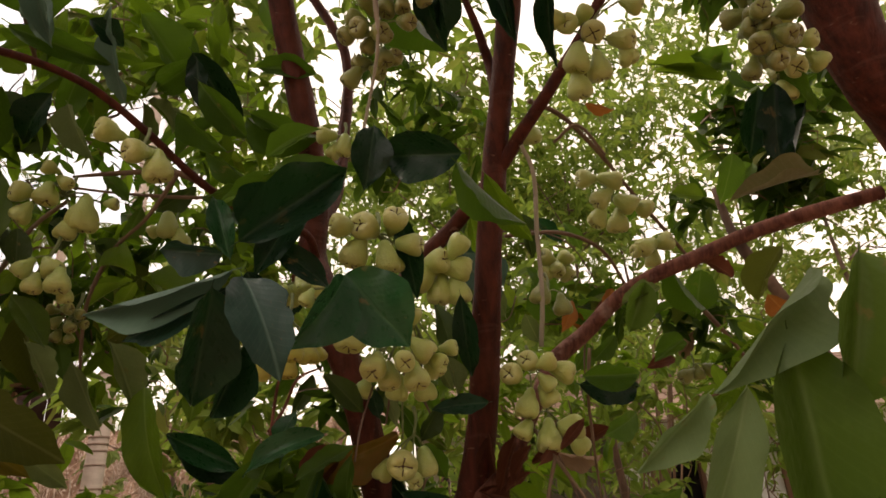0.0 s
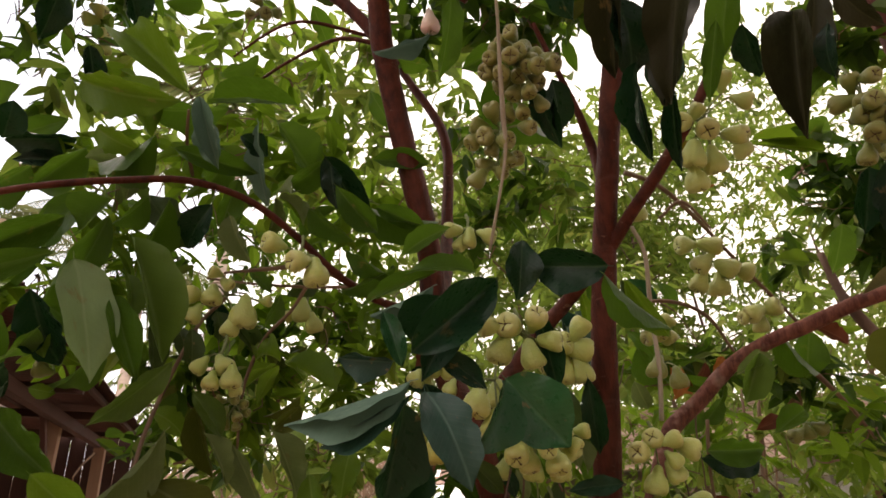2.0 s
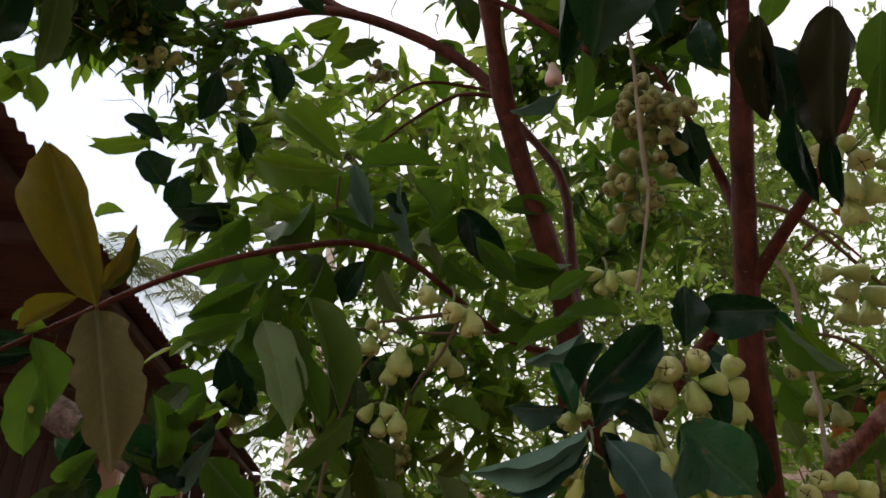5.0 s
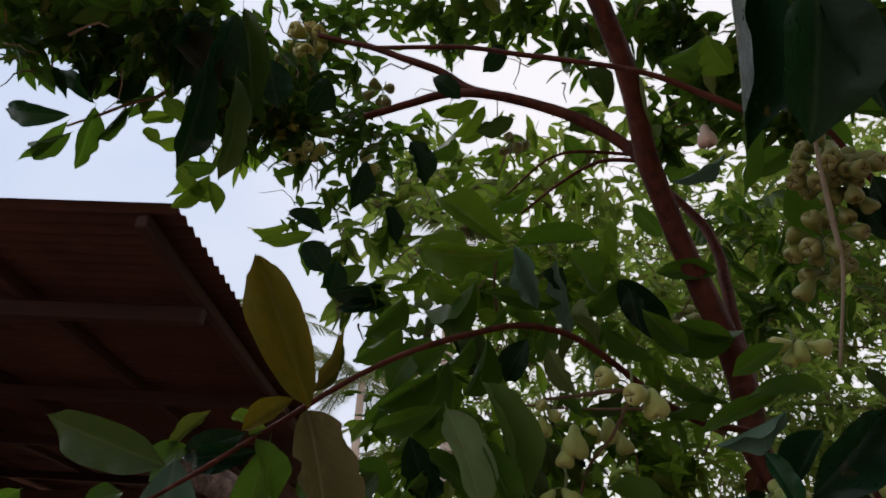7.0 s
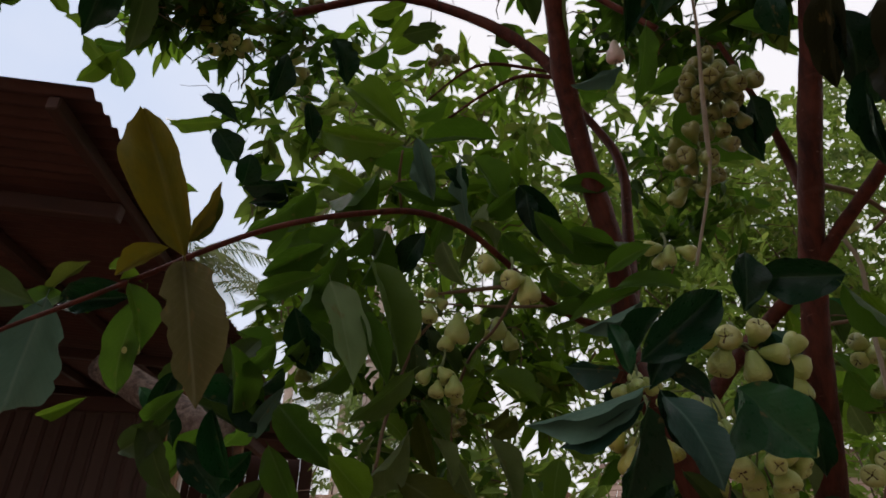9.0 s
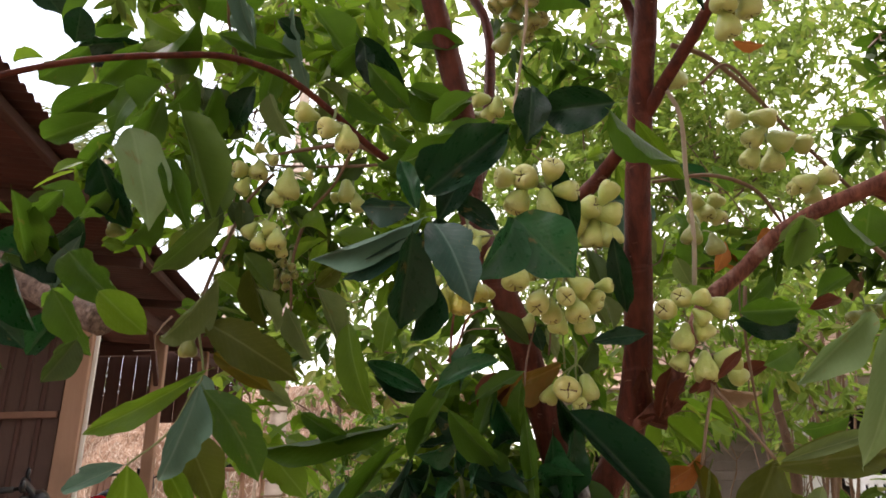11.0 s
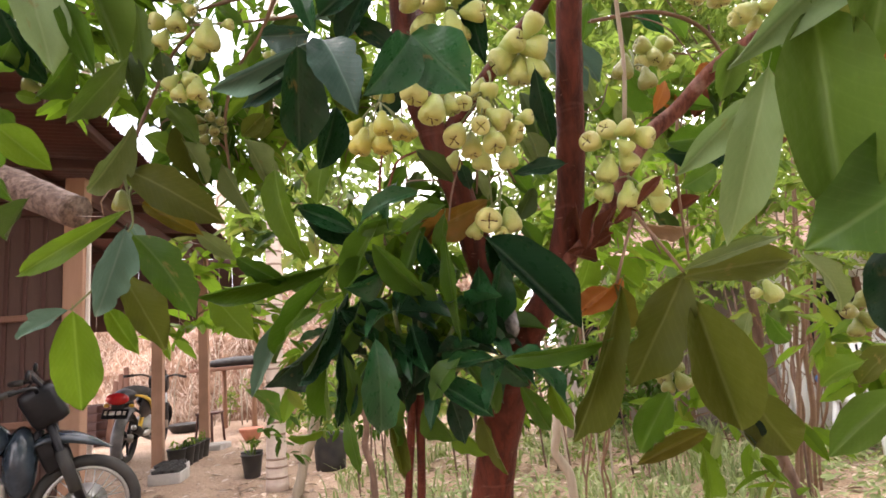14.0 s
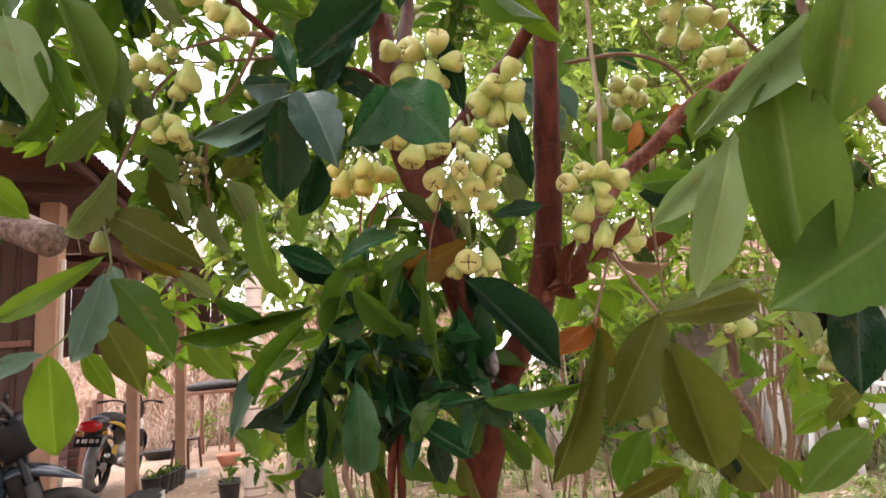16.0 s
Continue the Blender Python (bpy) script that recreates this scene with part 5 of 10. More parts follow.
leaf((-1.04, 0.422, 1.638), (-0.938, 0.448, 1.641), 0.057, (0.427, -0.843, -0.328), 'deep', tree)
leaf((-0.932, 0.416, 1.657), (-0.926, 0.447, 1.675), 0.024, (0.774, -0.38, 0.506), 'fresh', tree)
leaf((-0.923, 0.424, 1.652), (-0.925, 0.481, 1.56), 0.063, (0.969, -0.19, -0.161), 'mid', tree)
leaf((-0.941, 0.462, 1.673), (-1.012, 0.452, 1.707), 0.029, (0.398, -0.813, 0.426), 'fresh', tree)
leaf((-1.005, 0.483, 1.687), (-1.116, 0.46, 1.657), 0.062, (0.446, -0.856, -0.26), 'deep', tree)
leaf((-1.141, 0.452, 1.669), (-1.063, 0.454, 1.729), 0.030, (0.304, -0.938, -0.168), 'olive', tree)
leaf((-1.232, 0.28, 1.584), (-1.299, 0.265, 1.556), 0.057, (0.436, -0.478, -0.762), 'mid', tree)
leaf((-1.201, 0.366, 1.573), (-1.174, 0.409, 1.596), 0.058, (0.678, -0.626, 0.385), 'mid', tree)
leaf((-1.265, 0.379, 2.689), (-1.439, 0.503, 2.474), 0.100, (0.738, -0.115, -0.665), 'deep', tree)
leaf((-1.094, 0.319, 2.719), (-1.163, 0.479, 2.484), 0.067, (0.814, -0.341, -0.471), 'forest', tree)
leaf((-1.208, 0.434, 2.655), (-1.341, 0.567, 2.44), 0.077, (0.809, -0.115, -0.576), 'forest', tree)
leaf((-1.826, 0.429, 2.824), (-1.931, 0.497, 2.661), 0.082, (0.804, -0.142, -0.578), 'mid', tree)
leaf((-1.92, 0.413, 2.791), (-2.123, 0.413, 2.706), 0.050, (0.384, -0.038, -0.923), 'mid', tree)
leaf((-1.91, 0.407, 2.806), (-2.12, 0.321, 2.862), 0.094, (0.058, -0.64, -0.766), 'deep', tree)
leaf((-1.705, 0.477, 2.832), (-1.845, 0.491, 2.757), 0.030, (0.451, -0.293, -0.843), 'mid', tree)
leaf((-1.651, 0.416, 2.955), (-1.692, 0.463, 2.892), 0.057, (0.876, 0.295, -0.382), 'deep', tree)
leaf((-1.868, 0.44, 2.879), (-1.966, 0.349, 2.995), 0.067, (0.467, -0.813, -0.349), 'deep', tree)
leaf((-1.708, 0.434, 2.894), (-1.873, 0.424, 2.891), 0.086, (0.109, -0.692, -0.714), 'mid', tree)
leaf((-1.916, 0.435, 2.762), (-2.088, 0.406, 2.763), 0.069, (0.038, -0.06, -0.997), 'mid', tree)
leaf((-1.74, 0.736, 2.787), (-1.849, 0.77, 2.713), 0.097, (0.551, 0.424, -0.719), 'fresh', tree)
leaf((-1.633, 0.779, 2.777), (-1.774, 0.735, 2.805), 0.082, (0.023, -0.44, -0.898), 'mid', tree)
leaf((-1.68, 0.784, 2.743), (-1.749, 0.837, 2.701), 0.062, (0.494, -0.099, -0.864), 'fresh', tree)
leaf((-1.516, 1.053, 2.663), (-1.683, 1.012, 2.683), 0.067, (0.015, -0.369, -0.929), 'fresh', tree)
leaf((-1.419, 1.141, 2.608), (-1.527, 1.198, 2.525), 0.140, (-0.21, -0.932, -0.296), 'mid', tree)
leaf((-1.26, 1.179, 2.482), (-1.443, 1.174, 2.44), 0.089, (0.215, -0.71, -0.67), 'mid', tree)
leaf((-1.182, 1.221, 2.303), (-1.329, 1.152, 2.317), 0.078, (0.45, -0.857, 0.25), 'mid', tree)
leaf((-1.163, 1.165, 2.21), (-1.267, 1.172, 2.119), 0.083, (0.546, -0.569, -0.615), 'mid', tree)
leaf((-1.723, 0.691, 2.861), (-1.837, 0.653, 2.869), 0.084, (-0.101, -0.056, -0.993), 'fresh', tree)
leaf((-1.747, 0.64, 2.956), (-1.882, 0.613, 2.964), 0.051, (0.132, -0.62, -0.774), 'fresh', tree)
leaf((-0.922, 1.263, 3.178), (-1.014, 1.244, 3.19), 0.055, (0.028, -0.509, -0.86), 'mid', tree)
leaf((-0.811, 1.276, 3.042), (-0.934, 1.279, 3.013), 0.067, (0.186, -0.574, -0.797), 'fresh', tree)
leaf((-0.502, 1.118, 2.723), (-0.487, 1.228, 2.663), 0.078, (0.564, -0.458, -0.687), 'mid', tree)
leaf((-0.498, 1.156, 2.861), (-0.407, 1.228, 2.843), 0.059, (0.389, -0.684, -0.616), 'mid', tree)
leaf((-0.244, 0.914, 2.654), (-0.257, 1.028, 2.53), 0.054, (-0.361, -0.714, -0.599), 'pale', tree)
leaf((-0.132, 0.794, 2.216), (-0.24, 0.769, 2.165), 0.046, (0.451, -0.217, -0.866), 'blue', tree)
leaf((-0.078, 0.733, 2.246), (-0.126, 0.825, 2.115), 0.069, (0.597, -0.53, -0.602), 'mid', tree)
leaf((-0.074, 0.717, 2.354), (-0.105, 0.651, 2.413), 0.085, (-0.575, -0.448, -0.684), 'fresh', tree)
leaf((-0.067, 0.804, 2.584), (-0.191, 0.771, 2.511), 0.099, (0.473, 0.02, -0.881), 'mid', tree)
leaf((-0.171, 1.119, 2.435), (-0.251, 1.087, 2.446), 0.076, (-0.079, -0.112, -0.991), 'mid', tree)
leaf((0.102, 0.863, 2.119), (0.109, 0.943, 2.033), 0.087, (0.581, -0.606, -0.543), 'deep', tree)
leaf((-0.13, 0.942, 1.853), (-0.233, 0.958, 1.812), 0.051, (-0.125, -0.989, -0.073), 'mid', tree)
leaf((-0.093, 0.966, 1.764), (-0.225, 0.917, 1.752), 0.052, (0.322, -0.932, 0.169), 'mid', tree)
leaf((-0.169, 0.9, 1.716), (-0.292, 0.923, 1.681), 0.044, (0.187, -0.358, -0.915), 'blue', tree)
leaf((-0.617, 0.92, 2.213), (-0.781, 0.863, 2.199), 0.117, (0.126, -0.102, -0.987), 'mid', tree)
leaf((-0.692, 0.861, 2.073), (-0.549, 0.961, 2.05), 0.060, (0.414, -0.739, -0.531), 'mid', tree)
leaf((-0.521, 0.983, 2.199), (-0.479, 1.098, 2.13), 0.118, (0.887, -0.434, -0.157), 'mid', tree)
leaf((-0.529, 0.898, 2.136), (-0.546, 1.014, 1.998), 0.063, (-0.464, -0.704, -0.538), 'blue', tree)
leaf((-0.951, 0.919, 2.155), (-1.071, 0.922, 2.066), 0.091, (0.538, -0.384, -0.75), 'mid', tree)
leaf((-0.842, 0.852, 1.984), (-0.973, 0.895, 1.882), 0.094, (-0.044, -0.945, -0.325), 'mid', tree)
leaf((-0.781, 0.82, 1.901), (-0.901, 0.883, 1.786), 0.075, (0.505, -0.423, -0.753), 'mid', tree)
leaf((-0.947, 0.876, 1.883), (-1.035, 0.874, 1.79), 0.048, (0.481, -0.745, -0.461), 'mid', tree)
leaf((-0.857, 0.828, 1.839), (-0.93, 0.86, 1.733), 0.110, (0.815, -0.023, -0.579), 'mid', tree)
leaf((-0.723, 0.915, 1.983), (-0.817, 0.979, 1.882), 0.071, (0.563, -0.364, -0.742), 'mid', tree)
leaf((-0.638, 0.985, 2.118), (-0.705, 1.031, 2.092), 0.088, (0.161, -0.288, -0.944), 'mid', tree)
leaf((0.292, 0.598, 2.084), (0.244, 0.694, 1.894), 0.132, (-0.8, -0.585, -0.133), 'umber', tree)
leaf((0.259, 0.684, 1.926), (0.273, 0.782, 1.824), 0.039, (-0.493, -0.511, -0.704), 'deep', tree)
leaf((0.215, 0.562, 2.142), (0.21, 0.626, 2.1), 0.056, (0.149, -0.525, -0.838), 'mid', tree)
leaf((-1.056, 0.396, 1.635), (-1.162, 0.463, 1.477), 0.118, (0.632, -0.453, -0.629), 'blue', tree)
leaf((-0.946, 0.481, 1.667), (-1.04, 0.56, 1.518), 0.076, (0.273, -0.739, -0.616), 'mid', tree)
leaf((-0.857, 0.604, 1.606), (-0.889, 0.682, 1.505), 0.057, (0.839, -0.224, -0.497), 'mid', tree)
leaf((-0.821, 0.725, 1.719), (-0.824, 0.83, 1.617), 0.087, (0.361, -0.651, -0.668), 'deep', tree)
leaf((-1.099, 0.452, 1.671), (-1.181, 0.457, 1.628), 0.071, (0.055, -0.982, -0.183), 'mid', tree)
leaf((-1.031, 0.47, 1.694), (-1.134, 0.494, 1.681), 0.055, (0.04, -0.461, -0.887), 'mid', tree)
leaf((-1.075, 0.533, 1.51), (-1.167, 0.529, 1.485), 0.028, (0.356, -0.765, -0.536), 'fresh', tree)
leaf((-0.944, 0.612, 1.533), (-1.034, 0.633, 1.489), 0.051, (0.02, -0.801, -0.598), 'mid', tree)
leaf((-0.864, 0.67, 1.588), (-0.857, 0.711, 1.499), 0.044, (0.547, -0.762, -0.347), 'mid', tree)
leaf((-1.118, 1.069, 2.313), (-1.293, 1.03, 2.312), 0.102, (0.082, -0.293, -0.953), 'deep', tree)
leaf((-1.123, 1.102, 2.259), (-1.266, 1.044, 2.252), 0.056, (0.373, -0.855, -0.359), 'deep', tree)
leaf((-1.001, 1.153, 2.876), (-0.902, 1.169, 2.961), 0.099, (0.625, 0.104, -0.774), 'mid', tree)
leaf((-1.709, 1.259, 2.526), (-1.819, 1.237, 2.522), 0.072, (0.176, -0.965, 0.195), 'fresh', tree)
leaf((-0.87, 1.291, 3.156), (-1.012, 1.234, 3.186), 0.075, (0.267, -0.84, -0.472), 'fresh', tree)
leaf((-0.894, 1.293, 3.138), (-0.974, 1.308, 3.078), 0.054, (0.553, -0.195, -0.81), 'fresh', tree)
leaf((-0.228, 1.113, 1.12), (-0.143, 1.086, 1.079), 0.031, (0.443, 0.247, 1), 'deep', tree)
leaf((-0.254, 1.123, 1.126), (-0.347, 1.157, 1.131), 0.032, (0.17, -0.016, 1), 'emerald', tree)
leaf((-0.242, 1.105, 1.12), (-0.256, 1.001, 1.071), 0.041, (0.093, -0.468, 1), 'emerald', tree)
leaf((-0.232, 1.127, 1.121), (-0.176, 1.196, 1.087), 0.036, (0.164, -0.443, 1), 'deep', tree)
leaf((-0.254, 1.119, 1.125), (-0.35, 1.124, 1.124), 0.036, (-0.243, 0.054, 1), 'deep', tree)
leaf((-0.227, 1.111, 1.123), (-0.103, 1.051, 1.097), 0.046, (-0.27, 0.392, 1), 'deep', tree)
leaf((-0.241, 1.131, 1.126), (-0.253, 1.248, 1.134), 0.034, (-0.127, 0.12, 1), 'emerald', tree)
leaf((-0.176, 1.115, 1.163), (-0.116, 1.126, 1.07), 0.039, (-0.134, 0.013, 1), 'emerald', tree)
leaf((-0.193, 1.122, 1.169), (-0.276, 1.208, 1.129), 0.048, (0.073, 0.317, 1), 'emerald', tree)
leaf((-0.185, 1.102, 1.167), (-0.196, 1.013, 1.108), 0.033, (-0.259, 0.522, 1), 'emerald', tree)
leaf((-0.178, 1.126, 1.176), (-0.135, 1.243, 1.192), 0.041, (0.394, -0.181, 1), 'emerald', tree)
leaf((-0.195, 1.106, 1.175), (-0.3, 1.049, 1.183), 0.045, (0.053, -0.354, 1), 'deep', tree)
leaf((-0.173, 1.103, 1.175), (-0.097, 1.036, 1.179), 0.033, (0.462, 0.317, 1), 'deep', tree)
leaf((-0.186, 1.119, 1.162), (-0.212, 1.185, 1.048), 0.042, (-0.061, 0.368, 1), 'emerald', tree)
leaf((-0.091, 1.128, 1.103), (-0.021, 1.143, 1.036), 0.030, (-0.11, 0.343, 1), 'emerald', tree)
leaf((-0.112, 1.136, 1.111), (-0.19, 1.208, 1.097), 0.038, (-0.448, 0.448, 1), 'emerald', tree)
leaf((-0.101, 1.112, 1.113), (-0.096, 0.994, 1.12), 0.044, (0.248, -0.002, 1), 'emerald', tree)
leaf((-0.093, 1.134, 1.105), (-0.003, 1.216, 1.031), 0.043, (0.103, -0.275, 1), 'deep', tree)
leaf((-0.114, 1.129, 1.108), (-0.206, 1.149, 1.073), 0.030, (0.85, 0.112, 1), 'mid', tree)
leaf((-0.09, 1.117, 1.113), (-0.003, 1.047, 1.125), 0.035, (-0.384, -0.132, 1), 'emerald', tree)
leaf((-0.103, 1.137, 1.103), (-0.118, 1.207, 1.043), 0.031, (-0.149, -0.044, 1), 'emerald', tree)
leaf((-0.352, 1.093, 1.084), (-0.238, 1.109, 1.019), 0.039, (-0.046, 0.072, 1), 'emerald', tree)
leaf((-0.378, 1.097, 1.09), (-0.473, 1.139, 1.076), 0.039, (0.388, 0.444, 1), 'emerald', tree)
leaf((-0.363, 1.081, 1.081), (-0.354, 1.009, 1.012), 0.039, (0.5, 0.054, 1), 'mid', tree)
leaf((-0.356, 1.102, 1.087), (-0.269, 1.209, 1.043), 0.046, (0.186, -0.438, 1), 'emerald', tree)
leaf((-0.372, 1.091, 1.079), (-0.427, 1.09, 0.996), 0.037, (0.08, -0.141, 1), 'mid', tree)
leaf((-0.353, 1.084, 1.09), (-0.257, 1.018, 1.074), 0.038, (0.197, -0.051, 1), 'deep', tree)
leaf((-0.367, 1.106, 1.091), (-0.394, 1.241, 1.081), 0.040, (0.438, -0.202, 1), 'deep', tree)
leaf((-0.011, 1.134, 1.008), (0.084, 1.133, 0.917), 0.046, (0.138, -0.086, 1), 'emerald', tree)
leaf((-0.027, 1.145, 1.011), (-0.078, 1.249, 0.943), 0.042, (0.177, -0.338, 1), 'emerald', tree)
leaf((-0.023, 1.123, 1.009), (-0.042, 1.014, 0.926), 0.051, (-0.112, 0.254, 1), 'emerald', tree)
leaf((-0.013, 1.142, 1.009), (0.049, 1.202, 0.945), 0.041, (0.18, 0.195, 1), 'deep', tree)
leaf((-0.035, 1.131, 1.019), (-0.166, 1.109, 1.03), 0.046, (-0.055, -0.164, 1), 'deep', tree)
leaf((-0.009, 1.128, 1.017), (0.073, 1.087, 1.006), 0.028, (-0.179, 0.874, 1), 'emerald', tree)
leaf((-0.029, 1.144, 1.01), (-0.084, 1.217, 0.954), 0.037, (-0.202, -0.079, 1), 'emerald', tree)
leaf((-0.289, 1.132, 1.04), (-0.192, 1.104, 1.041), 0.036, (0.524, -0.024, 1), 'emerald', tree)
leaf((-0.309, 1.143, 1.029), (-0.364, 1.203, 0.931), 0.039, (-0.189, 0.47, 1), 'emerald', tree)
leaf((-0.307, 1.123, 1.041), (-0.34, 1.006, 1.051), 0.039, (-0.123, 0.112, 1), 'deep', tree)
leaf((-0.297, 1.142, 1.029), (-0.252, 1.183, 0.949), 0.038, (0.228, 0.233, 1), 'deep', tree)
leaf((-0.309, 1.133, 1.028), (-0.357, 1.105, 0.929), 0.034, (0.25, 0.312, 1), 'mid', tree)
leaf((-0.294, 1.125, 1.039), (-0.219, 1.034, 1.03), 0.043, (-0.029, -0.43, 1), 'mid', tree)
leaf((-0.307, 1.148, 1.032), (-0.339, 1.247, 0.968), 0.044, (-0.405, 0.154, 1), 'emerald', tree)
leaf((-0.137, 1.142, 1.017), (-0.041, 1.161, 0.927), 0.049, (-0.005, -0.296, 1), 'emerald', tree)
leaf((-0.156, 1.15, 1.026), (-0.219, 1.227, 1.018), 0.035, (-0.095, -0.073, 1), 'emerald', tree)
leaf((-0.149, 1.132, 1.014), (-0.164, 1.064, 0.893), 0.049, (0.295, -1.041, 1), 'emerald', tree)
leaf((-0.137, 1.146, 1.021), (-0.05, 1.205, 0.97), 0.038, (0.287, 0.377, 1), 'emerald', tree)
leaf((-0.159, 1.136, 1.022), (-0.276, 1.102, 0.97), 0.041, (0.074, -0.556, 1), 'emerald', tree)
leaf((-0.137, 1.13, 1.029), (-0.058, 1.059, 1.041), 0.039, (0.295, 0.288, 1), 'emerald', tree)
leaf((-0.152, 1.148, 1.017), (-0.187, 1.221, 0.934), 0.038, (-0.02, 0.184, 1), 'emerald', tree)
leaf((-0.22, 1.155, 1.062), (-0.125, 1.194, 1.008), 0.039, (-0.098, -0.089, 1), 'emerald', tree)
leaf((-0.238, 1.162, 1.067), (-0.29, 1.263, 1.06), 0.036, (0.332, -0.039, 1), 'mid', tree)
leaf((-0.227, 1.139, 1.06), (-0.182, 1.031, 0.982), 0.044, (-0.08, -0.322, 1), 'emerald', tree)
leaf((-0.224, 1.158, 1.06), (-0.156, 1.234, 0.981), 0.039, (0.328, -0.328, 1), 'emerald', tree)
leaf((-0.239, 1.152, 1.056), (-0.287, 1.162, 0.979), 0.031, (0.18, -0.158, 1), 'emerald', tree)
leaf((-0.224, 1.14, 1.062), (-0.149, 1.035, 0.998), 0.052, (-0.559, -0.123, 1), 'emerald', tree)
leaf((-0.235, 1.163, 1.063), (-0.255, 1.255, 1.036), 0.034, (0.249, -0.234, 1), 'emerald', tree)
leaf((-0.061, 1.171, 1.054), (0.028, 1.156, 0.95), 0.039, (-0.12, -0.086, 1), 'emerald', tree)
leaf((-0.078, 1.181, 1.058), (-0.163, 1.276, 0.985), 0.044, (-0.189, 0.033, 1), 'mid', tree)
leaf((-0.067, 1.159, 1.066), (-0.05, 1.051, 1.074), 0.039, (-0.115, 0.487, 1), 'deep', tree)
leaf((-0.058, 1.18, 1.065), (0.055, 1.252, 1.061), 0.042, (-0.295, 0.615, 1), 'mid', tree)
leaf((-0.078, 1.17, 1.053), (-0.148, 1.15, 0.947), 0.039, (-0.446, -0.569, 1), 'emerald', tree)
leaf((-0.062, 1.164, 1.057), (-0.008, 1.108, 1), 0.037, (-0.051, -0.063, 1), 'emerald', tree)
leaf((-0.072, 1.179, 1.053), (-0.091, 1.236, 0.967), 0.036, (-0.677, 0.135, 1), 'emerald', tree)
leaf((-0.543, 1.162, 1.672), (-0.421, 1.147, 1.594), 0.046, (0.067, 0.452, 1), 'fresh', tree)
leaf((-0.563, 1.17, 1.67), (-0.639, 1.228, 1.596), 0.041, (-0.275, 0.637, 1), 'fresh', tree)
leaf((-0.555, 1.15, 1.676), (-0.547, 1.013, 1.644), 0.051, (-0.28, -0.297, 1), 'fresh', tree)
leaf((-0.549, 1.176, 1.681), (-0.512, 1.268, 1.685), 0.031, (0.301, -0.182, 1), 'fresh', tree)
leaf((-0.565, 1.159, 1.67), (-0.639, 1.129, 1.602), 0.039, (0.386, -0.362, 1), 'fresh', tree)
leaf((-0.546, 1.156, 1.671), (-0.48, 1.108, 1.61), 0.037, (-0.001, 0.274, 1), 'fresh', tree)
leaf((-0.899, 0.974, 2.107), (-0.828, 0.988, 2.026), 0.037, (0.099, 0.188, 1), 'fresh', tree)
leaf((-0.917, 0.983, 2.113), (-0.985, 1.082, 2.076), 0.040, (0.262, 0.521, 1), 'pale', tree)
leaf((-0.906, 0.958, 2.113), (-0.887, 0.85, 2.072), 0.043, (0.578, 0.212, 1), 'pale', tree)
leaf((-0.901, 0.976, 2.107), (-0.835, 1.016, 2.014), 0.039, (-0.358, 0.198, 1), 'pale', tree)
leaf((-0.923, 0.97, 2.119), (-1.041, 0.963, 2.134), 0.039, (0.241, 0.501, 1), 'fresh', tree)
leaf((-0.901, 0.968, 2.106), (-0.84, 0.935, 2.007), 0.041, (0.236, -0.322, 1), 'pale', tree)
leaf((-0.746, 1.087, 2.227), (-0.688, 1.082, 2.132), 0.039, (-0.324, -0.366, 1), 'fresh', tree)
leaf((-0.764, 1.096, 2.235), (-0.844, 1.161, 2.205), 0.040, (-0.16, 0.322, 1), 'fresh', tree)
leaf((-0.747, 1.077, 2.232), (-0.705, 0.985, 2.162), 0.039, (0.032, -0.366, 1), 'fresh', tree)
leaf((-0.742, 1.097, 2.235), (-0.654, 1.176, 2.202), 0.042, (-0.127, 0.111, 1), 'fresh', tree)
leaf((-0.763, 1.081, 2.233), (-0.855, 1.029, 2.171), 0.041, (-0.747, 0.165, 1), 'fresh', tree)
leaf((-0.747, 1.082, 2.227), (-0.708, 1.033, 2.126), 0.037, (0.124, 0.396, 1), 'mid', tree)
leaf((-0.58, 1.145, 2.101), (-0.513, 1.148, 2.01), 0.036, (-0.286, -0.107, 1), 'pale', tree)
leaf((-0.594, 1.153, 2.104), (-0.66, 1.24, 2.007), 0.047, (0.63, 0.572, 1), 'pale', tree)
leaf((-0.59, 1.133, 2.104), (-0.609, 1.032, 2.024), 0.049, (-0.056, 0.607, 1), 'fresh', tree)
leaf((-0.58, 1.151, 2.103), (-0.521, 1.203, 2.024), 0.041, (-0.092, 0.139, 1), 'fresh', tree)
leaf((-0.596, 1.141, 2.102), (-0.671, 1.111, 2.017), 0.042, (0.307, -0.05, 1), 'fresh', tree)
leaf((-0.58, 1.134, 2.106), (-0.502, 1.032, 2.033), 0.048, (0.504, 0.557, 1), 'pale', tree)
leaf((-0.441, 1.266, 2.124), (-0.329, 1.267, 2.091), 0.039, (0.09, -0.255, 1), 'pale', tree)
leaf((-0.458, 1.272, 2.115), (-0.489, 1.323, 2.016), 0.035, (0.619, 0.006, 1), 'fresh', tree)
leaf((-0.449, 1.253, 2.124), (-0.409, 1.151, 2.099), 0.040, (0.43, 0.121, 1), 'fresh', tree)
leaf((-0.447, 1.272, 2.116), (-0.376, 1.33, 2.002), 0.052, (-0.027, -0.402, 1), 'fresh', tree)
leaf((-0.465, 1.267, 2.118), (-0.57, 1.281, 2.03), 0.040, (-0.033, -0.269, 1), 'mid', tree)
leaf((-0.446, 1.265, 2.116), (-0.392, 1.25, 2.043), 0.031, (0.533, 0.305, 1), 'pale', tree)

# plastic bag tied on the trunk
bag_at = (-0.019, 1.202, 1.082)

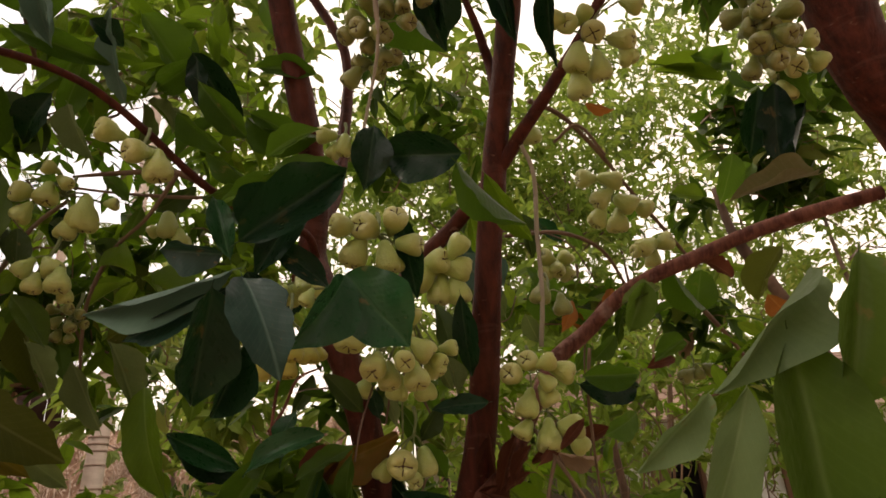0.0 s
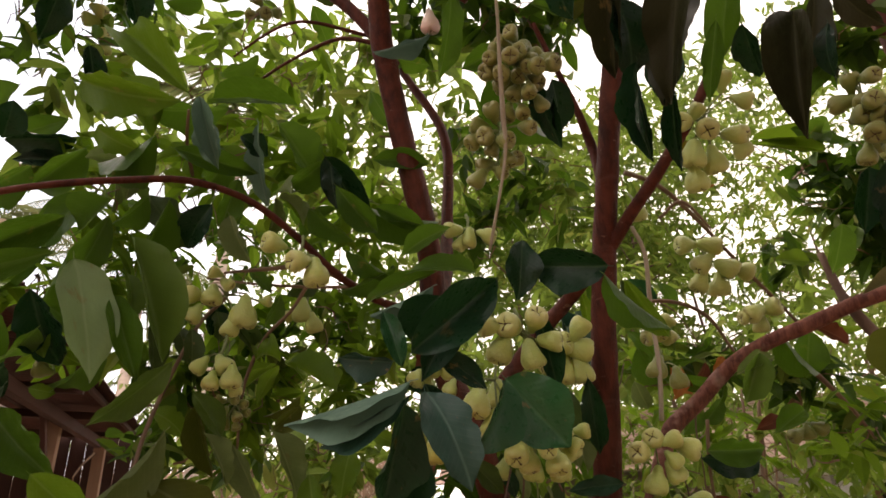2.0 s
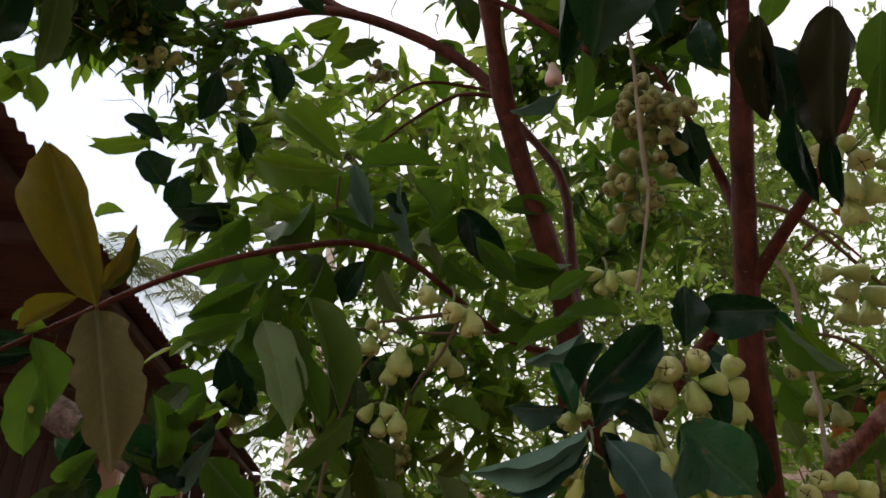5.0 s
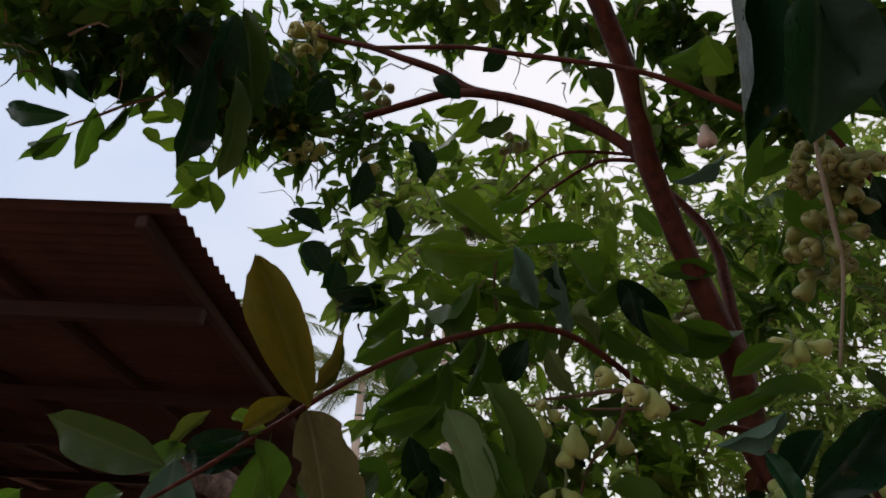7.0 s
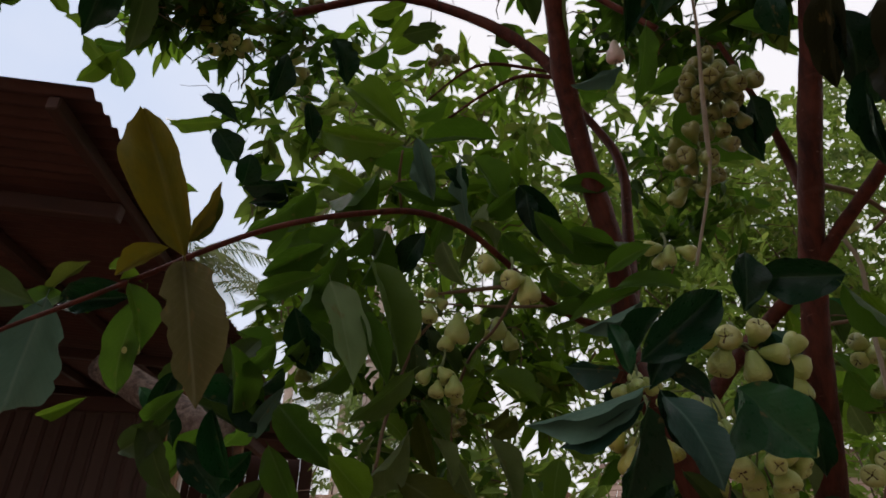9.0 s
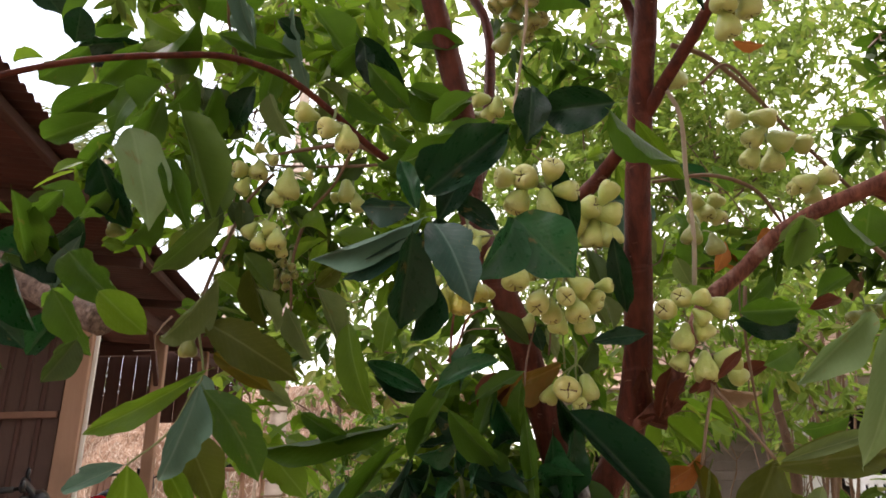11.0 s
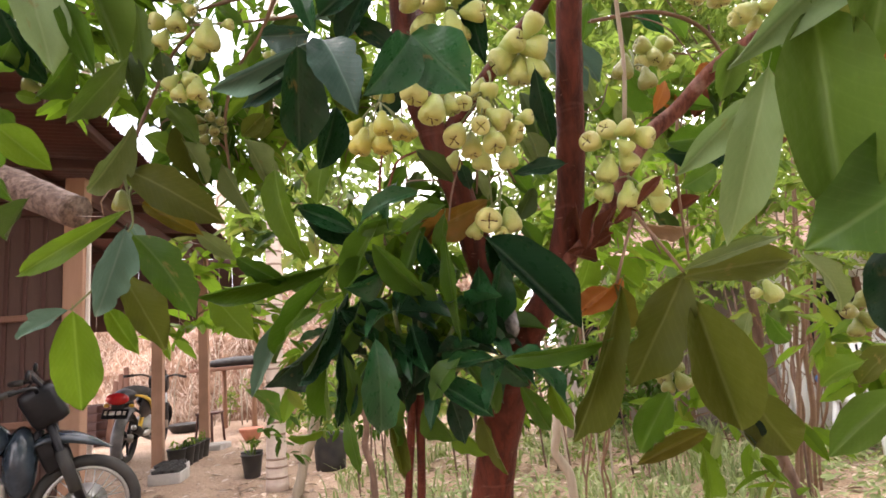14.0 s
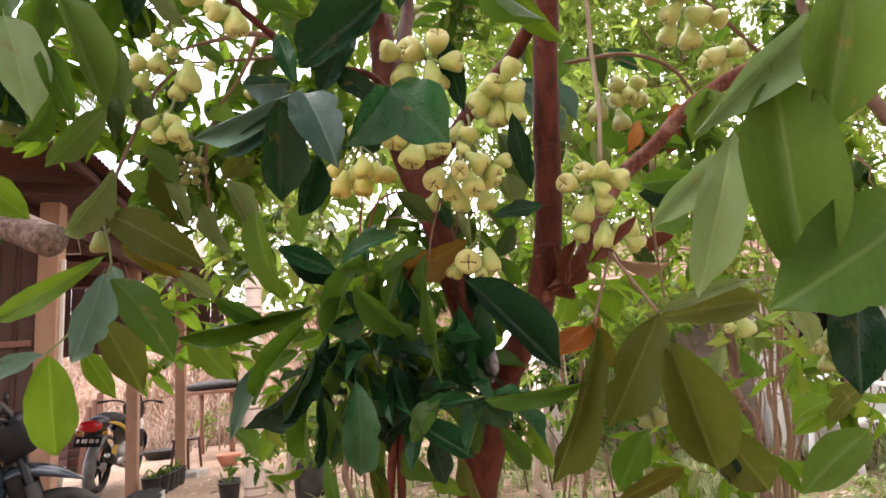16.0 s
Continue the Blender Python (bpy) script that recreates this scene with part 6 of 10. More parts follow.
# fruit bunches
cluster((-0.027, 0.885, 1.608), [((-0.07, 0.846, 1.611), (-0.877, -0.474, 0.077), 0.039), ((-0.037, 0.859, 1.612), (-0.381, -0.923, 0.052), 0.045), ((0.004, 0.862, 1.617), (0.378, -0.748, 0.545), 0.041), ((0.021, 0.869, 1.585), (0.958, -0.229, -0.172), 0.035), ((-0.053, 0.867, 1.584), (-0.395, -0.01, -0.919), 0.046), ((-0.01, 0.861, 1.567), (0.077, 0.188, -0.979), 0.039), ((-0.003, 0.883, 1.562), (0.243, 0.224, -0.944), 0.034)], tree, 'fruit_skin')
cluster((0.067, 1.141, 1.643), [((0.054, 1.107, 1.64), (0.88, -0.472, 0.046), 0.050), ((0.097, 1.1, 1.661), (0.62, -0.255, 0.742), 0.045), ((0.093, 1.119, 1.63), (0.958, 0.119, -0.263), 0.052), ((0.035, 1.117, 1.619), (-0.86, -0.21, -0.464), 0.055), ((0.065, 1.136, 1.6), (-0.173, 0.12, -0.978), 0.053), ((0.096, 1.131, 1.595), (0.161, 0.207, -0.965), 0.047)], tree, 'fruit_skin')
cluster((-0.077, 1.007, 1.557), [((-0.108, 0.954, 1.518), (-0.215, -0.152, -0.965), 0.051), ((-0.081, 0.968, 1.473), (-0.152, -0.218, -0.964), 0.050), ((-0.057, 1.003, 1.49), (0.262, 0.058, -0.963), 0.038), ((-0.074, 1.032, 1.539), (-0.104, 0.051, -0.993), 0.046), ((-0.156, 0.978, 1.548), (-0.47, -0.136, -0.872), 0.028)], tree, 'fruit_skin')
cluster((0.01, 1.046, 1.521), [((-0.028, 1, 1.489), (-0.308, -0.746, -0.591), 0.031), ((-0.002, 1.027, 1.49), (0.331, -0.14, -0.933), 0.029), ((-0.001, 0.975, 1.431), (0.19, -0.852, -0.488), 0.035), ((-0.048, 0.994, 1.431), (-0.178, -0.594, -0.785), 0.044), ((-0.03, 1.033, 1.42), (0.022, -0.101, -0.995), 0.040), ((0.016, 1.004, 1.409), (0.137, -0.257, -0.957), 0.045), ((0.042, 1.049, 1.428), (0.478, -0.01, -0.878), 0.037), ((0.026, 1.02, 1.456), (0.735, 0.122, -0.667), 0.044), ((0.05, 1.039, 1.437), (0.688, -0.249, -0.682), 0.034), ((0.07, 1.061, 1.462), (0.984, -0.175, -0.027), 0.031), ((0.008, 1.047, 1.513), (0.26, -0.304, 0.916), 0.039), ((0.024, 1.101, 1.404), (0.063, 0.19, -0.98), 0.042), ((-0.024, 1.089, 1.406), (-0.223, 0.115, -0.968), 0.040), ((-0.08, 1.085, 1.41), (-0.372, -0.028, -0.928), 0.034), ((-0.014, 1.077, 1.545), (-0.426, 0.052, -0.903), 0.038)], tree, 'fruit_skin')
cluster((-0.192, 0.985, 1.514), [((-0.174, 0.947, 1.457), (0.044, -0.047, -0.998), 0.039), ((-0.229, 0.978, 1.444), (-0.318, -0.101, -0.943), 0.043), ((-0.252, 1.007, 1.483), (-0.679, -0.043, -0.733), 0.037), ((-0.16, 0.993, 1.457), (0.199, 0.039, -0.979), 0.038), ((-0.152, 1.026, 1.461), (0.385, 0.255, -0.887), 0.033), ((-0.197, 0.997, 1.438), (-0.059, -0.033, -0.998), 0.041), ((-0.228, 1.025, 1.471), (-0.223, 0.115, -0.968), 0.038)], tree, 'fruit_skin_ripe')
cluster((0, 1.11, 1.324), [((-0.022, 1.081, 1.279), (0.164, -0.94, -0.299), 0.050), ((0.018, 1.111, 1.281), (0.133, 0.012, -0.991), 0.042), ((0, 1.09, 1.255), (0.169, -0.749, -0.641), 0.027), ((-0.052, 1.116, 1.271), (-0.454, -0.054, -0.889), 0.034)], tree, 'fruit_skin')
cluster((0.226, 1.204, 1.44), [((0.191, 1.166, 1.424), (-0.544, -0.835, 0.082), 0.043), ((0.226, 1.186, 1.448), (-0.378, -0.881, 0.284), 0.041), ((0.25, 1.173, 1.443), (0.976, 0.002, 0.217), 0.036), ((0.282, 1.194, 1.433), (0.91, -0.17, -0.377), 0.043), ((0.215, 1.187, 1.376), (-0.278, 0.047, -0.959), 0.046)], tree, 'fruit_skin')
cluster((0.252, 1.223, 1.36), [((0.254, 1.201, 1.389), (0.421, 0.008, -0.907), 0.043), ((0.25, 1.178, 1.411), (0.677, 0.196, -0.71), 0.034), ((0.247, 1.2, 1.318), (-0.11, -0.222, -0.969), 0.050), ((0.29, 1.213, 1.326), (0.997, -0.064, 0.032), 0.050), ((0.299, 1.212, 1.299), (0.677, 0.196, -0.71), 0.040), ((0.204, 1.202, 1.327), (-0.562, -0.103, -0.821), 0.037)], tree, 'fruit_skin')
cluster((-0.414, 0.868, 1.793), [((-0.448, 0.838, 1.807), (-0.675, -0.735, 0.055), 0.042), ((-0.398, 0.839, 1.768), (-0.621, -0.742, -0.253), 0.042), ((-0.376, 0.86, 1.754), (0.09, 0.14, -0.986), 0.047)], tree, 'fruit_skin')
cluster((-0.606, 0.976, 1.774), [((-0.653, 0.936, 1.766), (-0.589, -0.808, 0.015), 0.040), ((-0.622, 0.95, 1.768), (-0.035, -0.051, -0.998), 0.042), ((-0.609, 0.933, 1.808), (-0.621, -0.76, 0.194), 0.027), ((-0.595, 0.951, 1.79), (0.698, 0.17, -0.695), 0.027), ((-0.562, 0.969, 1.737), (-0.173, 0.12, -0.978), 0.055), ((-0.583, 0.965, 1.702), (-0.225, -0.002, -0.974), 0.038), ((-0.649, 0.94, 1.731), (-0.519, -0.118, -0.847), 0.035), ((-0.526, 0.989, 1.758), (0.981, 0.179, -0.074), 0.025)], tree, 'fruit_skin')
cluster((-0.586, 0.937, 1.634), [((-0.552, 0.922, 1.59), (0.036, -0.067, -0.997), 0.040), ((-0.587, 0.914, 1.585), (-0.133, -0.111, -0.985), 0.033), ((-0.577, 0.932, 1.618), (0.536, -0.026, -0.844), 0.038), ((-0.56, 0.953, 1.58), (0.154, 0.21, -0.966), 0.027), ((-0.617, 0.931, 1.623), (-0.558, -0.233, -0.796), 0.031)], tree, 'fruit_skin')
cluster((-0.594, 1.035, 1.561), [((-0.614, 1.009, 1.568), (-0.809, -0.556, 0.191), 0.021), ((-0.583, 1, 1.565), (0.991, -0.036, -0.132), 0.021), ((-0.572, 1.017, 1.561), (0.808, -0.002, -0.59), 0.020), ((-0.605, 1.01, 1.547), (-0.388, -0.483, -0.785), 0.021), ((-0.578, 1.006, 1.537), (0.439, -0.148, -0.886), 0.021), ((-0.601, 1.012, 1.523), (-0.204, -0.195, -0.959), 0.021), ((-0.581, 1.016, 1.519), (0.255, 0.028, -0.966), 0.019), ((-0.573, 1.03, 1.545), (0.979, -0.142, -0.146), 0.018)], tree, 'fruit_skin_shaded_green')
cluster((-0.744, 0.95, 1.403), [((-0.738, 0.928, 1.388), (-0.029, 0.117, -0.993), 0.037)], tree, 'fruit_skin_shaded_green')
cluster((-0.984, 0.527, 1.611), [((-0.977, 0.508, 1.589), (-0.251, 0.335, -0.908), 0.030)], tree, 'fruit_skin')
cluster((-0.84, 0.826, 1.617), [((-0.833, 0.804, 1.601), (-0.809, -0.556, 0.191), 0.030)], tree, 'fruit_skin_shaded_green')
cluster((0.376, 1.622, 1.802), [((0.361, 1.589, 1.803), (-0.794, -0.48, 0.373), 0.046), ((0.403, 1.608, 1.806), (0.633, -0.471, 0.614), 0.046), ((0.356, 1.596, 1.768), (-0.828, -0.343, -0.443), 0.046), ((0.406, 1.616, 1.773), (0.428, -0.043, -0.903), 0.050), ((0.381, 1.591, 1.783), (0.014, -0.353, -0.935), 0.046)], tree, 'fruit_skin')
cluster((0.531, 1.503, 1.942), [((0.471, 1.457, 1.979), (-0.987, -0.163, 0.01), 0.054), ((0.523, 1.451, 1.97), (0.956, -0.036, -0.291), 0.053), ((0.509, 1.467, 1.928), (-0.789, 0.036, -0.613), 0.056), ((0.567, 1.485, 1.912), (0.815, 0.093, -0.573), 0.059), ((0.617, 1.503, 1.902), (0.908, 0.125, -0.399), 0.054), ((0.549, 1.512, 1.875), (-0.07, 0.241, -0.968), 0.060), ((0.492, 1.488, 1.88), (-0.547, 0.149, -0.824), 0.053)], tree, 'fruit_skin')
cluster((0.582, 1.433, 1.767), [((0.572, 1.396, 1.751), (-0.876, -0.032, -0.482), 0.048), ((0.619, 1.418, 1.765), (0.803, -0.581, 0.133), 0.049), ((0.548, 1.403, 1.741), (-0.967, -0.252, -0.035), 0.037), ((0.591, 1.429, 1.729), (-0.07, 0.241, -0.968), 0.043)], tree, 'fruit_skin')
cluster((0.366, 0.882, 1.956), [((0.321, 0.85, 1.963), (-0.357, -0.904, -0.234), 0.038), ((0.365, 0.856, 1.955), (-0.306, -0.519, -0.798), 0.042), ((0.407, 0.861, 1.934), (0.799, -0.423, -0.427), 0.039), ((0.418, 0.872, 1.915), (0.429, 0.22, -0.876), 0.036), ((0.328, 0.861, 1.904), (-0.246, 0.318, -0.916), 0.046)], tree, 'fruit_skin')
cluster((0.364, 0.878, 1.983), [((0.37, 0.882, 1.901), (0.098, 0.344, -0.934), 0.046), ((0.33, 0.885, 1.87), (0.1, 0.296, -0.95), 0.044), ((0.409, 0.845, 2.04), (0.084, -0.518, 0.852), 0.036), ((0.435, 0.853, 2.003), (0.88, -0.064, -0.471), 0.034), ((0.304, 0.841, 1.968), (-0.987, -0.163, 0.01), 0.036), ((0.348, 0.857, 1.985), (0.564, -0.509, 0.65), 0.032)], tree, 'fruit_skin')
cluster((0.29, 1.203, 1.983), [((0.291, 1.182, 1.961), (0.098, 0.344, -0.934), 0.048)], tree, 'fruit_skin')
cluster((-0.105, 1.026, 1.882), [((-0.13, 0.992, 1.871), (-0.967, -0.252, -0.035), 0.035), ((-0.1, 1.005, 1.859), (-0.238, 0.222, -0.946), 0.035), ((-0.066, 1.01, 1.862), (0.899, 0.031, -0.437), 0.035), ((-0.118, 1.011, 1.851), (-0.547, 0.149, -0.824), 0.030)], tree, 'fruit_skin')
cluster((-0.15, 0.931, 2.403), [((-0.14, 0.913, 2.379), (-0.053, 0.451, -0.891), 0.045)], tree, 'fruit_skin_pale')
cluster((-1.312, 1.255, 2.969), [((-1.293, 1.18, 3.007), (-0.66, -0.72, -0.216), 0.055), ((-1.291, 1.213, 2.972), (0.82, 0.357, -0.447), 0.050), ((-1.313, 1.231, 2.943), (-0.763, -0.575, -0.296), 0.050), ((-1.3, 1.263, 2.907), (0.958, 0.223, -0.178), 0.055), ((-1.305, 1.294, 2.881), (-0.033, 0.409, -0.912), 0.051)], tree, 'fruit_skin')
cluster((0.533, 1.567, 1.131), [((0.554, 1.55, 1.118), (0.394, 0.158, -0.905), 0.046), ((0.525, 1.54, 1.113), (-0.893, -0.448, 0.049), 0.027)], tree, 'fruit_skin')
cluster((0.292, 1.434, 0.956), [((0.307, 1.414, 0.964), (-0.747, -0.568, 0.345), 0.038), ((0.287, 1.422, 0.944), (-0.653, -0.612, -0.446), 0.036), ((0.313, 1.402, 0.933), (0.413, 0.059, -0.909), 0.038), ((0.286, 1.408, 0.922), (-0.236, -0.098, -0.967), 0.033)], tree, 'fruit_skin_shaded_green')
cluster((0.666, 1.415, 1.058), [((0.655, 1.382, 1.048), (-0.75, -0.641, 0.165), 0.033), ((0.677, 1.381, 1.069), (0.85, -0.084, 0.52), 0.037), ((0.687, 1.4, 1.033), (0.808, -0.002, -0.59), 0.035), ((0.668, 1.407, 1.018), (-0.204, -0.195, -0.959), 0.033)], tree, 'fruit_skin_shaded_green')
cluster((0.811, 1.887, 1.531), [((0.845, 1.863, 1.515), (0.815, 0.093, -0.573), 0.045), ((0.78, 1.862, 1.504), (-0.876, -0.032, -0.482), 0.045), ((0.809, 1.863, 1.508), (0.103, 0.146, -0.984), 0.041)], tree, 'fruit_skin_shaded_green')
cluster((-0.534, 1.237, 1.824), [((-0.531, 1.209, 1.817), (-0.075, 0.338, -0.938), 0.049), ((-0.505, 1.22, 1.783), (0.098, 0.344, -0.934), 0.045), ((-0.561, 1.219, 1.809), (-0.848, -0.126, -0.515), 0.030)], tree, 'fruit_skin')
cluster((0.296, 1.281, 1.618), [((0.276, 1.246, 1.608), (-0.238, 0.222, -0.946), 0.045), ((0.32, 1.274, 1.586), (0.101, 0.247, -0.964), 0.043)], tree, 'fruit_skin_shaded_green')
# upper bunches: their shade is put into the darker skin
bunch((0.035, 0.839, 2.124), (0.07, 0.056, 0.094), 26, 0.035, tree, 'fruit_skin_shaded_green', 1)
bunch((-0.012, 0.871, 2.002), (0.056, 0.047, 0.047), 9, 0.034, tree, 'fruit_skin_shaded_green', 2)
bunch((-0.026, 0.912, 1.956), (0.042, 0.028, 0.033), 4, 0.034, tree, 'fruit_skin_shaded_green', 11)
bunch((0.665, 0.877, 1.956), (0.056, 0.047, 0.103), 16, 0.039, tree, 'fruit_skin_shaded_green', 3)
bunch((-1.386, 0.831, 3.305), (0.111, 0.077, 0.116), 18, 0.056, tree, 'fruit_skin_ripe', 4)
bunch((-1.527, 0.919, 3.051), (0.087, 0.058, 0.067), 11, 0.048, tree, 'fruit_skin_ripe', 5)
bunch((-1.466, 1.007, 2.953), (0.067, 0.048, 0.058), 7, 0.048, tree, 'fruit_skin', 6)
bunch((-1.148, 1.034, 3.16), (0.048, 0.038, 0.058), 5, 0.043, tree, 'fruit_skin_shaded_green', 7)
bunch((-0.714, 1.205, 2.826), (0.057, 0.048, 0.038), 5, 0.038, tree, 'fruit_skin_shaded_green', 8)
bunch((-0.207, 1.111, 1.612), (0.047, 0.038, 0.028), 5, 0.038, tree, 'fruit_skin', 10)
bunch((-0.349, 2.007, 2.424), (0.087, 0.058, 0.058), 8, 0.043, tree, 'fruit_skin_shaded_green', 13)
bunch((0.748, 0.967, 1.959), (0.056, 0.047, 0.085), 9, 0.039, tree, 'fruit_skin', 15)

# crown behind: leaves past counting
spots = []
spots += [((-1.89, 0.369, 3.255), 0.22, 60, 0.12), ((-2.131, 0.294, 3.214), 0.13, 30, 0.12), ((-1.512, 0.415, 3.044), 0.16, 70, 0.12)]
spots += [((-1.523, 0.648, 3.086), 0.18, 80, 0.12), ((-1.391, 0.862, 3.457), 0.2, 80, 0.12), ((-1.566, 0.874, 3.108), 0.17, 70, 0.12)]
spots += [((-1.416, 1.082, 3.304), 0.21, 80, 0.12), ((-1.362, 1.114, 3.071), 0.18, 70, 0.12), ((-1.54, 1.147, 2.901), 0.16, 30, 0.12)]
spots += [((-1.243, 1.263, 3.141), 0.16, 50, 0.12), ((-1.341, 1.197, 2.777), 0.15, 25, 0.12), ((-1.902, 0.152, 2.985), 0.13, 50, 0.12)]
spots += [((-1.749, 0.244, 2.949), 0.15, 70, 0.12), ((-1.641, 0.388, 3.001), 0.16, 70, 0.12), ((-1.441, 0.482, 2.995), 0.18, 90, 0.12)]
spots += [((-1.436, 0.701, 3.067), 0.18, 80, 0.12), ((-1.606, 0.785, 3.014), 0.16, 60, 0.12), ((-1.468, 0.925, 3.089), 0.17, 60, 0.12)]
spots += [((-1.723, 0.147, 2.917), 0.14, 60, 0.12), ((-1.432, 0.353, 2.996), 0.19, 90, 0.12), ((-1.037, 0.894, 3.456), 0.17, 50, 0.12)]
spots += [((-0.888, 0.992, 3.416), 0.17, 50, 0.12), ((-0.61, 0.974, 3.247), 0.18, 60, 0.12), ((-0.42, 1.131, 3.163), 0.12, 40, 0.12)]
spots += [((-0.17, 1.056, 3.067), 0.16, 60, 0.12), ((-0.082, 1.157, 2.797), 0.12, 40, 0.12), ((0.233, 1.009, 2.684), 0.13, 60, 0.12)]
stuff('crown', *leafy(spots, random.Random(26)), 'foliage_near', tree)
stuff('twig_tangle', *twiggy(spots, random.Random(66)), 'twig_bark', tree)
spots = []
spots += [((-1.709, 0.86, 3.005), 0.15, 24, 0.12), ((-0.997, 1.1, 3.585), 0.15, 24, 0.12), ((-0.708, 1.122, 3.359), 0.13, 24, 0.12)]
spots += [((-0.507, 1.038, 3.23), 0.14, 30, 0.12), ((-1.013, 1.34, 3.198), 0.12, 14, 0.12), ((-0.708, 1.286, 2.913), 0.12, 21, 0.12)]
spots += [((-0.589, 1.374, 2.687), 0.12, 12, 0.12), ((-0.883, 1.305, 2.757), 0.16, 18, 0.12), ((-1.046, 1.213, 2.578), 0.18, 21, 0.12)]
spots += [((-0.787, 1.292, 2.467), 0.17, 21, 0.12), ((-1.148, 1.162, 2.396), 0.15, 18, 0.12), ((-0.847, 1.174, 2.232), 0.15, 24, 0.12)]
spots += [((-0.643, 1.262, 2.257), 0.15, 21, 0.12), ((-0.976, 1.093, 2.082), 0.13, 18, 0.12), ((-1.037, 1.08, 1.891), 0.1, 15, 0.12)]
spots += [((-0.935, 1.219, 1.948), 0.13, 18, 0.12), ((-0.705, 1.269, 2.038), 0.09, 12, 0.12), ((-0.475, 1.308, 2.311), 0.15, 21, 0.12)]
spots += [((-0.456, 1.451, 2.142), 0.13, 36, 0.12), ((-0.609, 1.393, 1.943), 0.11, 15, 0.12), ((-0.763, 1.372, 1.865), 0.09, 24, 0.12)]
spots += [((-0.442, 1.524, 1.887), 0.13, 36, 0.12)]
stuff('crown', *leafy(spots, random.Random(21)), 'foliage_mid', tree)
stuff('twig_tangle', *twiggy(spots, random.Random(61)), 'twig_bark', tree)
spots = []
spots += [((-0.174, 1.279, 2.753), 0.12, 50, 0.12), ((-0.002, 1.011, 2.69), 0.12, 60, 0.12), ((0.116, 1.26, 2.632), 0.14, 70, 0.12)]
spots += [((-0.039, 1.747, 2.605), 0.16, 50, 0.12), ((0.128, 1.948, 2.476), 0.16, 50, 0.12), ((-0.113, 1.151, 2.973), 0.1, 40, 0.12)]
spots += [((-0.262, 1.175, 3.217), 0.1, 30, 0.12), ((0.084, 0.856, 2.615), 0.08, 40, 0.12), ((0.233, 1.086, 2.584), 0.11, 60, 0.12)]
spots += [((-0.087, 1.717, 2.245), 0.1, 40, 0.12)]
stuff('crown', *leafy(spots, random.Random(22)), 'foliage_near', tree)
stuff('twig_tangle', *twiggy(spots, random.Random(62)), 'twig_bark', tree)
spots = []
spots += [((-0.984, 1.144, 2.108), 0.13, 9, 0.12), ((-0.771, 1.166, 2.083), 0.11, 9, 0.12), ((-1.053, 1.11, 1.953), 0.08, 6, 0.12)]
spots += [((-0.926, 1.223, 1.95), 0.08, 12, 0.12), ((-0.766, 1.23, 2.385), 0.13, 15, 0.12), ((-0.643, 1.334, 2.409), 0.12, 15, 0.12)]
spots += [((-0.577, 1.437, 2.204), 0.13, 15, 0.12), ((-0.917, 1.357, 1.894), 0.09, 18, 0.12), ((-0.672, 1.44, 1.741), 0.1, 24, 0.12)]
spots += [((-0.452, 1.379, 1.677), 0.08, 24, 0.12)]
spots += [((-0.392, 1.424, 1.808), 0.09, 24, 0.12)]
stuff('crown', *leafy(spots, random.Random(27)), 'foliage_mid', tree)
stuff('twig_tangle', *twiggy(spots, random.Random(67)), 'twig_bark', tree)
spots = []
spots += [((1.091, 1.621, 2.148), 0.15, 80, 0.12), ((1.14, 1.698, 1.987), 0.12, 60, 0.12), ((1.015, 1.669, 2.273), 0.12, 50, 0.12)]
spots += [((1.148, 1.476, 2.243), 0.11, 50, 0.12), ((1.03, 1.634, 2.083), 0.1, 50, 0.12), ((0.738, 1.019, 2.232), 0.08, 40, 0.12)]
spots += [((0.994, 1.163, 2.422), 0.11, 50, 0.12), ((0.787, 1.778, 1.676), 0.1, 40, 0.12), ((0.965, 1.847, 1.57), 0.12, 40, 0.12)]
spots += [((0.899, 1.924, 2.113), 0.1, 24, 0.12), ((0.563, 1.84, 1.75), 0.1, 36, 0.12)]
stuff('crown', *leafy(spots, random.Random(28)), 'foliage_near', tree)
stuff('twig_tangle', *twiggy(spots, random.Random(68)), 'twig_bark', tree)
spots = []
spots += [((-1.034, 1.105, 1.76), 0.08, 18, 0.11), ((-0.971, 0.915, 1.814), 0.08, 12, 0.11), ((-0.861, 1.159, 1.703), 0.08, 12, 0.11)]
spots += [((-0.716, 1.319, 1.574), 0.09, 24, 0.11), ((-0.873, 1.323, 1.346), 0.09, 24, 0.11)]
spots += [((-0.755, 1.381, 1.215), 0.09, 24, 0.11), ((-0.992, 1.429, 1.161), 0.09, 18, 0.11)]
spots += [((-0.581, 1.358, 1.053), 0.08, 12, 0.11), ((-0.365, 1.298, 1.144), 0.1, 42, 0.11)]
spots += [((-0.243, 1.342, 1.08), 0.1, 42, 0.11), ((-0.133, 1.362, 1.124), 0.09, 36, 0.11), ((-0.271, 1.301, 1.256), 0.08, 24, 0.11)]
spots += [((-0.104, 1.514, 0.869), 0.08, 12, 0.11), ((0.223, 1.828, 1.243), 0.1, 24, 0.11), ((0.173, 1.838, 1.112), 0.08, 14, 0.11)]
spots += [((0.438, 1.988, 1.303), 0.1, 18, 0.11), ((0.347, 1.779, 1.764), 0.1, 24, 0.11), ((0.026, 1.635, 1.482), 0.07, 14, 0.11)]
spots += [((0.543, 1.759, 0.981), 0.08, 14, 0.11), ((0.326, 1.53, 0.844), 0.07, 14, 0.11), ((0.505, 1.582, 0.815), 0.08, 18, 0.11)]
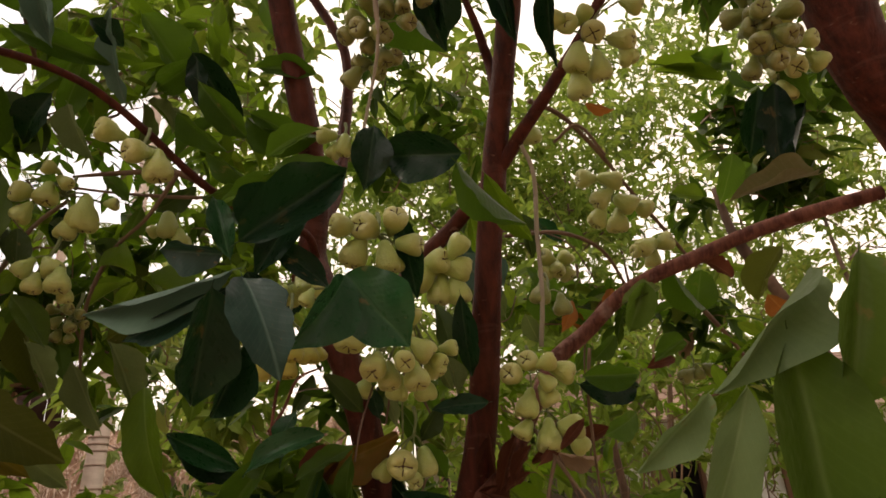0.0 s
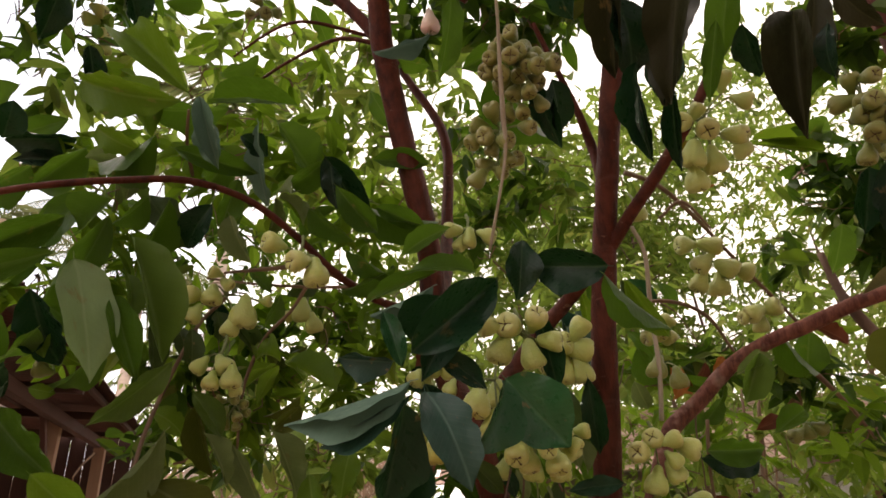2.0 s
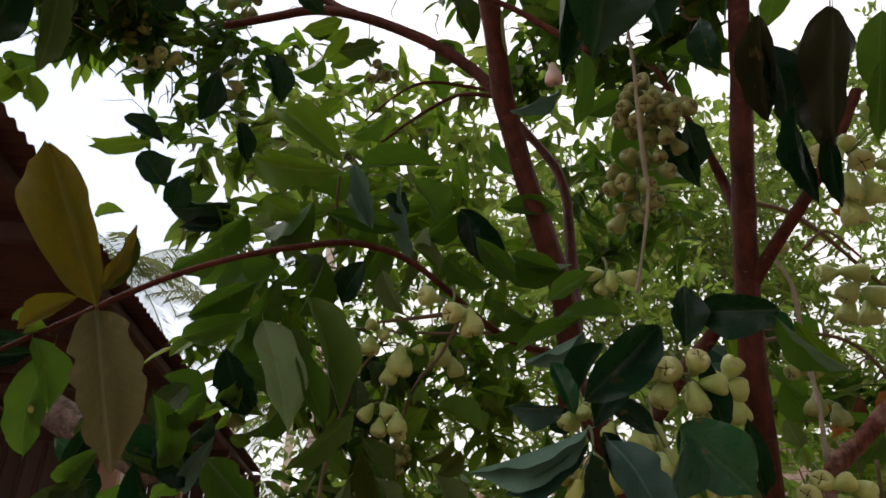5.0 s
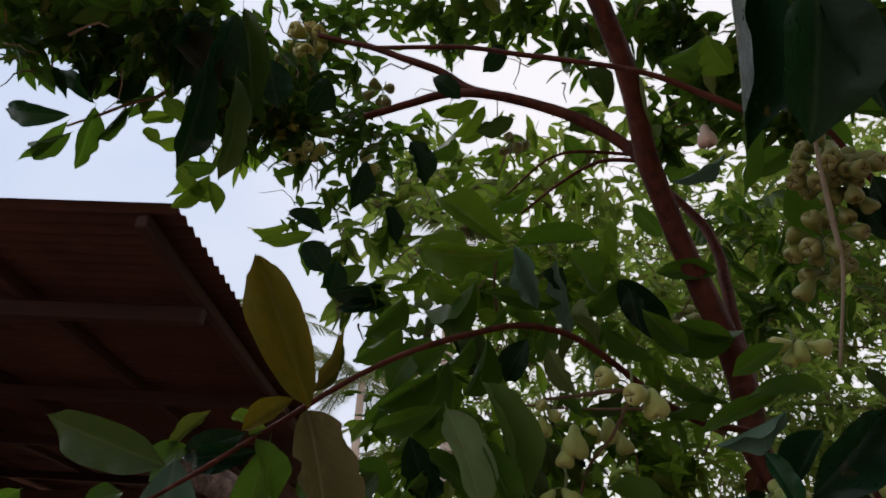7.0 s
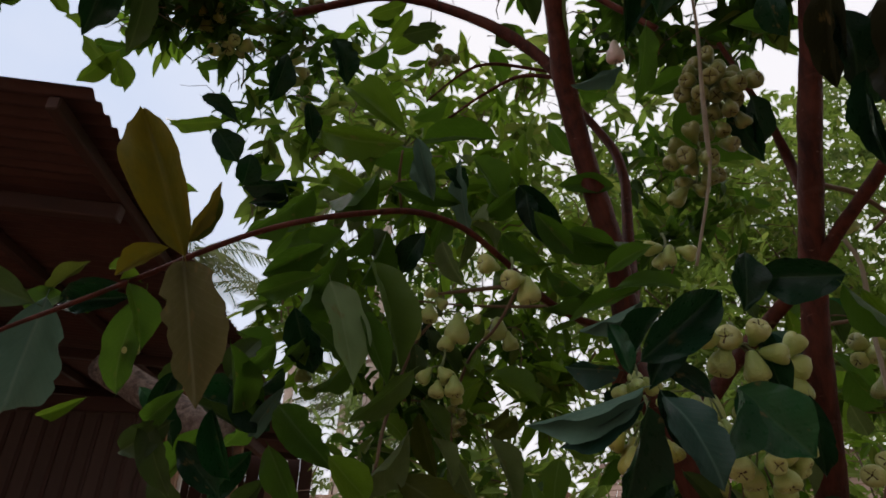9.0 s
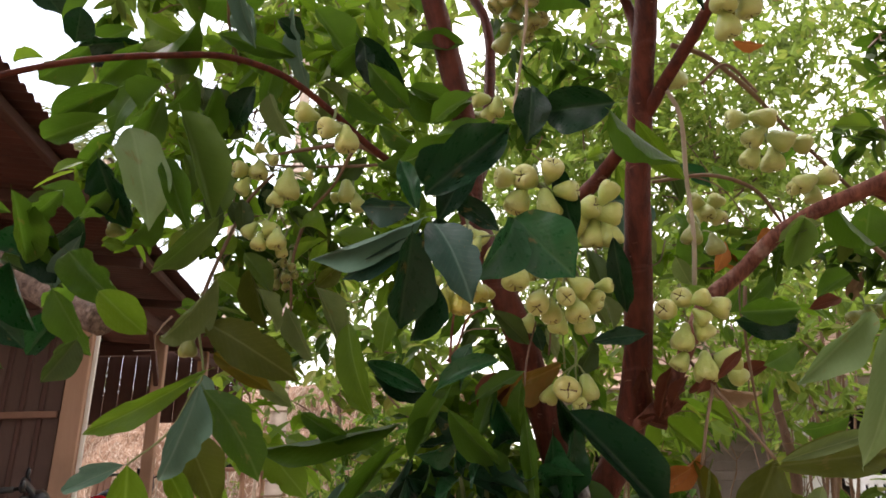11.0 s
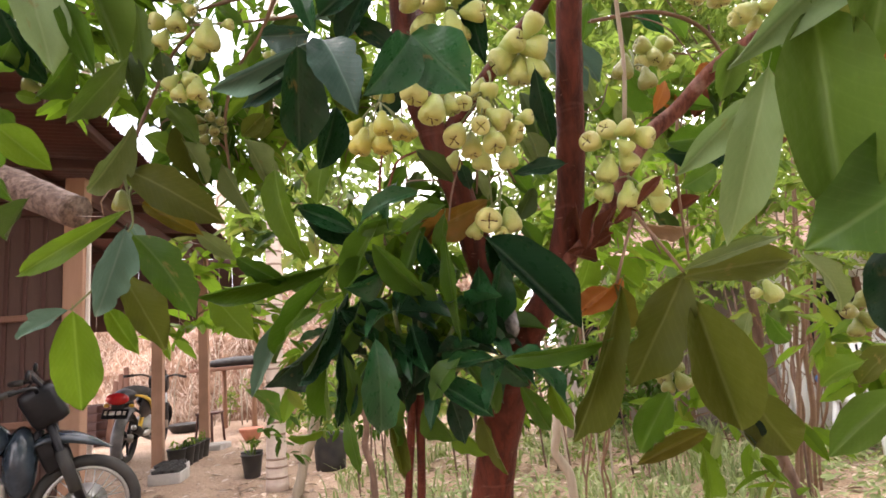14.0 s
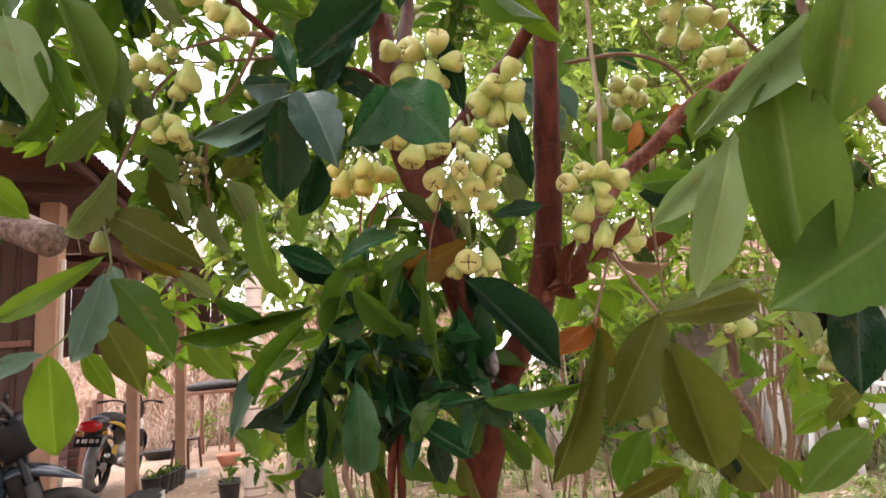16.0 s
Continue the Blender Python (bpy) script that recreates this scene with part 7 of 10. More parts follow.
spots += [((0.741, 1.715, 0.966), 0.08, 18, 0.11), ((0.738, 1.525, 0.919), 0.08, 18, 0.11), ((0.811, 1.446, 1.534), 0.07, 14, 0.11)]
spots += [((0.787, 1.552, 1.444), 0.07, 14, 0.11), ((0.502, 1.602, 0.695), 0.06, 9, 0.11)]
stuff('crown', *leafy(spots, random.Random(23)), 'foliage_mid', tree)
stuff('twig_tangle', *twiggy(spots, random.Random(63)), 'twig_bark', tree)
spots = []
spots += [((-1.068, 2.039, 3.394), 0.3, 60, 0.15), ((-0.726, 2.214, 3.291), 0.31, 70, 0.15), ((-0.921, 2.32, 3.048), 0.29, 60, 0.15)]
spots += [((-0.583, 2.617, 2.963), 0.27, 60, 0.15), ((-0.109, 2.406, 3.483), 0.3, 70, 0.15), ((0.091, 2.607, 3.059), 0.27, 60, 0.15)]
spots += [((-0.109, 2.846, 3.051), 0.26, 50, 0.15), ((0.31, 2.881, 3.027), 0.23, 50, 0.15), ((-0.305, 2.12, 3.573), 0.23, 50, 0.15)]
spots += [((0.412, 2.711, 3.399), 0.19, 30, 0.15), ((0.291, 2.525, 3.803), 0.19, 30, 0.15), ((-0.646, 2.111, 3.545), 0.17, 40, 0.15)]
spots += [((-1.334, 1.877, 3.483), 0.21, 50, 0.15), ((-1.27, 1.231, 2.598), 0.15, 20, 0.15), ((-1.284, 1.239, 2.351), 0.13, 20, 0.15)]
spots += [((-1.313, 1.413, 2.948), 0.16, 20, 0.15), ((-0.928, 1.551, 2.657), 0.16, 20, 0.15), ((-1.045, 2.06, 3.397), 0.27, 50, 0.15)]
spots += [((-0.683, 2.337, 3.295), 0.27, 60, 0.15), ((-0.53, 2.521, 3.565), 0.19, 30, 0.15), ((-0.239, 2.789, 3.052), 0.27, 60, 0.15)]
spots += [((0.267, 2.951, 3.198), 0.27, 60, 0.15), ((-1.442, 1.903, 2.938), 0.2, 40, 0.15), ((-0.918, 2.442, 3), 0.24, 50, 0.15)]
spots += [((0.215, 3.133, 2.568), 0.17, 30, 0.15), ((0.165, 2.703, 3.45), 0.24, 50, 0.15)]
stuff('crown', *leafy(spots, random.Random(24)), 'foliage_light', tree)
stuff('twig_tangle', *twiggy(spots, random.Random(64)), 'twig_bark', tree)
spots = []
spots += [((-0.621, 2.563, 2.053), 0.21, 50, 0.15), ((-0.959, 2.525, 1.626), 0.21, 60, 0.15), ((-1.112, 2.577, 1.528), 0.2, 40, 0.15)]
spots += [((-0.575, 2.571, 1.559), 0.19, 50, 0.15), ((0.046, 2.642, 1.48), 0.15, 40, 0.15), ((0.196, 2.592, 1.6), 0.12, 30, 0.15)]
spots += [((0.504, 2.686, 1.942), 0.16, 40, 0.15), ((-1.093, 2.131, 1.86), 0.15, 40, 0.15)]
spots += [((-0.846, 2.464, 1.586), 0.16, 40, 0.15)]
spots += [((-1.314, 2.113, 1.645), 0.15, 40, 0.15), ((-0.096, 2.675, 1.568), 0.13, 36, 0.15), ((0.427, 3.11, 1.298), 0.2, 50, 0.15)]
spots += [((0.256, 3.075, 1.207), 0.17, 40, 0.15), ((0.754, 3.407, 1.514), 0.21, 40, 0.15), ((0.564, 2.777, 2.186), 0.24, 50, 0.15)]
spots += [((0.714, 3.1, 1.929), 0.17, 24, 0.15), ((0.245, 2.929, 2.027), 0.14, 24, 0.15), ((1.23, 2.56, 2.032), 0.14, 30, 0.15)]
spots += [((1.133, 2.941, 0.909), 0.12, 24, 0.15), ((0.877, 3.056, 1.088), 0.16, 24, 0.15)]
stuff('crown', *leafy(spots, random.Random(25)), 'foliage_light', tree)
stuff('twig_tangle', *twiggy(spots, random.Random(65)), 'twig_bark', tree)
leaf((-0.772, 0.672, 2.109), (-0.597, 0.716, 2.066), 0.102, (-0.058, -0.602, -0.797), 'fresh', tree)
leaf((-0.817, 0.784, 2.089), (-0.739, 0.83, 2.049), 0.071, (0.056, -0.714, -0.698), 'fresh', tree)
leaf((-0.853, 0.815, 2.241), (-0.771, 0.89, 2.132), 0.102, (0.814, -0.511, 0.277), 'fresh', tree)
leaf((-0.602, 0.795, 2.085), (-0.572, 0.824, 1.985), 0.067, (0.071, -0.964, -0.255), 'blue', tree)
leaf((-0.412, 1.002, 2.103), (-0.338, 1.116, 1.973), 0.102, (0.146, -0.789, -0.597), 'deep', tree)
leaf((-0.346, 1.141, 2.036), (-0.177, 1.176, 1.992), 0.085, (-0.118, -0.501, -0.857), 'mid', tree)
leaf((-0.265, 1.037, 1.823), (-0.381, 1.038, 1.783), 0.073, (0.314, -0.259, -0.913), 'mid', tree)
leaf((-0.012, 0.925, 2.203), (0.109, 1.01, 2.062), 0.113, (-0.49, -0.475, -0.731), 'mid', tree)
leaf((0.301, 0.755, 2.074), (0.276, 0.81, 2.001), 0.080, (-0.224, -0.791, -0.569), 'deep', tree)
leaf((0.582, 1.156, 2.104), (0.728, 1.217, 2.093), 0.055, (0.124, -0.988, 0.093), 'fresh', tree)
leaf((0.702, 1.183, 2.117), (0.792, 1.207, 2.131), 0.079, (0.181, -0.966, -0.185), 'mid', tree)
leaf((0.718, 0.975, 1.899), (0.713, 1.023, 1.743), 0.078, (-0.636, -0.717, -0.286), 'deep', tree)
leaf((0.713, 1.019, 1.916), (0.69, 1.073, 1.796), 0.074, (-0.207, -0.878, -0.432), 'deep', tree)
leaf((0.78, 0.993, 1.867), (0.739, 1.041, 1.729), 0.091, (-0.947, -0.315, 0.068), 'deep', tree)
leaf((0.721, 1.184, 1.873), (0.69, 1.234, 1.774), 0.079, (0.036, -0.825, -0.564), 'mid', tree)
leaf((0.734, 0.961, 1.933), (0.795, 0.997, 1.846), 0.086, (-0.782, -0.063, -0.62), 'mid', tree)
leaf((0.144, 0.776, 1.646), (0.211, 0.853, 1.569), 0.043, (-0.094, -0.66, -0.745), 'fresh', tree)
leaf((0.338, 1.249, 1.425), (0.451, 1.245, 1.422), 0.070, (-0.051, -0.977, -0.207), 'mid', tree)
leaf((0.1, 1.072, 1.561), (0.112, 1.171, 1.429), 0.058, (-0.147, -0.784, -0.603), 'deep', tree)
leaf((-0.995, 0.65, 1.49), (-1.089, 0.641, 1.441), 0.071, (0.298, -0.815, -0.496), 'forest', tree)
leaf((-1.018, 0.731, 1.543), (-0.91, 0.782, 1.488), 0.063, (0.497, -0.807, 0.32), 'forest', tree)
leaf((-0.995, 0.751, 1.5), (-1.106, 0.78, 1.412), 0.072, (0.153, -0.907, -0.392), 'mid', tree)
leaf((-0.955, 0.84, 1.469), (-1.056, 0.857, 1.385), 0.070, (0.272, -0.822, -0.5), 'emerald', tree)
leaf((-1.16, 0.796, 1.429), (-1.112, 0.859, 1.362), 0.070, (0.361, -0.82, -0.445), 'forest', tree)
leaf((-0.957, 0.851, 1.566), (-1.049, 0.861, 1.482), 0.069, (0.642, -0.121, -0.757), 'mid', tree)
leaf((-1.211, 0.762, 1.6), (-1.18, 0.826, 1.538), 0.053, (0.79, -0.557, -0.256), 'emerald', tree)
leaf((-0.966, 0.915, 1.424), (-1.069, 0.953, 1.353), 0.056, (-0.044, -0.905, -0.424), 'forest', tree)
leaf((-0.704, 0.63, 1.73), (-0.838, 0.628, 1.709), 0.055, (0.06, -0.875, -0.48), 'mid', tree)
leaf((-0.724, 0.653, 1.806), (-0.833, 0.625, 1.746), 0.065, (0.461, -0.679, -0.571), 'mid', tree)
leaf((-0.805, 0.649, 1.911), (-0.915, 0.652, 1.866), 0.074, (0.368, -0.13, -0.921), 'mid', tree)
leaf((-0.795, 0.729, 1.65), (-0.873, 0.753, 1.609), 0.063, (0.498, 0.122, -0.859), 'mid', tree)
leaf((-0.803, 0.693, 1.581), (-0.897, 0.715, 1.553), 0.072, (0.289, 0.047, -0.956), 'deep', tree)
leaf((-0.784, 0.665, 1.508), (-0.69, 0.712, 1.405), 0.076, (0.368, -0.93, 0.014), 'mid', tree)
leaf((-0.772, 0.638, 1.436), (-0.751, 0.711, 1.341), 0.060, (0.367, -0.82, -0.439), 'mid', tree)
leaf((-0.708, 0.637, 1.351), (-0.745, 0.622, 1.288), 0.053, (0.831, -0.283, -0.479), 'forest', tree)
leaf((-0.811, 0.762, 1.699), (-0.746, 0.84, 1.631), 0.064, (0.759, -0.651, -0.025), 'mid', tree)
leaf((-0.789, 0.638, 1.61), (-0.854, 0.642, 1.569), 0.044, (0.368, -0.606, -0.705), 'mid', tree)
leaf((-0.802, 0.701, 1.552), (-0.892, 0.74, 1.475), 0.039, (0.224, -0.704, -0.675), 'blue', tree)
leaf((-0.805, 0.751, 1.557), (-0.779, 0.779, 1.552), 0.029, (0.678, -0.714, -0.178), 'fresh', tree)
leaf((-0.332, 1.099, 1.173), (-0.534, 1.097, 0.992), 0.066, (0.613, -0.406, -0.678), 'deep', tree)
leaf((-0.562, 0.896, 2), (-0.613, 0.935, 1.907), 0.056, (0.582, -0.585, -0.565), 'mid', tree)
leaf((-0.37, 0.953, 1.99), (-0.302, 1.042, 1.914), 0.070, (0.088, -0.688, -0.72), 'mid', tree)
leaf((-0.707, 0.945, 2.042), (-0.743, 0.911, 2.058), 0.052, (0.217, -0.593, -0.775), 'fresh', tree)
leaf((-0.981, 0.606, 1.627), (-0.904, 0.647, 1.588), 0.054, (0.343, -0.905, -0.25), 'mid', tree)
leaf((-0.901, 0.677, 1.555), (-0.851, 0.746, 1.485), 0.073, (0.359, -0.794, -0.49), 'deep', tree)
leaf((-0.995, 0.683, 1.549), (-0.915, 0.743, 1.524), 0.066, (0.618, -0.71, 0.337), 'emerald', tree)
leaf((-1.04, 0.634, 1.496), (-1.019, 0.709, 1.372), 0.060, (0.58, -0.767, -0.274), 'forest', tree)
leaf((-1.022, 0.706, 1.468), (-0.946, 0.757, 1.373), 0.063, (0.39, -0.919, -0.065), 'deep', tree)
leaf((-0.958, 0.704, 1.523), (-0.945, 0.777, 1.404), 0.059, (0.448, -0.808, -0.382), 'emerald', tree)
leaf((-0.89, 0.725, 1.659), (-0.954, 0.725, 1.577), 0.068, (0.212, -0.954, -0.213), 'forest', tree)
leaf((-0.987, 0.625, 1.574), (-1.028, 0.629, 1.5), 0.044, (0.6, -0.648, -0.469), 'deep', tree)
leaf((-0.967, 0.744, 1.689), (-0.905, 0.797, 1.615), 0.059, (0.777, -0.573, 0.26), 'mid', tree)
leaf((-1.03, 0.651, 1.523), (-1.021, 0.696, 1.45), 0.075, (0.966, 0.152, 0.208), 'deep', tree)
leaf((-0.967, 0.667, 1.616), (-1.063, 0.693, 1.56), 0.066, (-0.039, -0.905, -0.424), 'forest', tree)

leaf((-0.737, 0.898, 1.166), (-0.691, 0.926, 1.077), 0.047, (0.63, -0.772, 0.08), 'fresh', tree)
leaf((-0.902, 0.843, 1.679), (-0.818, 0.874, 1.625), 0.052, (0.273, -0.954, -0.12), 'fresh', tree)
leaf((-0.622, 0.919, 1.566), (-0.575, 0.956, 1.485), 0.053, (0.61, -0.792, -0.007), 'moss', tree)
leaf((-0.608, 0.95, 1.498), (-0.57, 0.976, 1.409), 0.044, (0.81, -0.557, 0.182), 'pale', tree)
leaf((-0.441, 0.983, 1.538), (-0.491, 0.979, 1.498), 0.046, (0.422, -0.796, -0.434), 'olive', tree)
leaf((-0.514, 1.023, 1.51), (-0.469, 1.06, 1.376), 0.062, (0.743, -0.666, 0.068), 'pale', tree)
leaf((-0.4, 1.029, 1.347), (-0.286, 1.069, 1.285), 0.052, (0.265, -0.956, -0.125), 'emerald', tree)
leaf((0.105, 1.168, 1.544), (0.093, 1.189, 1.416), 0.045, (0.084, -0.981, -0.173), 'mid', tree)
leaf((0.103, 1.338, 1.745), (0.194, 1.383, 1.627), 0.095, (0.225, -0.956, -0.189), 'blue', tree)
leaf((-0.047, 0.28, 1.991), (-0.01, 0.374, 1.882), 0.058, (0.275, -0.773, -0.572), 'slate', tree, 3)
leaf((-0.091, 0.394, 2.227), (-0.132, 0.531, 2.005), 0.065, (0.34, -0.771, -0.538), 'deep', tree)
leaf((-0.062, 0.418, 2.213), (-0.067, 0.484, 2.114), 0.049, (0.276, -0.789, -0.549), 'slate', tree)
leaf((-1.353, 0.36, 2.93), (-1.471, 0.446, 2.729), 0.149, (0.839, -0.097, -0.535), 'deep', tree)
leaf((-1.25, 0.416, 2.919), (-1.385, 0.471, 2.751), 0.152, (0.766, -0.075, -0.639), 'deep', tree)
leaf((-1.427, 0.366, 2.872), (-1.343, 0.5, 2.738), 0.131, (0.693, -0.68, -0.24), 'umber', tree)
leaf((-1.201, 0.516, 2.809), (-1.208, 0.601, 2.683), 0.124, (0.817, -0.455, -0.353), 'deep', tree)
leaf((-1.999, 0.214, 2.99), (-1.971, 0.301, 2.885), 0.069, (0.907, -0.409, -0.099), 'mid', tree)
leaf((-1.866, 0.252, 3.024), (-1.882, 0.311, 2.929), 0.069, (0.949, -0.171, -0.265), 'fresh', tree)
leaf((-1.841, 0.306, 2.964), (-1.822, 0.405, 2.834), 0.081, (0.911, -0.38, -0.162), 'deep', tree)
leaf((-1.691, 0.335, 3.021), (-1.798, 0.382, 2.883), 0.088, (0.797, 0.038, -0.602), 'deep', tree)
leaf((-1.632, 0.43, 2.924), (-1.772, 0.415, 2.854), 0.085, (0.451, -0.007, -0.892), 'deep', tree)
leaf((-1.661, 0.464, 2.857), (-1.652, 0.407, 2.945), 0.050, (0.443, -0.729, -0.522), 'mid', tree)
leaf((-1.935, 0.287, 2.928), (-1.89, 0.371, 2.838), 0.058, (0.834, -0.544, -0.094), 'deep', tree)
leaf((-1.723, 0.464, 2.816), (-1.835, 0.476, 2.725), 0.035, (0.632, 0.017, -0.774), 'mid', tree)
leaf((-1.413, 0.353, 2.9), (-1.484, 0.361, 2.843), 0.071, (0.633, 0.036, -0.773), 'deep', tree)
leaf((-1.433, 0.606, 2.526), (-1.559, 0.603, 2.447), 0.060, (0.528, -0.148, -0.837), 'fresh', tree)
leaf((-1.455, 0.638, 2.467), (-1.516, 0.548, 2.555), 0.053, (0.256, -0.758, -0.6), 'fresh', tree)
leaf((-1.437, 0.616, 2.509), (-1.446, 0.669, 2.428), 0.057, (0.884, -0.344, -0.318), 'fresh', tree)
leaf((-1.204, 0.816, 2.379), (-1.353, 0.759, 2.361), 0.053, (0.277, -0.459, -0.844), 'fresh', tree)
leaf((-1.252, 0.757, 2.431), (-1.175, 0.833, 2.374), 0.064, (0.609, -0.769, -0.195), 'deep', tree)
leaf((-1.232, 0.82, 2.355), (-1.197, 0.889, 2.279), 0.103, (0.758, -0.616, -0.215), 'deep', tree)
leaf((-1.501, 0.439, 2.719), (-1.471, 0.498, 2.655), 0.071, (0.784, -0.593, -0.181), 'fresh', tree)
leaf((-1.689, 0.524, 2.753), (-1.655, 0.569, 2.712), 0.050, (0.717, -0.682, -0.146), 'fresh', tree)
leaf((-1.103, 0.672, 2.837), (-1.188, 0.696, 2.747), 0.112, (0.688, -0.195, -0.698), 'deep', tree)
leaf((-1.059, 0.847, 2.618), (-1.135, 0.896, 2.498), 0.090, (0.717, -0.356, -0.6), 'deep', tree)
leaf((-1.031, 0.942, 2.5), (-1.038, 1.009, 2.4), 0.064, (0.73, -0.542, -0.417), 'deep', tree)
leaf((-1.215, 0.953, 2.363), (-1.258, 0.991, 2.281), 0.094, (0.74, -0.372, -0.56), 'deep', tree)
leaf((-0.92, 0.878, 2.666), (-0.916, 0.962, 2.548), 0.094, (0.674, -0.611, -0.415), 'deep', tree)
leaf((-0.704, 0.906, 2.767), (-0.822, 0.878, 2.73), 0.060, (0.353, -0.298, -0.887), 'fresh', tree)
leaf((-0.692, 0.922, 2.753), (-0.785, 0.942, 2.663), 0.049, (0.593, -0.395, -0.702), 'fresh', tree)
leaf((-0.62, 0.98, 2.718), (-0.736, 0.947, 2.688), 0.075, (0.324, -0.341, -0.882), 'forest', tree)
leaf((-0.41, 1.069, 2.731), (-0.476, 1.07, 2.685), 0.086, (0.499, -0.458, -0.736), 'forest', tree)
leaf((-0.809, 0.813, 2.831), (-0.751, 0.881, 2.773), 0.075, (0.459, -0.772, -0.44), 'deep', tree)
leaf((-0.591, 0.859, 2.91), (-0.671, 0.87, 2.842), 0.086, (0.584, -0.341, -0.736), 'deep', tree)
leaf((-0.384, 1.003, 2.843), (-0.352, 1.089, 2.74), 0.082, (0.381, -0.761, -0.525), 'forest', tree)
spots = []
spots += [((-0.832, 1.232, 1.723), 0.11, 30, 0.11), ((-0.747, 1.26, 1.606), 0.11, 30, 0.11), ((-0.707, 1.41, 1.779), 0.11, 30, 0.11)]
spots += [((-0.544, 1.52, 1.871), 0.11, 30, 0.11)]
spots += [((-0.868, 1.197, 1.555), 0.11, 30, 0.11)]
spots += [((-0.261, 1.366, 1.265), 0.11, 30, 0.11), ((-0.157, 1.437, 1.424), 0.11, 30, 0.11)]
spots += [((-0.103, 1.538, 1.225), 0.11, 30, 0.11)]
stuff('crown', *leafy(spots, random.Random(29)), 'foliage_near', tree)
stuff('twig_tangle', *twiggy(spots, random.Random(69)), 'twig_bark', tree)
leaf((0.309, 1.046, 1.138), (0.482, 1.078, 1.182), 0.026, (0.13, -0.972, 0.194), 'pale', tree, 2)
leaf((0.15, 1.251, 1.223), (0.191, 1.241, 1.326), 0.033, (-0.238, -0.971, 0.004), 'rust', tree)
leaf((0.173, 1.243, 1.237), (0.219, 1.242, 1.303), 0.033, (-0.335, -0.917, 0.215), 'rust', tree)
leaf((0.212, 1.236, 1.267), (0.252, 1.242, 1.29), 0.020, (0.019, -0.98, 0.196), 'rust', tree)
leaf((0.258, 1.16, 1.285), (0.31, 1.163, 1.336), 0.025, (-0.045, -0.994, 0.101), 'rust', tree)
leaf((0.159, 1.243, 1.221), (0.208, 1.249, 1.251), 0.026, (-0.168, -0.884, 0.436), 'rust', tree)
leaf((0.213, 1.217, 1.152), (0.12, 1.207, 1.084), 0.037, (0.319, -0.896, -0.308), 'orange', tree)
leaf((0.195, 1.214, 1.143), (0.203, 1.236, 1.04), 0.039, (0.481, -0.865, -0.144), 'gold', tree)

leaf((0.046, 1.27, 1.607), (0.08, 1.309, 1.437), 0.062, (0.345, -0.928, -0.142), 'forest', tree)
leaf((-0.077, 1.127, 1.412), (-0.063, 1.14, 1.359), 0.035, (0.183, -0.965, -0.187), 'deep', tree)
leaf((-0.058, 1.194, 1.415), (-0.04, 1.21, 1.35), 0.033, (0.436, -0.894, -0.102), 'pale', tree)
leaf((0.045, 1.179, 1.468), (0.071, 1.197, 1.407), 0.035, (0.34, -0.933, -0.121), 'pale', tree)
leaf((-0.026, 1.42, 1.486), (0.032, 1.451, 1.395), 0.060, (0.359, -0.929, -0.086), 'mid', tree)
leaf((-0.273, 1.353, 1.508), (-0.337, 1.348, 1.443), 0.056, (0.556, -0.665, -0.498), 'mid', tree)
leaf((-0.24, 1.364, 1.491), (-0.286, 1.367, 1.41), 0.044, (0.48, -0.826, -0.297), 'forest', tree)
leaf((-0.394, 1.318, 1.533), (-0.33, 1.34, 1.499), 0.047, (0.302, -0.952, -0.056), 'fresh', tree)
leaf((0.04, 1.398, 1.411), (-0.01, 1.399, 1.333), 0.054, (0.483, -0.814, -0.323), 'forest', tree)
leaf((0.003, 1.351, 1.323), (0.045, 1.375, 1.253), 0.047, (0.393, -0.917, -0.066), 'mid', tree)
leaf((-0.233, 1.234, 1.648), (-0.29, 1.226, 1.607), 0.062, (0.452, -0.741, -0.497), 'deep', tree, 0)
leaf((-0.083, 1.407, 1.477), (-0.149, 1.404, 1.398), 0.051, (0.463, -0.811, -0.358), 'forest', tree)
leaf((-0.647, 0.932, 1.694), (-0.647, 0.944, 1.625), 0.047, (0.763, -0.637, -0.113), 'forest', tree)
leaf((-0.658, 1.042, 1.767), (-0.652, 1.055, 1.7), 0.057, (0.707, -0.704, -0.075), 'forest', tree)
limb('twig', [(-0.04, 1.112, 1.431, 0.002), (-0.043, 1.128, 1.394, 0.002), (-0.052, 1.144, 1.35, 0.002)], 'bark_brown', tree, '', 6, 0.05)
limb('twig', [(-0.016, 1.107, 1.431, 0.002), (-0.019, 1.125, 1.39, 0.002), (-0.023, 1.146, 1.322, 0.002)], 'twig_green', tree, '', 6, 0.05)
limb('twig', [(0.003, 1.121, 1.442, 0.002), (0.014, 1.141, 1.401, 0.002), (0.028, 1.162, 1.365, 0.002)], 'bark_brown', tree, '', 6, 0.05)
limb('twig', [(-0.242, 1.077, 1.337, 0.003), (-0.236, 1.078, 1.401, 0.003), (-0.226, 1.08, 1.462, 0.002)], 'bark_pink', tree, '', 6, 0.05)
limb('twig', [(-0.252, 1.094, 1.345, 0.003), (-0.229, 1.104, 1.382, 0.003), (-0.207, 1.11, 1.435, 0.003), (-0.168, 1.127, 1.457, 0.002)], 'bark_pink', tree, '', 6, 0.05)
limb('twig', [(-0.097, 1.071, 1.285, 0.002), (-0.087, 1.074, 1.341, 0.002), (-0.065, 1.078, 1.408, 0.002)], 'bark_brown', tree, '', 6, 0.05)

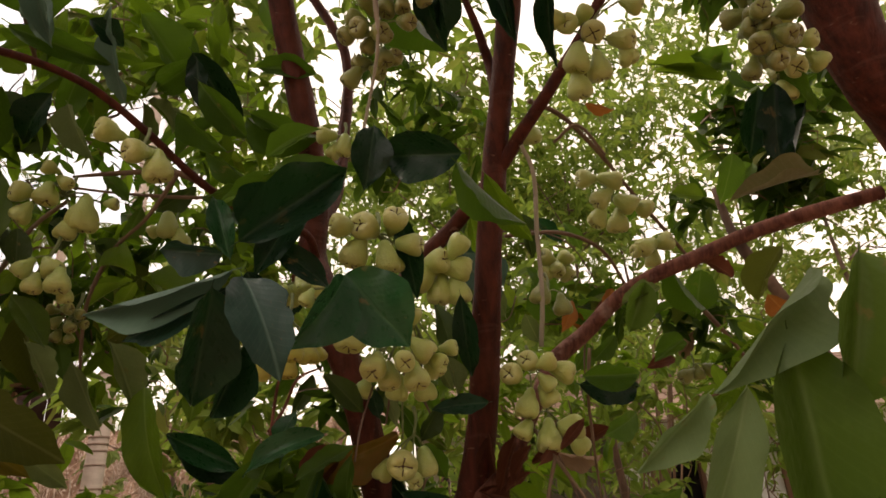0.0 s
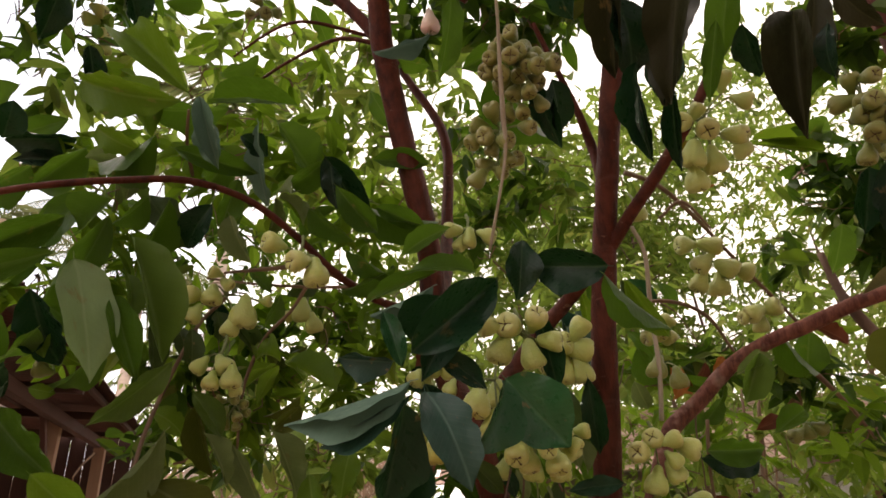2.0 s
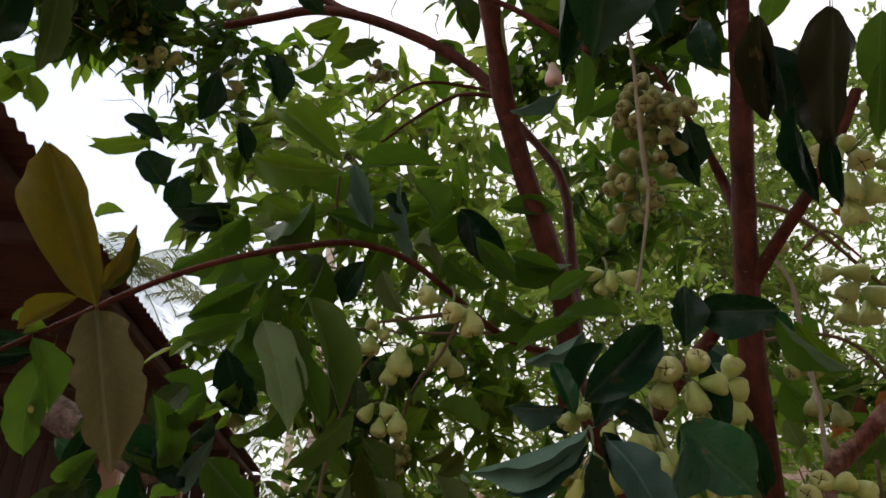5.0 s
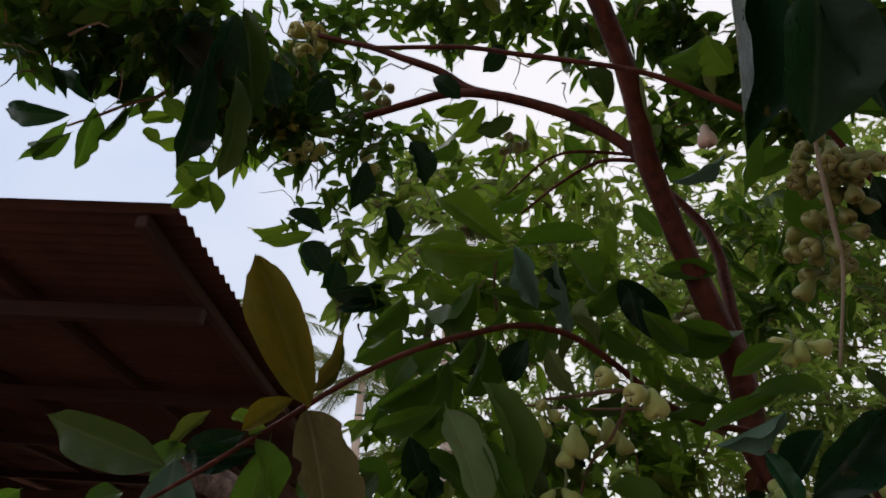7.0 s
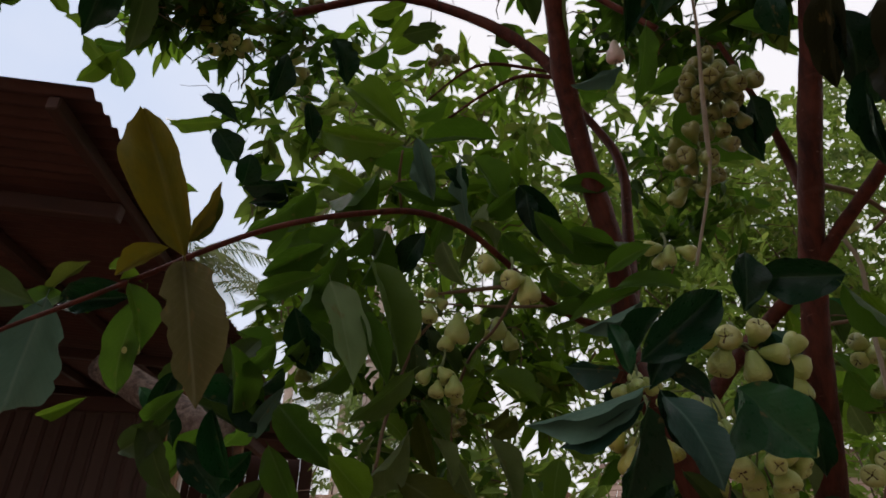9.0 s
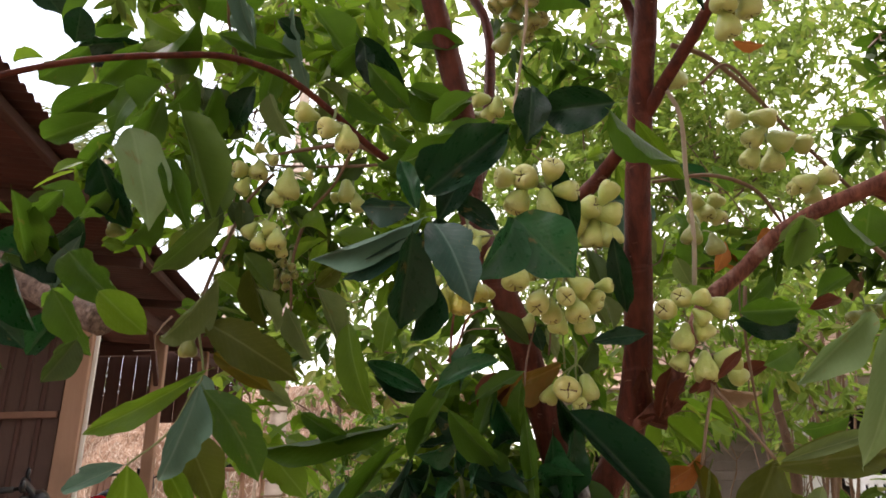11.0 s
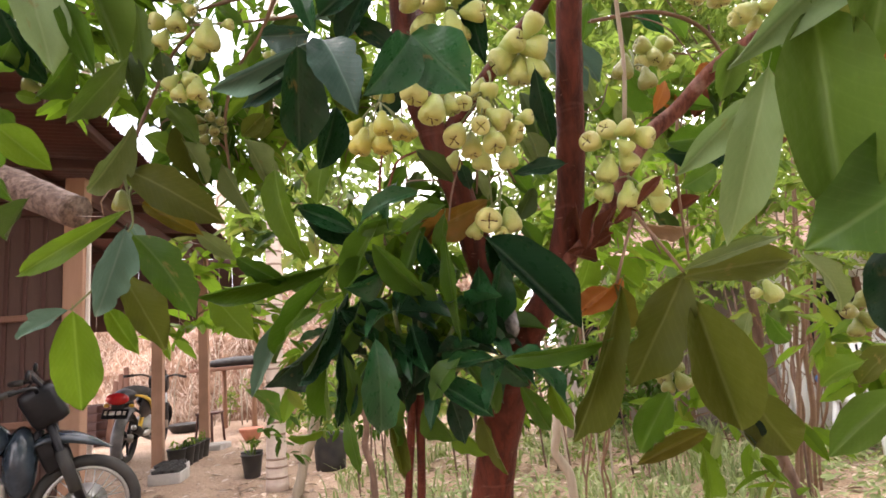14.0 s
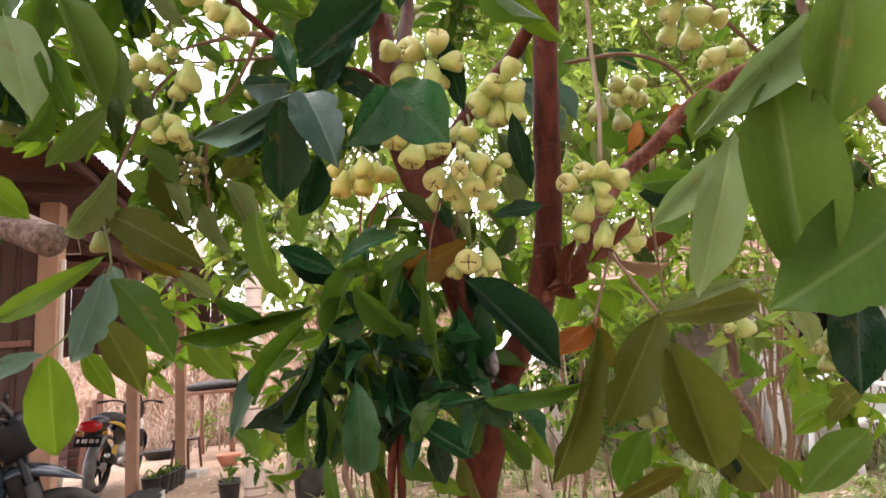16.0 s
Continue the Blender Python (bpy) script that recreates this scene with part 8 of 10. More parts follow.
leaf((-0.187, 0.724, 1.487), (-0.318, 0.724, 1.425), 0.029, (0.25, -0.807, -0.534), 'slate', tree, 7)
leaf((-0.314, 1.019, 1.067), (-0.342, 1.044, 0.91), 0.050, (0.577, -0.784, -0.231), 'deep', tree)
leaf((-0.191, 1.084, 1.094), (-0.204, 1.106, 0.972), 0.065, (0.494, -0.845, -0.203), 'deep', tree)
leaf((-0.17, 1.112, 1.083), (-0.231, 1.125, 0.95), 0.063, (0.476, -0.827, -0.299), 'deep', tree)
leaf((-0.146, 1.054, 0.983), (-0.048, 1.092, 0.91), 0.061, (0.51, -0.821, 0.259), 'emerald', tree)
leaf((-0.126, 1.055, 1.005), (-0.036, 1.073, 1.019), 0.037, (0.141, -0.934, 0.329), 'emerald', tree)
leaf((-0.132, 1.107, 0.946), (-0.116, 1.129, 0.858), 0.058, (0.511, -0.852, -0.118), 'deep', tree)
leaf((-0.293, 1.092, 1.14), (-0.354, 1.086, 1.101), 0.060, (0.354, -0.836, -0.419), 'deep', tree)
leaf((-0.262, 1.103, 1.126), (-0.315, 1.102, 1.069), 0.060, (0.43, -0.815, -0.389), 'forest', tree)
leaf((-0.258, 1.122, 1.035), (-0.236, 1.151, 0.92), 0.051, (0.573, -0.814, -0.093), 'deep', tree)
leaf((-0.811, 1.152, 2.07), (-0.886, 1.174, 2.013), 0.078, (0.466, -0.429, -0.774), 'forest', tree)
leaf((-0.684, 1.135, 2.119), (-0.742, 1.169, 2.036), 0.072, (0.619, -0.479, -0.623), 'mid', tree)
leaf((-0.866, 1.037, 2.081), (-0.802, 1.08, 1.983), 0.096, (0.58, -0.815, 0.017), 'forest', tree)
leaf((-0.692, 1.1, 1.818), (-0.716, 1.13, 1.746), 0.063, (0.637, -0.615, -0.464), 'deep', tree)
leaf((-0.563, 1.152, 1.834), (-0.609, 1.178, 1.769), 0.049, (0.54, -0.574, -0.615), 'moss', tree)
leaf((-0.772, 1.098, 1.688), (-0.822, 1.112, 1.651), 0.054, (0.348, -0.614, -0.709), 'fresh', tree)
leaf((-0.724, 1.263, 1.815), (-0.665, 1.299, 1.735), 0.059, (0.554, -0.832, 0.037), 'forest', tree)
leaf((-0.484, 1.229, 1.914), (-0.583, 1.243, 1.872), 0.059, (0.224, -0.624, -0.748), 'forest', tree)
leaf((-0.689, 1.439, 1.66), (-0.784, 1.466, 1.59), 0.066, (0.305, -0.673, -0.673), 'forest', tree)
leaf((0.378, 1.443, 1.64), (0.342, 1.447, 1.564), 0.043, (0.292, -0.937, -0.192), 'orange', tree)
leaf((0.473, 1.413, 1.653), (0.438, 1.411, 1.613), 0.039, (0.334, -0.908, -0.253), 'orange', tree)

leaf((0.104, 1.493, 1.84), (0.123, 1.52, 1.717), 0.070, (0.298, -0.941, -0.161), 'slate', tree)
leaf((0.159, 1.608, 1.869), (0.234, 1.649, 1.753), 0.074, (0.205, -0.957, -0.206), 'blue', tree)
leaf((0.308, 1.659, 1.808), (0.389, 1.699, 1.705), 0.074, (0.248, -0.952, -0.178), 'mid', tree)
leaf((0.291, 1.529, 1.922), (0.313, 1.557, 1.799), 0.057, (0.183, -0.965, -0.186), 'forest', tree)
leaf((0.231, 1.607, 1.983), (0.199, 1.618, 1.873), 0.061, (0.375, -0.905, -0.2), 'mid', tree)
leaf((0.133, 1.721, 1.784), (0.175, 1.754, 1.661), 0.064, (0.263, -0.95, -0.167), 'forest', tree)
leaf((0.359, 1.743, 2.003), (0.441, 1.779, 1.928), 0.057, (0.14, -0.945, -0.295), 'emerald', tree)
leaf((0.444, 1.81, 1.758), (0.367, 1.805, 1.671), 0.067, (0.421, -0.848, -0.321), 'forest', tree)
leaf((0.212, 1.848, 1.783), (0.269, 1.882, 1.679), 0.064, (0.226, -0.956, -0.188), 'moss', tree)
leaf((0.457, 1.772, 1.994), (0.504, 1.8, 1.905), 0.054, (0.088, -0.961, -0.262), 'mid', tree)
leaf((0.522, 1.65, 1.593), (0.447, 1.642, 1.524), 0.057, (0.323, -0.914, -0.244), 'mid', tree)
leaf((0.103, 1.572, 1.986), (0.132, 1.595, 1.903), 0.054, (0.238, -0.955, -0.177), 'forest', tree)
leaf((0.102, 1.663, 1.473), (0.154, 1.692, 1.388), 0.058, (0.321, -0.939, -0.126), 'mid', tree)
leaf((0.325, 1.637, 1.368), (0.381, 1.667, 1.288), 0.054, (0.259, -0.951, -0.168), 'forest', tree)
leaf((-0.695, 0.915, 1.806), (-0.7, 0.94, 1.66), 0.056, (0.786, -0.606, -0.127), 'moss', tree)
leaf((-0.728, 0.923, 1.712), (-0.721, 0.944, 1.603), 0.049, (0.777, -0.625, -0.072), 'forest', tree)
leaf((-0.717, 0.997, 1.726), (-0.696, 1.015, 1.653), 0.046, (0.674, -0.739, 0.007), 'forest', tree)
leaf((-0.612, 1.081, 1.882), (-0.563, 1.106, 1.82), 0.039, (0.456, -0.89, 0.01), 'mid', tree)
leaf((-0.803, 0.934, 1.828), (-0.792, 0.955, 1.729), 0.052, (0.833, -0.554, -0.019), 'moss', tree)
limb('twig', [(0.42, 1.518, 1.593, 0.003), (0.404, 1.54, 1.499, 0.002), (0.407, 1.569, 1.401, 0.002), (0.394, 1.604, 1.245, 0.002)], 'bark_brown', tree, '', 6, 0.05)
limb('twig', [(0.246, 1.204, 1.317, 0.003), (0.269, 1.23, 1.266, 0.002), (0.296, 1.26, 1.197, 0.002)], 'bark_brown', tree, '', 6, 0.05)
limb('twig', [(0.218, 1.47, 1.849, 0.003), (0.319, 1.506, 1.86, 0.002), (0.417, 1.548, 1.828, 0.002), (0.479, 1.592, 1.738, 0.002)], 'bark_brown', tree, '', 6, 0.05)
limb('twig', [(0.175, 1.45, 1.6, 0.002), (0.221, 1.47, 1.614, 0.002), (0.246, 1.477, 1.673, 0.002)], 'bark_brown', tree, '', 6, 0.05)
limb('twig', [(0.469, 1.359, 1.377, 0.002), (0.513, 1.39, 1.327, 0.002), (0.518, 1.415, 1.254, 0.002)], 'bark_brown', tree, '', 6, 0.05)
limb('twig', [(0.369, 1.639, 1.425, 0.002), (0.382, 1.669, 1.335, 0.002), (0.363, 1.69, 1.247, 0.002)], 'bark_brown', tree, '', 6, 0.05)

leaf((-0.163, 0.705, 1.496), (-0.129, 0.743, 1.41), 0.054, (0.235, -0.92, -0.314), 'deep', tree)
leaf((-0.113, 0.779, 1.632), (-0.178, 0.774, 1.515), 0.061, (0.306, -0.943, -0.131), 'deep', tree)
leaf((-0.153, 0.781, 1.561), (-0.083, 0.805, 1.501), 0.048, (0.233, -0.966, -0.11), 'deep', tree)

# thin trunks in the yard
young = root('young_tree', (0.889, 3.282, 0), 'young tree with a smooth pale brown trunk', 'young tree', 'young trees')
limb('trunk', [(0.889, 3.282, -0.03, 0.029), (0.909, 3.223, 0.262, 0.026), (0.855, 3.17, 0.471, 0.026), (0.881, 3.153, 0.681, 0.025), (0.815, 3.126, 0.859, 0.024), (0.831, 3.08, 1.047, 0.022), (0.772, 2.984, 1.538, 0.015)], 'bark_brown', young, '', 8, 0.2)
stuff('crown', *leafy([((0.772, 2.984, 1.538), 0.22, 30, 0.1)], random.Random(357)), 'foliage_light', young)
young = root('young_tree', (1.009, 3.732, 0), 'young tree with a thin red-brown trunk in a clump', 'young tree', 'young trees')
limb('trunk', [(1.009, 3.732, -0.03, 0.011), (1.037, 3.682, 0.284, 0.01), (1.064, 3.629, 0.511, 0.01), (1.104, 3.613, 0.737, 0.01), (1.118, 3.602, 0.93, 0.01), (1.141, 3.563, 1.135, 0.009), (1.224, 3.475, 1.921, 0.006)], 'twig_bark', young, '', 8, 0.2)
stuff('crown', *leafy([((1.224, 3.475, 1.921), 0.22, 30, 0.1)], random.Random(920)), 'foliage_light', young)
young = root('young_tree', (1.062, 3.85, 0), 'young tree with a thin red-brown trunk in a clump', 'young tree', 'young trees')
limb('trunk', [(1.062, 3.85, -0.03, 0.013), (1.099, 3.841, 0.284, 0.012), (1.11, 3.772, 0.511, 0.012), (1.136, 3.762, 0.738, 0.011), (1.184, 3.726, 0.93, 0.011), (1.201, 3.683, 1.135, 0.01), (1.271, 3.639, 1.92, 0.007)], 'twig_bark', young, '', 8, 0.2)
stuff('crown', *leafy([((1.271, 3.639, 1.92), 0.22, 30, 0.1)], random.Random(188)), 'foliage_light', young)
young = root('young_tree', (1.144, 3.976, 0), 'young tree with a thin red-brown trunk in a clump', 'young tree', 'young trees')
limb('trunk', [(1.144, 3.976, -0.03, 0.017), (1.157, 3.924, 0.284, 0.016), (1.213, 3.894, 0.511, 0.016), (1.219, 3.87, 0.738, 0.015), (1.222, 3.85, 0.931, 0.015), (1.257, 3.802, 1.135, 0.014), (1.403, 3.741, 1.922, 0.009)], 'twig_bark', young, '', 8, 0.2)
stuff('crown', *leafy([((1.403, 3.741, 1.922), 0.22, 30, 0.1)], random.Random(373)), 'foliage_light', young)
young = root('young_tree', (1.201, 4.095, 0), 'young tree with a thin red-brown trunk in a clump', 'young tree', 'young trees')
limb('trunk', [(1.201, 4.095, -0.03, 0.011), (1.22, 4.039, 0.284, 0.01), (1.267, 4.009, 0.51, 0.01), (1.304, 3.974, 0.737, 0.01), (1.308, 3.931, 0.93, 0.009), (1.333, 3.927, 1.134, 0.009), (1.415, 3.768, 1.92, 0.006)], 'twig_bark', young, '', 8, 0.2)
stuff('crown', *leafy([((1.415, 3.768, 1.92), 0.22, 30, 0.1)], random.Random(759)), 'foliage_light', young)
young = root('young_tree', (1.179, 4.195, 0), 'young tree with a thin red-brown trunk in a clump', 'young tree', 'young trees')
limb('trunk', [(1.179, 4.195, -0.03, 0.011), (1.183, 4.175, 0.287, 0.01), (1.223, 4.116, 0.517, 0.01), (1.188, 4.079, 0.746, 0.01), (1.228, 4.049, 0.942, 0.01), (1.234, 4.004, 1.148, 0.009), (1.223, 3.941, 1.937, 0.006)], 'twig_bark', young, '', 8, 0.2)
stuff('crown', *leafy([((1.223, 3.941, 1.937), 0.22, 30, 0.1)], random.Random(136)), 'foliage_light', young)
young = root('young_tree', (1.294, 4.329, 0), 'young tree with a thin red-brown trunk in a clump', 'young tree', 'young trees')
limb('trunk', [(1.294, 4.329, -0.03, 0.01), (1.33, 4.335, 0.284, 0.009), (1.389, 4.248, 0.511, 0.009), (1.399, 4.246, 0.737, 0.009), (1.437, 4.206, 0.93, 0.009), (1.453, 4.167, 1.135, 0.008), (1.636, 4.141, 1.919, 0.005)], 'twig_bark', young, '', 8, 0.2)
stuff('crown', *leafy([((1.636, 4.141, 1.919), 0.22, 30, 0.1)], random.Random(196)), 'foliage_light', young)
young = root('young_tree', (1.101, 4.384, 0), 'young tree with a thin red-brown trunk in a clump', 'young tree', 'young trees')
limb('trunk', [(1.101, 4.384, -0.03, 0.009), (1.153, 4.341, 0.29, 0.008), (1.154, 4.306, 0.522, 0.008), (1.189, 4.258, 0.754, 0.008), (1.2, 4.262, 0.951, 0.008), (1.23, 4.21, 1.16, 0.007), (1.367, 4.143, 1.946, 0.005)], 'twig_bark', young, '', 8, 0.2)
stuff('crown', *leafy([((1.367, 4.143, 1.946), 0.22, 30, 0.1)], random.Random(598)), 'foliage_light', young)
young = root('young_tree', (-0.008, 3.471, 0), 'young tree with a thin bare stem', 'young tree', 'young trees')
limb('trunk', [(-0.008, 3.471, -0.03, 0.008), (0.035, 3.44, 0.194, 0.007), (0.034, 3.429, 0.349, 0.007), (0.088, 3.403, 0.504, 0.007), (0.097, 3.389, 0.636, 0.006), (0.083, 3.356, 0.775, 0.006), (0.152, 3.28, 1.266, 0.004)], 'twig_bark', young, '', 8, 0.2)
stuff('crown', *leafy([((0.152, 3.28, 1.266), 0.22, 30, 0.1)], random.Random(183)), 'foliage_light', young)
young = root('young_tree', (0.004, 3.579, 0), 'young tree with a thin bare stem', 'young tree', 'young trees')
limb('trunk', [(0.004, 3.579, -0.03, 0.006), (0.06, 3.568, 0.191, 0.006), (0.041, 3.524, 0.344, 0.006), (0.067, 3.487, 0.497, 0.006), (0.119, 3.499, 0.627, 0.005), (0.11, 3.469, 0.764, 0.005), (0.104, 3.373, 1.254, 0.003)], 'twig_bark', young, '', 8, 0.2)
stuff('crown', *leafy([((0.104, 3.373, 1.254), 0.22, 30, 0.1)], random.Random(234)), 'foliage_light', young)
young = root('young_tree', (-0.091, 3.659, 0), 'young tree with a thin bare stem', 'young tree', 'young trees')
limb('trunk', [(-0.091, 3.659, -0.03, 0.007), (-0.078, 3.626, 0.19, 0.006), (-0.048, 3.635, 0.343, 0.006), (-0.012, 3.605, 0.495, 0.006), (-0.004, 3.583, 0.624, 0.006), (0.046, 3.558, 0.761, 0.005), (0.162, 3.492, 1.249, 0.003)], 'twig_bark', young, '', 8, 0.2)
stuff('crown', *leafy([((0.162, 3.492, 1.249), 0.22, 30, 0.1)], random.Random(414)), 'foliage_light', young)
young = root('young_tree', (-0.129, 3.754, 0), 'young tree with a thin bare stem', 'young tree', 'young trees')
limb('trunk', [(-0.129, 3.754, -0.03, 0.007), (-0.078, 3.698, 0.189, 0.006), (-0.086, 3.687, 0.341, 0.006), (-0.041, 3.683, 0.493, 0.006), (-0.039, 3.674, 0.622, 0.006), (-0.016, 3.648, 0.758, 0.005), (-0.014, 3.667, 1.248, 0.004)], 'twig_bark', young, '', 8, 0.2)
stuff('crown', *leafy([((-0.014, 3.667, 1.248), 0.22, 30, 0.1)], random.Random(184)), 'foliage_light', young)
young = root('young_tree', (-0.051, 3.145, 0), 'young tree with a pale crooked trunk', 'young tree', 'young trees')
limb('trunk', [(-0.051, 3.145, -0.03, 0.025), (-0.078, 3.115, 0.154, 0.023), (-0.098, 3.071, 0.277, 0.022), (-0.109, 3.065, 0.4, 0.022), (-0.164, 3.051, 0.505, 0.021), (-0.14, 3.013, 0.615, 0.02), (-0.108, 3.02, 0.906, 0.013)], 'dead_wood', young, '', 8, 0.2)
stuff('crown', *leafy([((-0.108, 3.02, 0.906), 0.22, 30, 0.1)], random.Random(964)), 'foliage_light', young)
young = root('young_tree', (-1.173, 3.277, 0), 'young tree with a pale crooked trunk', 'young tree', 'young trees')
limb('trunk', [(-1.173, 3.277, -0.03, 0.022), (-1.197, 3.217, 0.169, 0.02), (-1.188, 3.185, 0.305, 0.02), (-1.196, 3.18, 0.44, 0.019), (-1.225, 3.17, 0.556, 0.019), (-1.2, 3.148, 0.678, 0.017), (-1.233, 3.107, 0.972, 0.012)], 'bark_brown', young, '', 8, 0.2)
stuff('crown', *leafy([((-1.233, 3.107, 0.972), 0.22, 30, 0.1)], random.Random(834)), 'foliage_light', young)
young = root('young_tree', (-2.349, 4.337, 0), 'young tree with a pale leaning trunk', 'young tree', 'young trees')
limb('trunk', [(-2.349, 4.337, -0.03, 0.043), (-2.288, 4.332, 0.163, 0.04), (-2.254, 4.332, 0.293, 0.039), (-2.184, 4.312, 0.424, 0.038), (-2.143, 4.303, 0.534, 0.037), (-2.096, 4.285, 0.652, 0.034), (-2.025, 4.321, 0.884, 0.023)], 'dead_wood', young, '', 8, 0.2)
stuff('crown', *leafy([((-2.025, 4.321, 0.884), 0.22, 30, 0.1)], random.Random(893)), 'foliage_light', young)
M1X, M1Y, M2X, M2Y = -3.007, 3.023, -5.74, 6.19
spots = []
spots += [((1.022, 2.658, 1.596), 0.2, 50, 0.11), ((1.306, 2.859, 1.495), 0.21, 50, 0.11), ((0.723, 2.671, 1.529), 0.17, 36, 0.11)]
spots += [((1.597, 3.008, 1.547), 0.21, 50, 0.11), ((0.887, 2.742, 1.413), 0.17, 40, 0.11), ((1.677, 3.122, 1.321), 0.21, 50, 0.11)]
spots += [((1.303, 2.961, 1.774), 0.17, 30, 0.11), ((1.411, 2.956, 1.332), 0.18, 40, 0.11)]
stuff('crown', *leafy(spots, random.Random(61)), 'foliage_light', tree)
stuff('twig_tangle', *twiggy(spots, random.Random(101)), 'twig_bark', tree)
spots = []
spots += [((0.845, 3.235, 1.341), 0.17, 40, 0.11), ((0.983, 3.533, 1.095), 0.18, 36, 0.11), ((1.227, 3.353, 1.325), 0.2, 44, 0.11)]
spots += [((1.363, 3.17, 1.376), 0.19, 44, 0.11), ((1.074, 3.29, 1.451), 0.17, 36, 0.11)]
stuff('crown', *leafy(spots, random.Random(62)), 'foliage_light', tree)
stuff('twig_tangle', *twiggy(spots, random.Random(102)), 'twig_bark', tree)
leaf((0.139, 1.278, 1.325), (0.15, 1.31, 1.228), 0.053, (-0.507, -0.806, -0.306), 'rust', tree)
leaf((0.124, 1.287, 1.244), (0.204, 1.342, 1.295), 0.045, (0.665, -0.645, -0.378), 'rust', tree)
leaf((0.216, 1.18, 1.26), (0.264, 1.221, 1.342), 0.039, (0.744, -0.652, -0.147), 'rust', tree)
leaf((0.107, 1.266, 1.225), (0.169, 1.323, 1.206), 0.036, (0.685, -0.726, 0.053), 'rust', tree)
leaf((-0.218, 1.232, 1.702), (-0.264, 1.264, 1.639), 0.060, (-0.425, -0.893, -0.149), 'rust', tree)
leaf((-0.127, 0.971, 1.324), (-0.253, 0.982, 1.27), 0.049, (-0.183, -0.952, 0.244), 'emerald', tree)
leaf((-0.095, 1.043, 1.299), (-0.102, 1.119, 1.184), 0.050, (-0.57, -0.71, -0.414), 'mid', tree)
leaf((-0.524, 1.001, 1.254), (-0.442, 1.059, 1.197), 0.049, (0.419, -0.869, -0.261), 'mid', tree)
leaf((-0.159, 1.091, 1.27), (-0.119, 1.139, 1.184), 0.050, (0, -0.881, -0.473), 'emerald', tree)
leaf((-0.276, 1.071, 1.245), (-0.2, 1.109, 1.192), 0.062, (0.136, -0.894, -0.427), 'deep', tree)
leaf((-0.045, 1.175, 1.268), (-0.013, 1.247, 1.184), 0.051, (0.156, -0.789, -0.595), 'deep', tree)
leaf((-0.186, 1.041, 1.371), (-0.217, 1.058, 1.282), 0.072, (-0.643, -0.76, 0.094), 'emerald', tree)
leaf((0.167, 0.54, 2.046), (0.169, 0.656, 1.931), 0.066, (-0.471, -0.669, -0.575), 'umber', tree)
leaf((0.252, 0.522, 2.008), (0.228, 0.626, 1.846), 0.077, (-0.608, -0.699, -0.377), 'umber', tree)
leaf((0.192, 0.629, 1.903), (0.194, 0.66, 1.774), 0.037, (-0.589, -0.745, -0.314), 'deep', tree)
leaf((0.362, 0.612, 2.065), (0.35, 0.694, 1.967), 0.066, (-0.56, -0.691, -0.456), 'mid', tree)
leaf((0.472, 0.615, 2.019), (0.45, 0.69, 1.903), 0.053, (0.021, -0.815, -0.58), 'umber', tree)
leaf((0.476, 0.581, 1.98), (0.54, 0.612, 1.923), 0.045, (-0.508, -0.329, -0.796), 'umber', tree)
leaf((0.096, 0.561, 2.089), (0.115, 0.612, 2.018), 0.070, (-0.743, -0.443, -0.502), 'deep', tree)
leaf((0.068, 0.722, 2.183), (0.143, 0.752, 2.172), 0.052, (0.23, -0.822, -0.521), 'mid', tree)
BUCKET = (-6.808, 6.58, 0)
spots = []
spots += [((0.381, 2.348, 1.638), 0.15, 30, 0.1), ((0.598, 2.402, 1.568), 0.17, 30, 0.1), ((0.219, 2.408, 1.49), 0.13, 24, 0.1)]
spots += [((0.781, 2.392, 1.618), 0.15, 24, 0.1), ((0.987, 2.352, 1.486), 0.14, 24, 0.1), ((0, 2.378, 1.522), 0.13, 24, 0.1)]
spots += [((0.48, 2.464, 1.418), 0.15, 30, 0.1), ((1.197, 2.445, 1.581), 0.16, 24, 0.1)]
stuff('crown', *leafy(spots, random.Random(63)), 'foliage_mid', tree)
stuff('twig_tangle', *twiggy(spots, random.Random(103)), 'twig_bark', tree)
leaf((0.745, 1.373, 1.646), (0.673, 1.384, 1.706), 0.052, (-0.059, -0.992, 0.115), 'rust', tree)
leaf((0.408, 1.396, 1.334), (0.35, 1.443, 1.304), 0.046, (-0.643, -0.766, 0.012), 'rust', tree)
leaf((0.225, 1.341, 1.326), (0.201, 1.399, 1.285), 0.039, (-0.612, -0.615, -0.497), 'rust', tree)
leaf((0.621, 1.741, 1.512), (0.709, 1.75, 1.536), 0.050, (0.033, -0.996, 0.079), 'rust', tree)
leaf((0.802, 1.813, 1.622), (0.78, 1.89, 1.557), 0.046, (-0.5, -0.662, -0.559), 'dry', tree)
leaf((0.505, 1.654, 1.693), (0.476, 1.721, 1.631), 0.053, (-0.099, -0.704, -0.704), 'rust', tree)

spots = []
spots += [((-1.329, 1.596, 2.366), 0.15, 24, 0.11), ((-1.243, 1.806, 2.398), 0.15, 24, 0.11), ((-1.12, 1.959, 2.312), 0.15, 24, 0.11), ((-1.41, 1.863, 2.238), 0.15, 24, 0.11)]
spots += [((-1.462, 1.65, 2.219), 0.15, 24, 0.11), ((-1.304, 2.105, 2.199), 0.15, 24, 0.11), ((-1.015, 1.998, 2.491), 0.15, 24, 0.11)]
spots += [((-1.009, 1.792, 1.824), 0.13, 14, 0.11), ((-0.843, 1.959, 1.757), 0.13, 14, 0.11), ((-0.698, 1.942, 1.559), 0.13, 14, 0.11), ((-0.99, 1.963, 1.595), 0.13, 14, 0.11)]
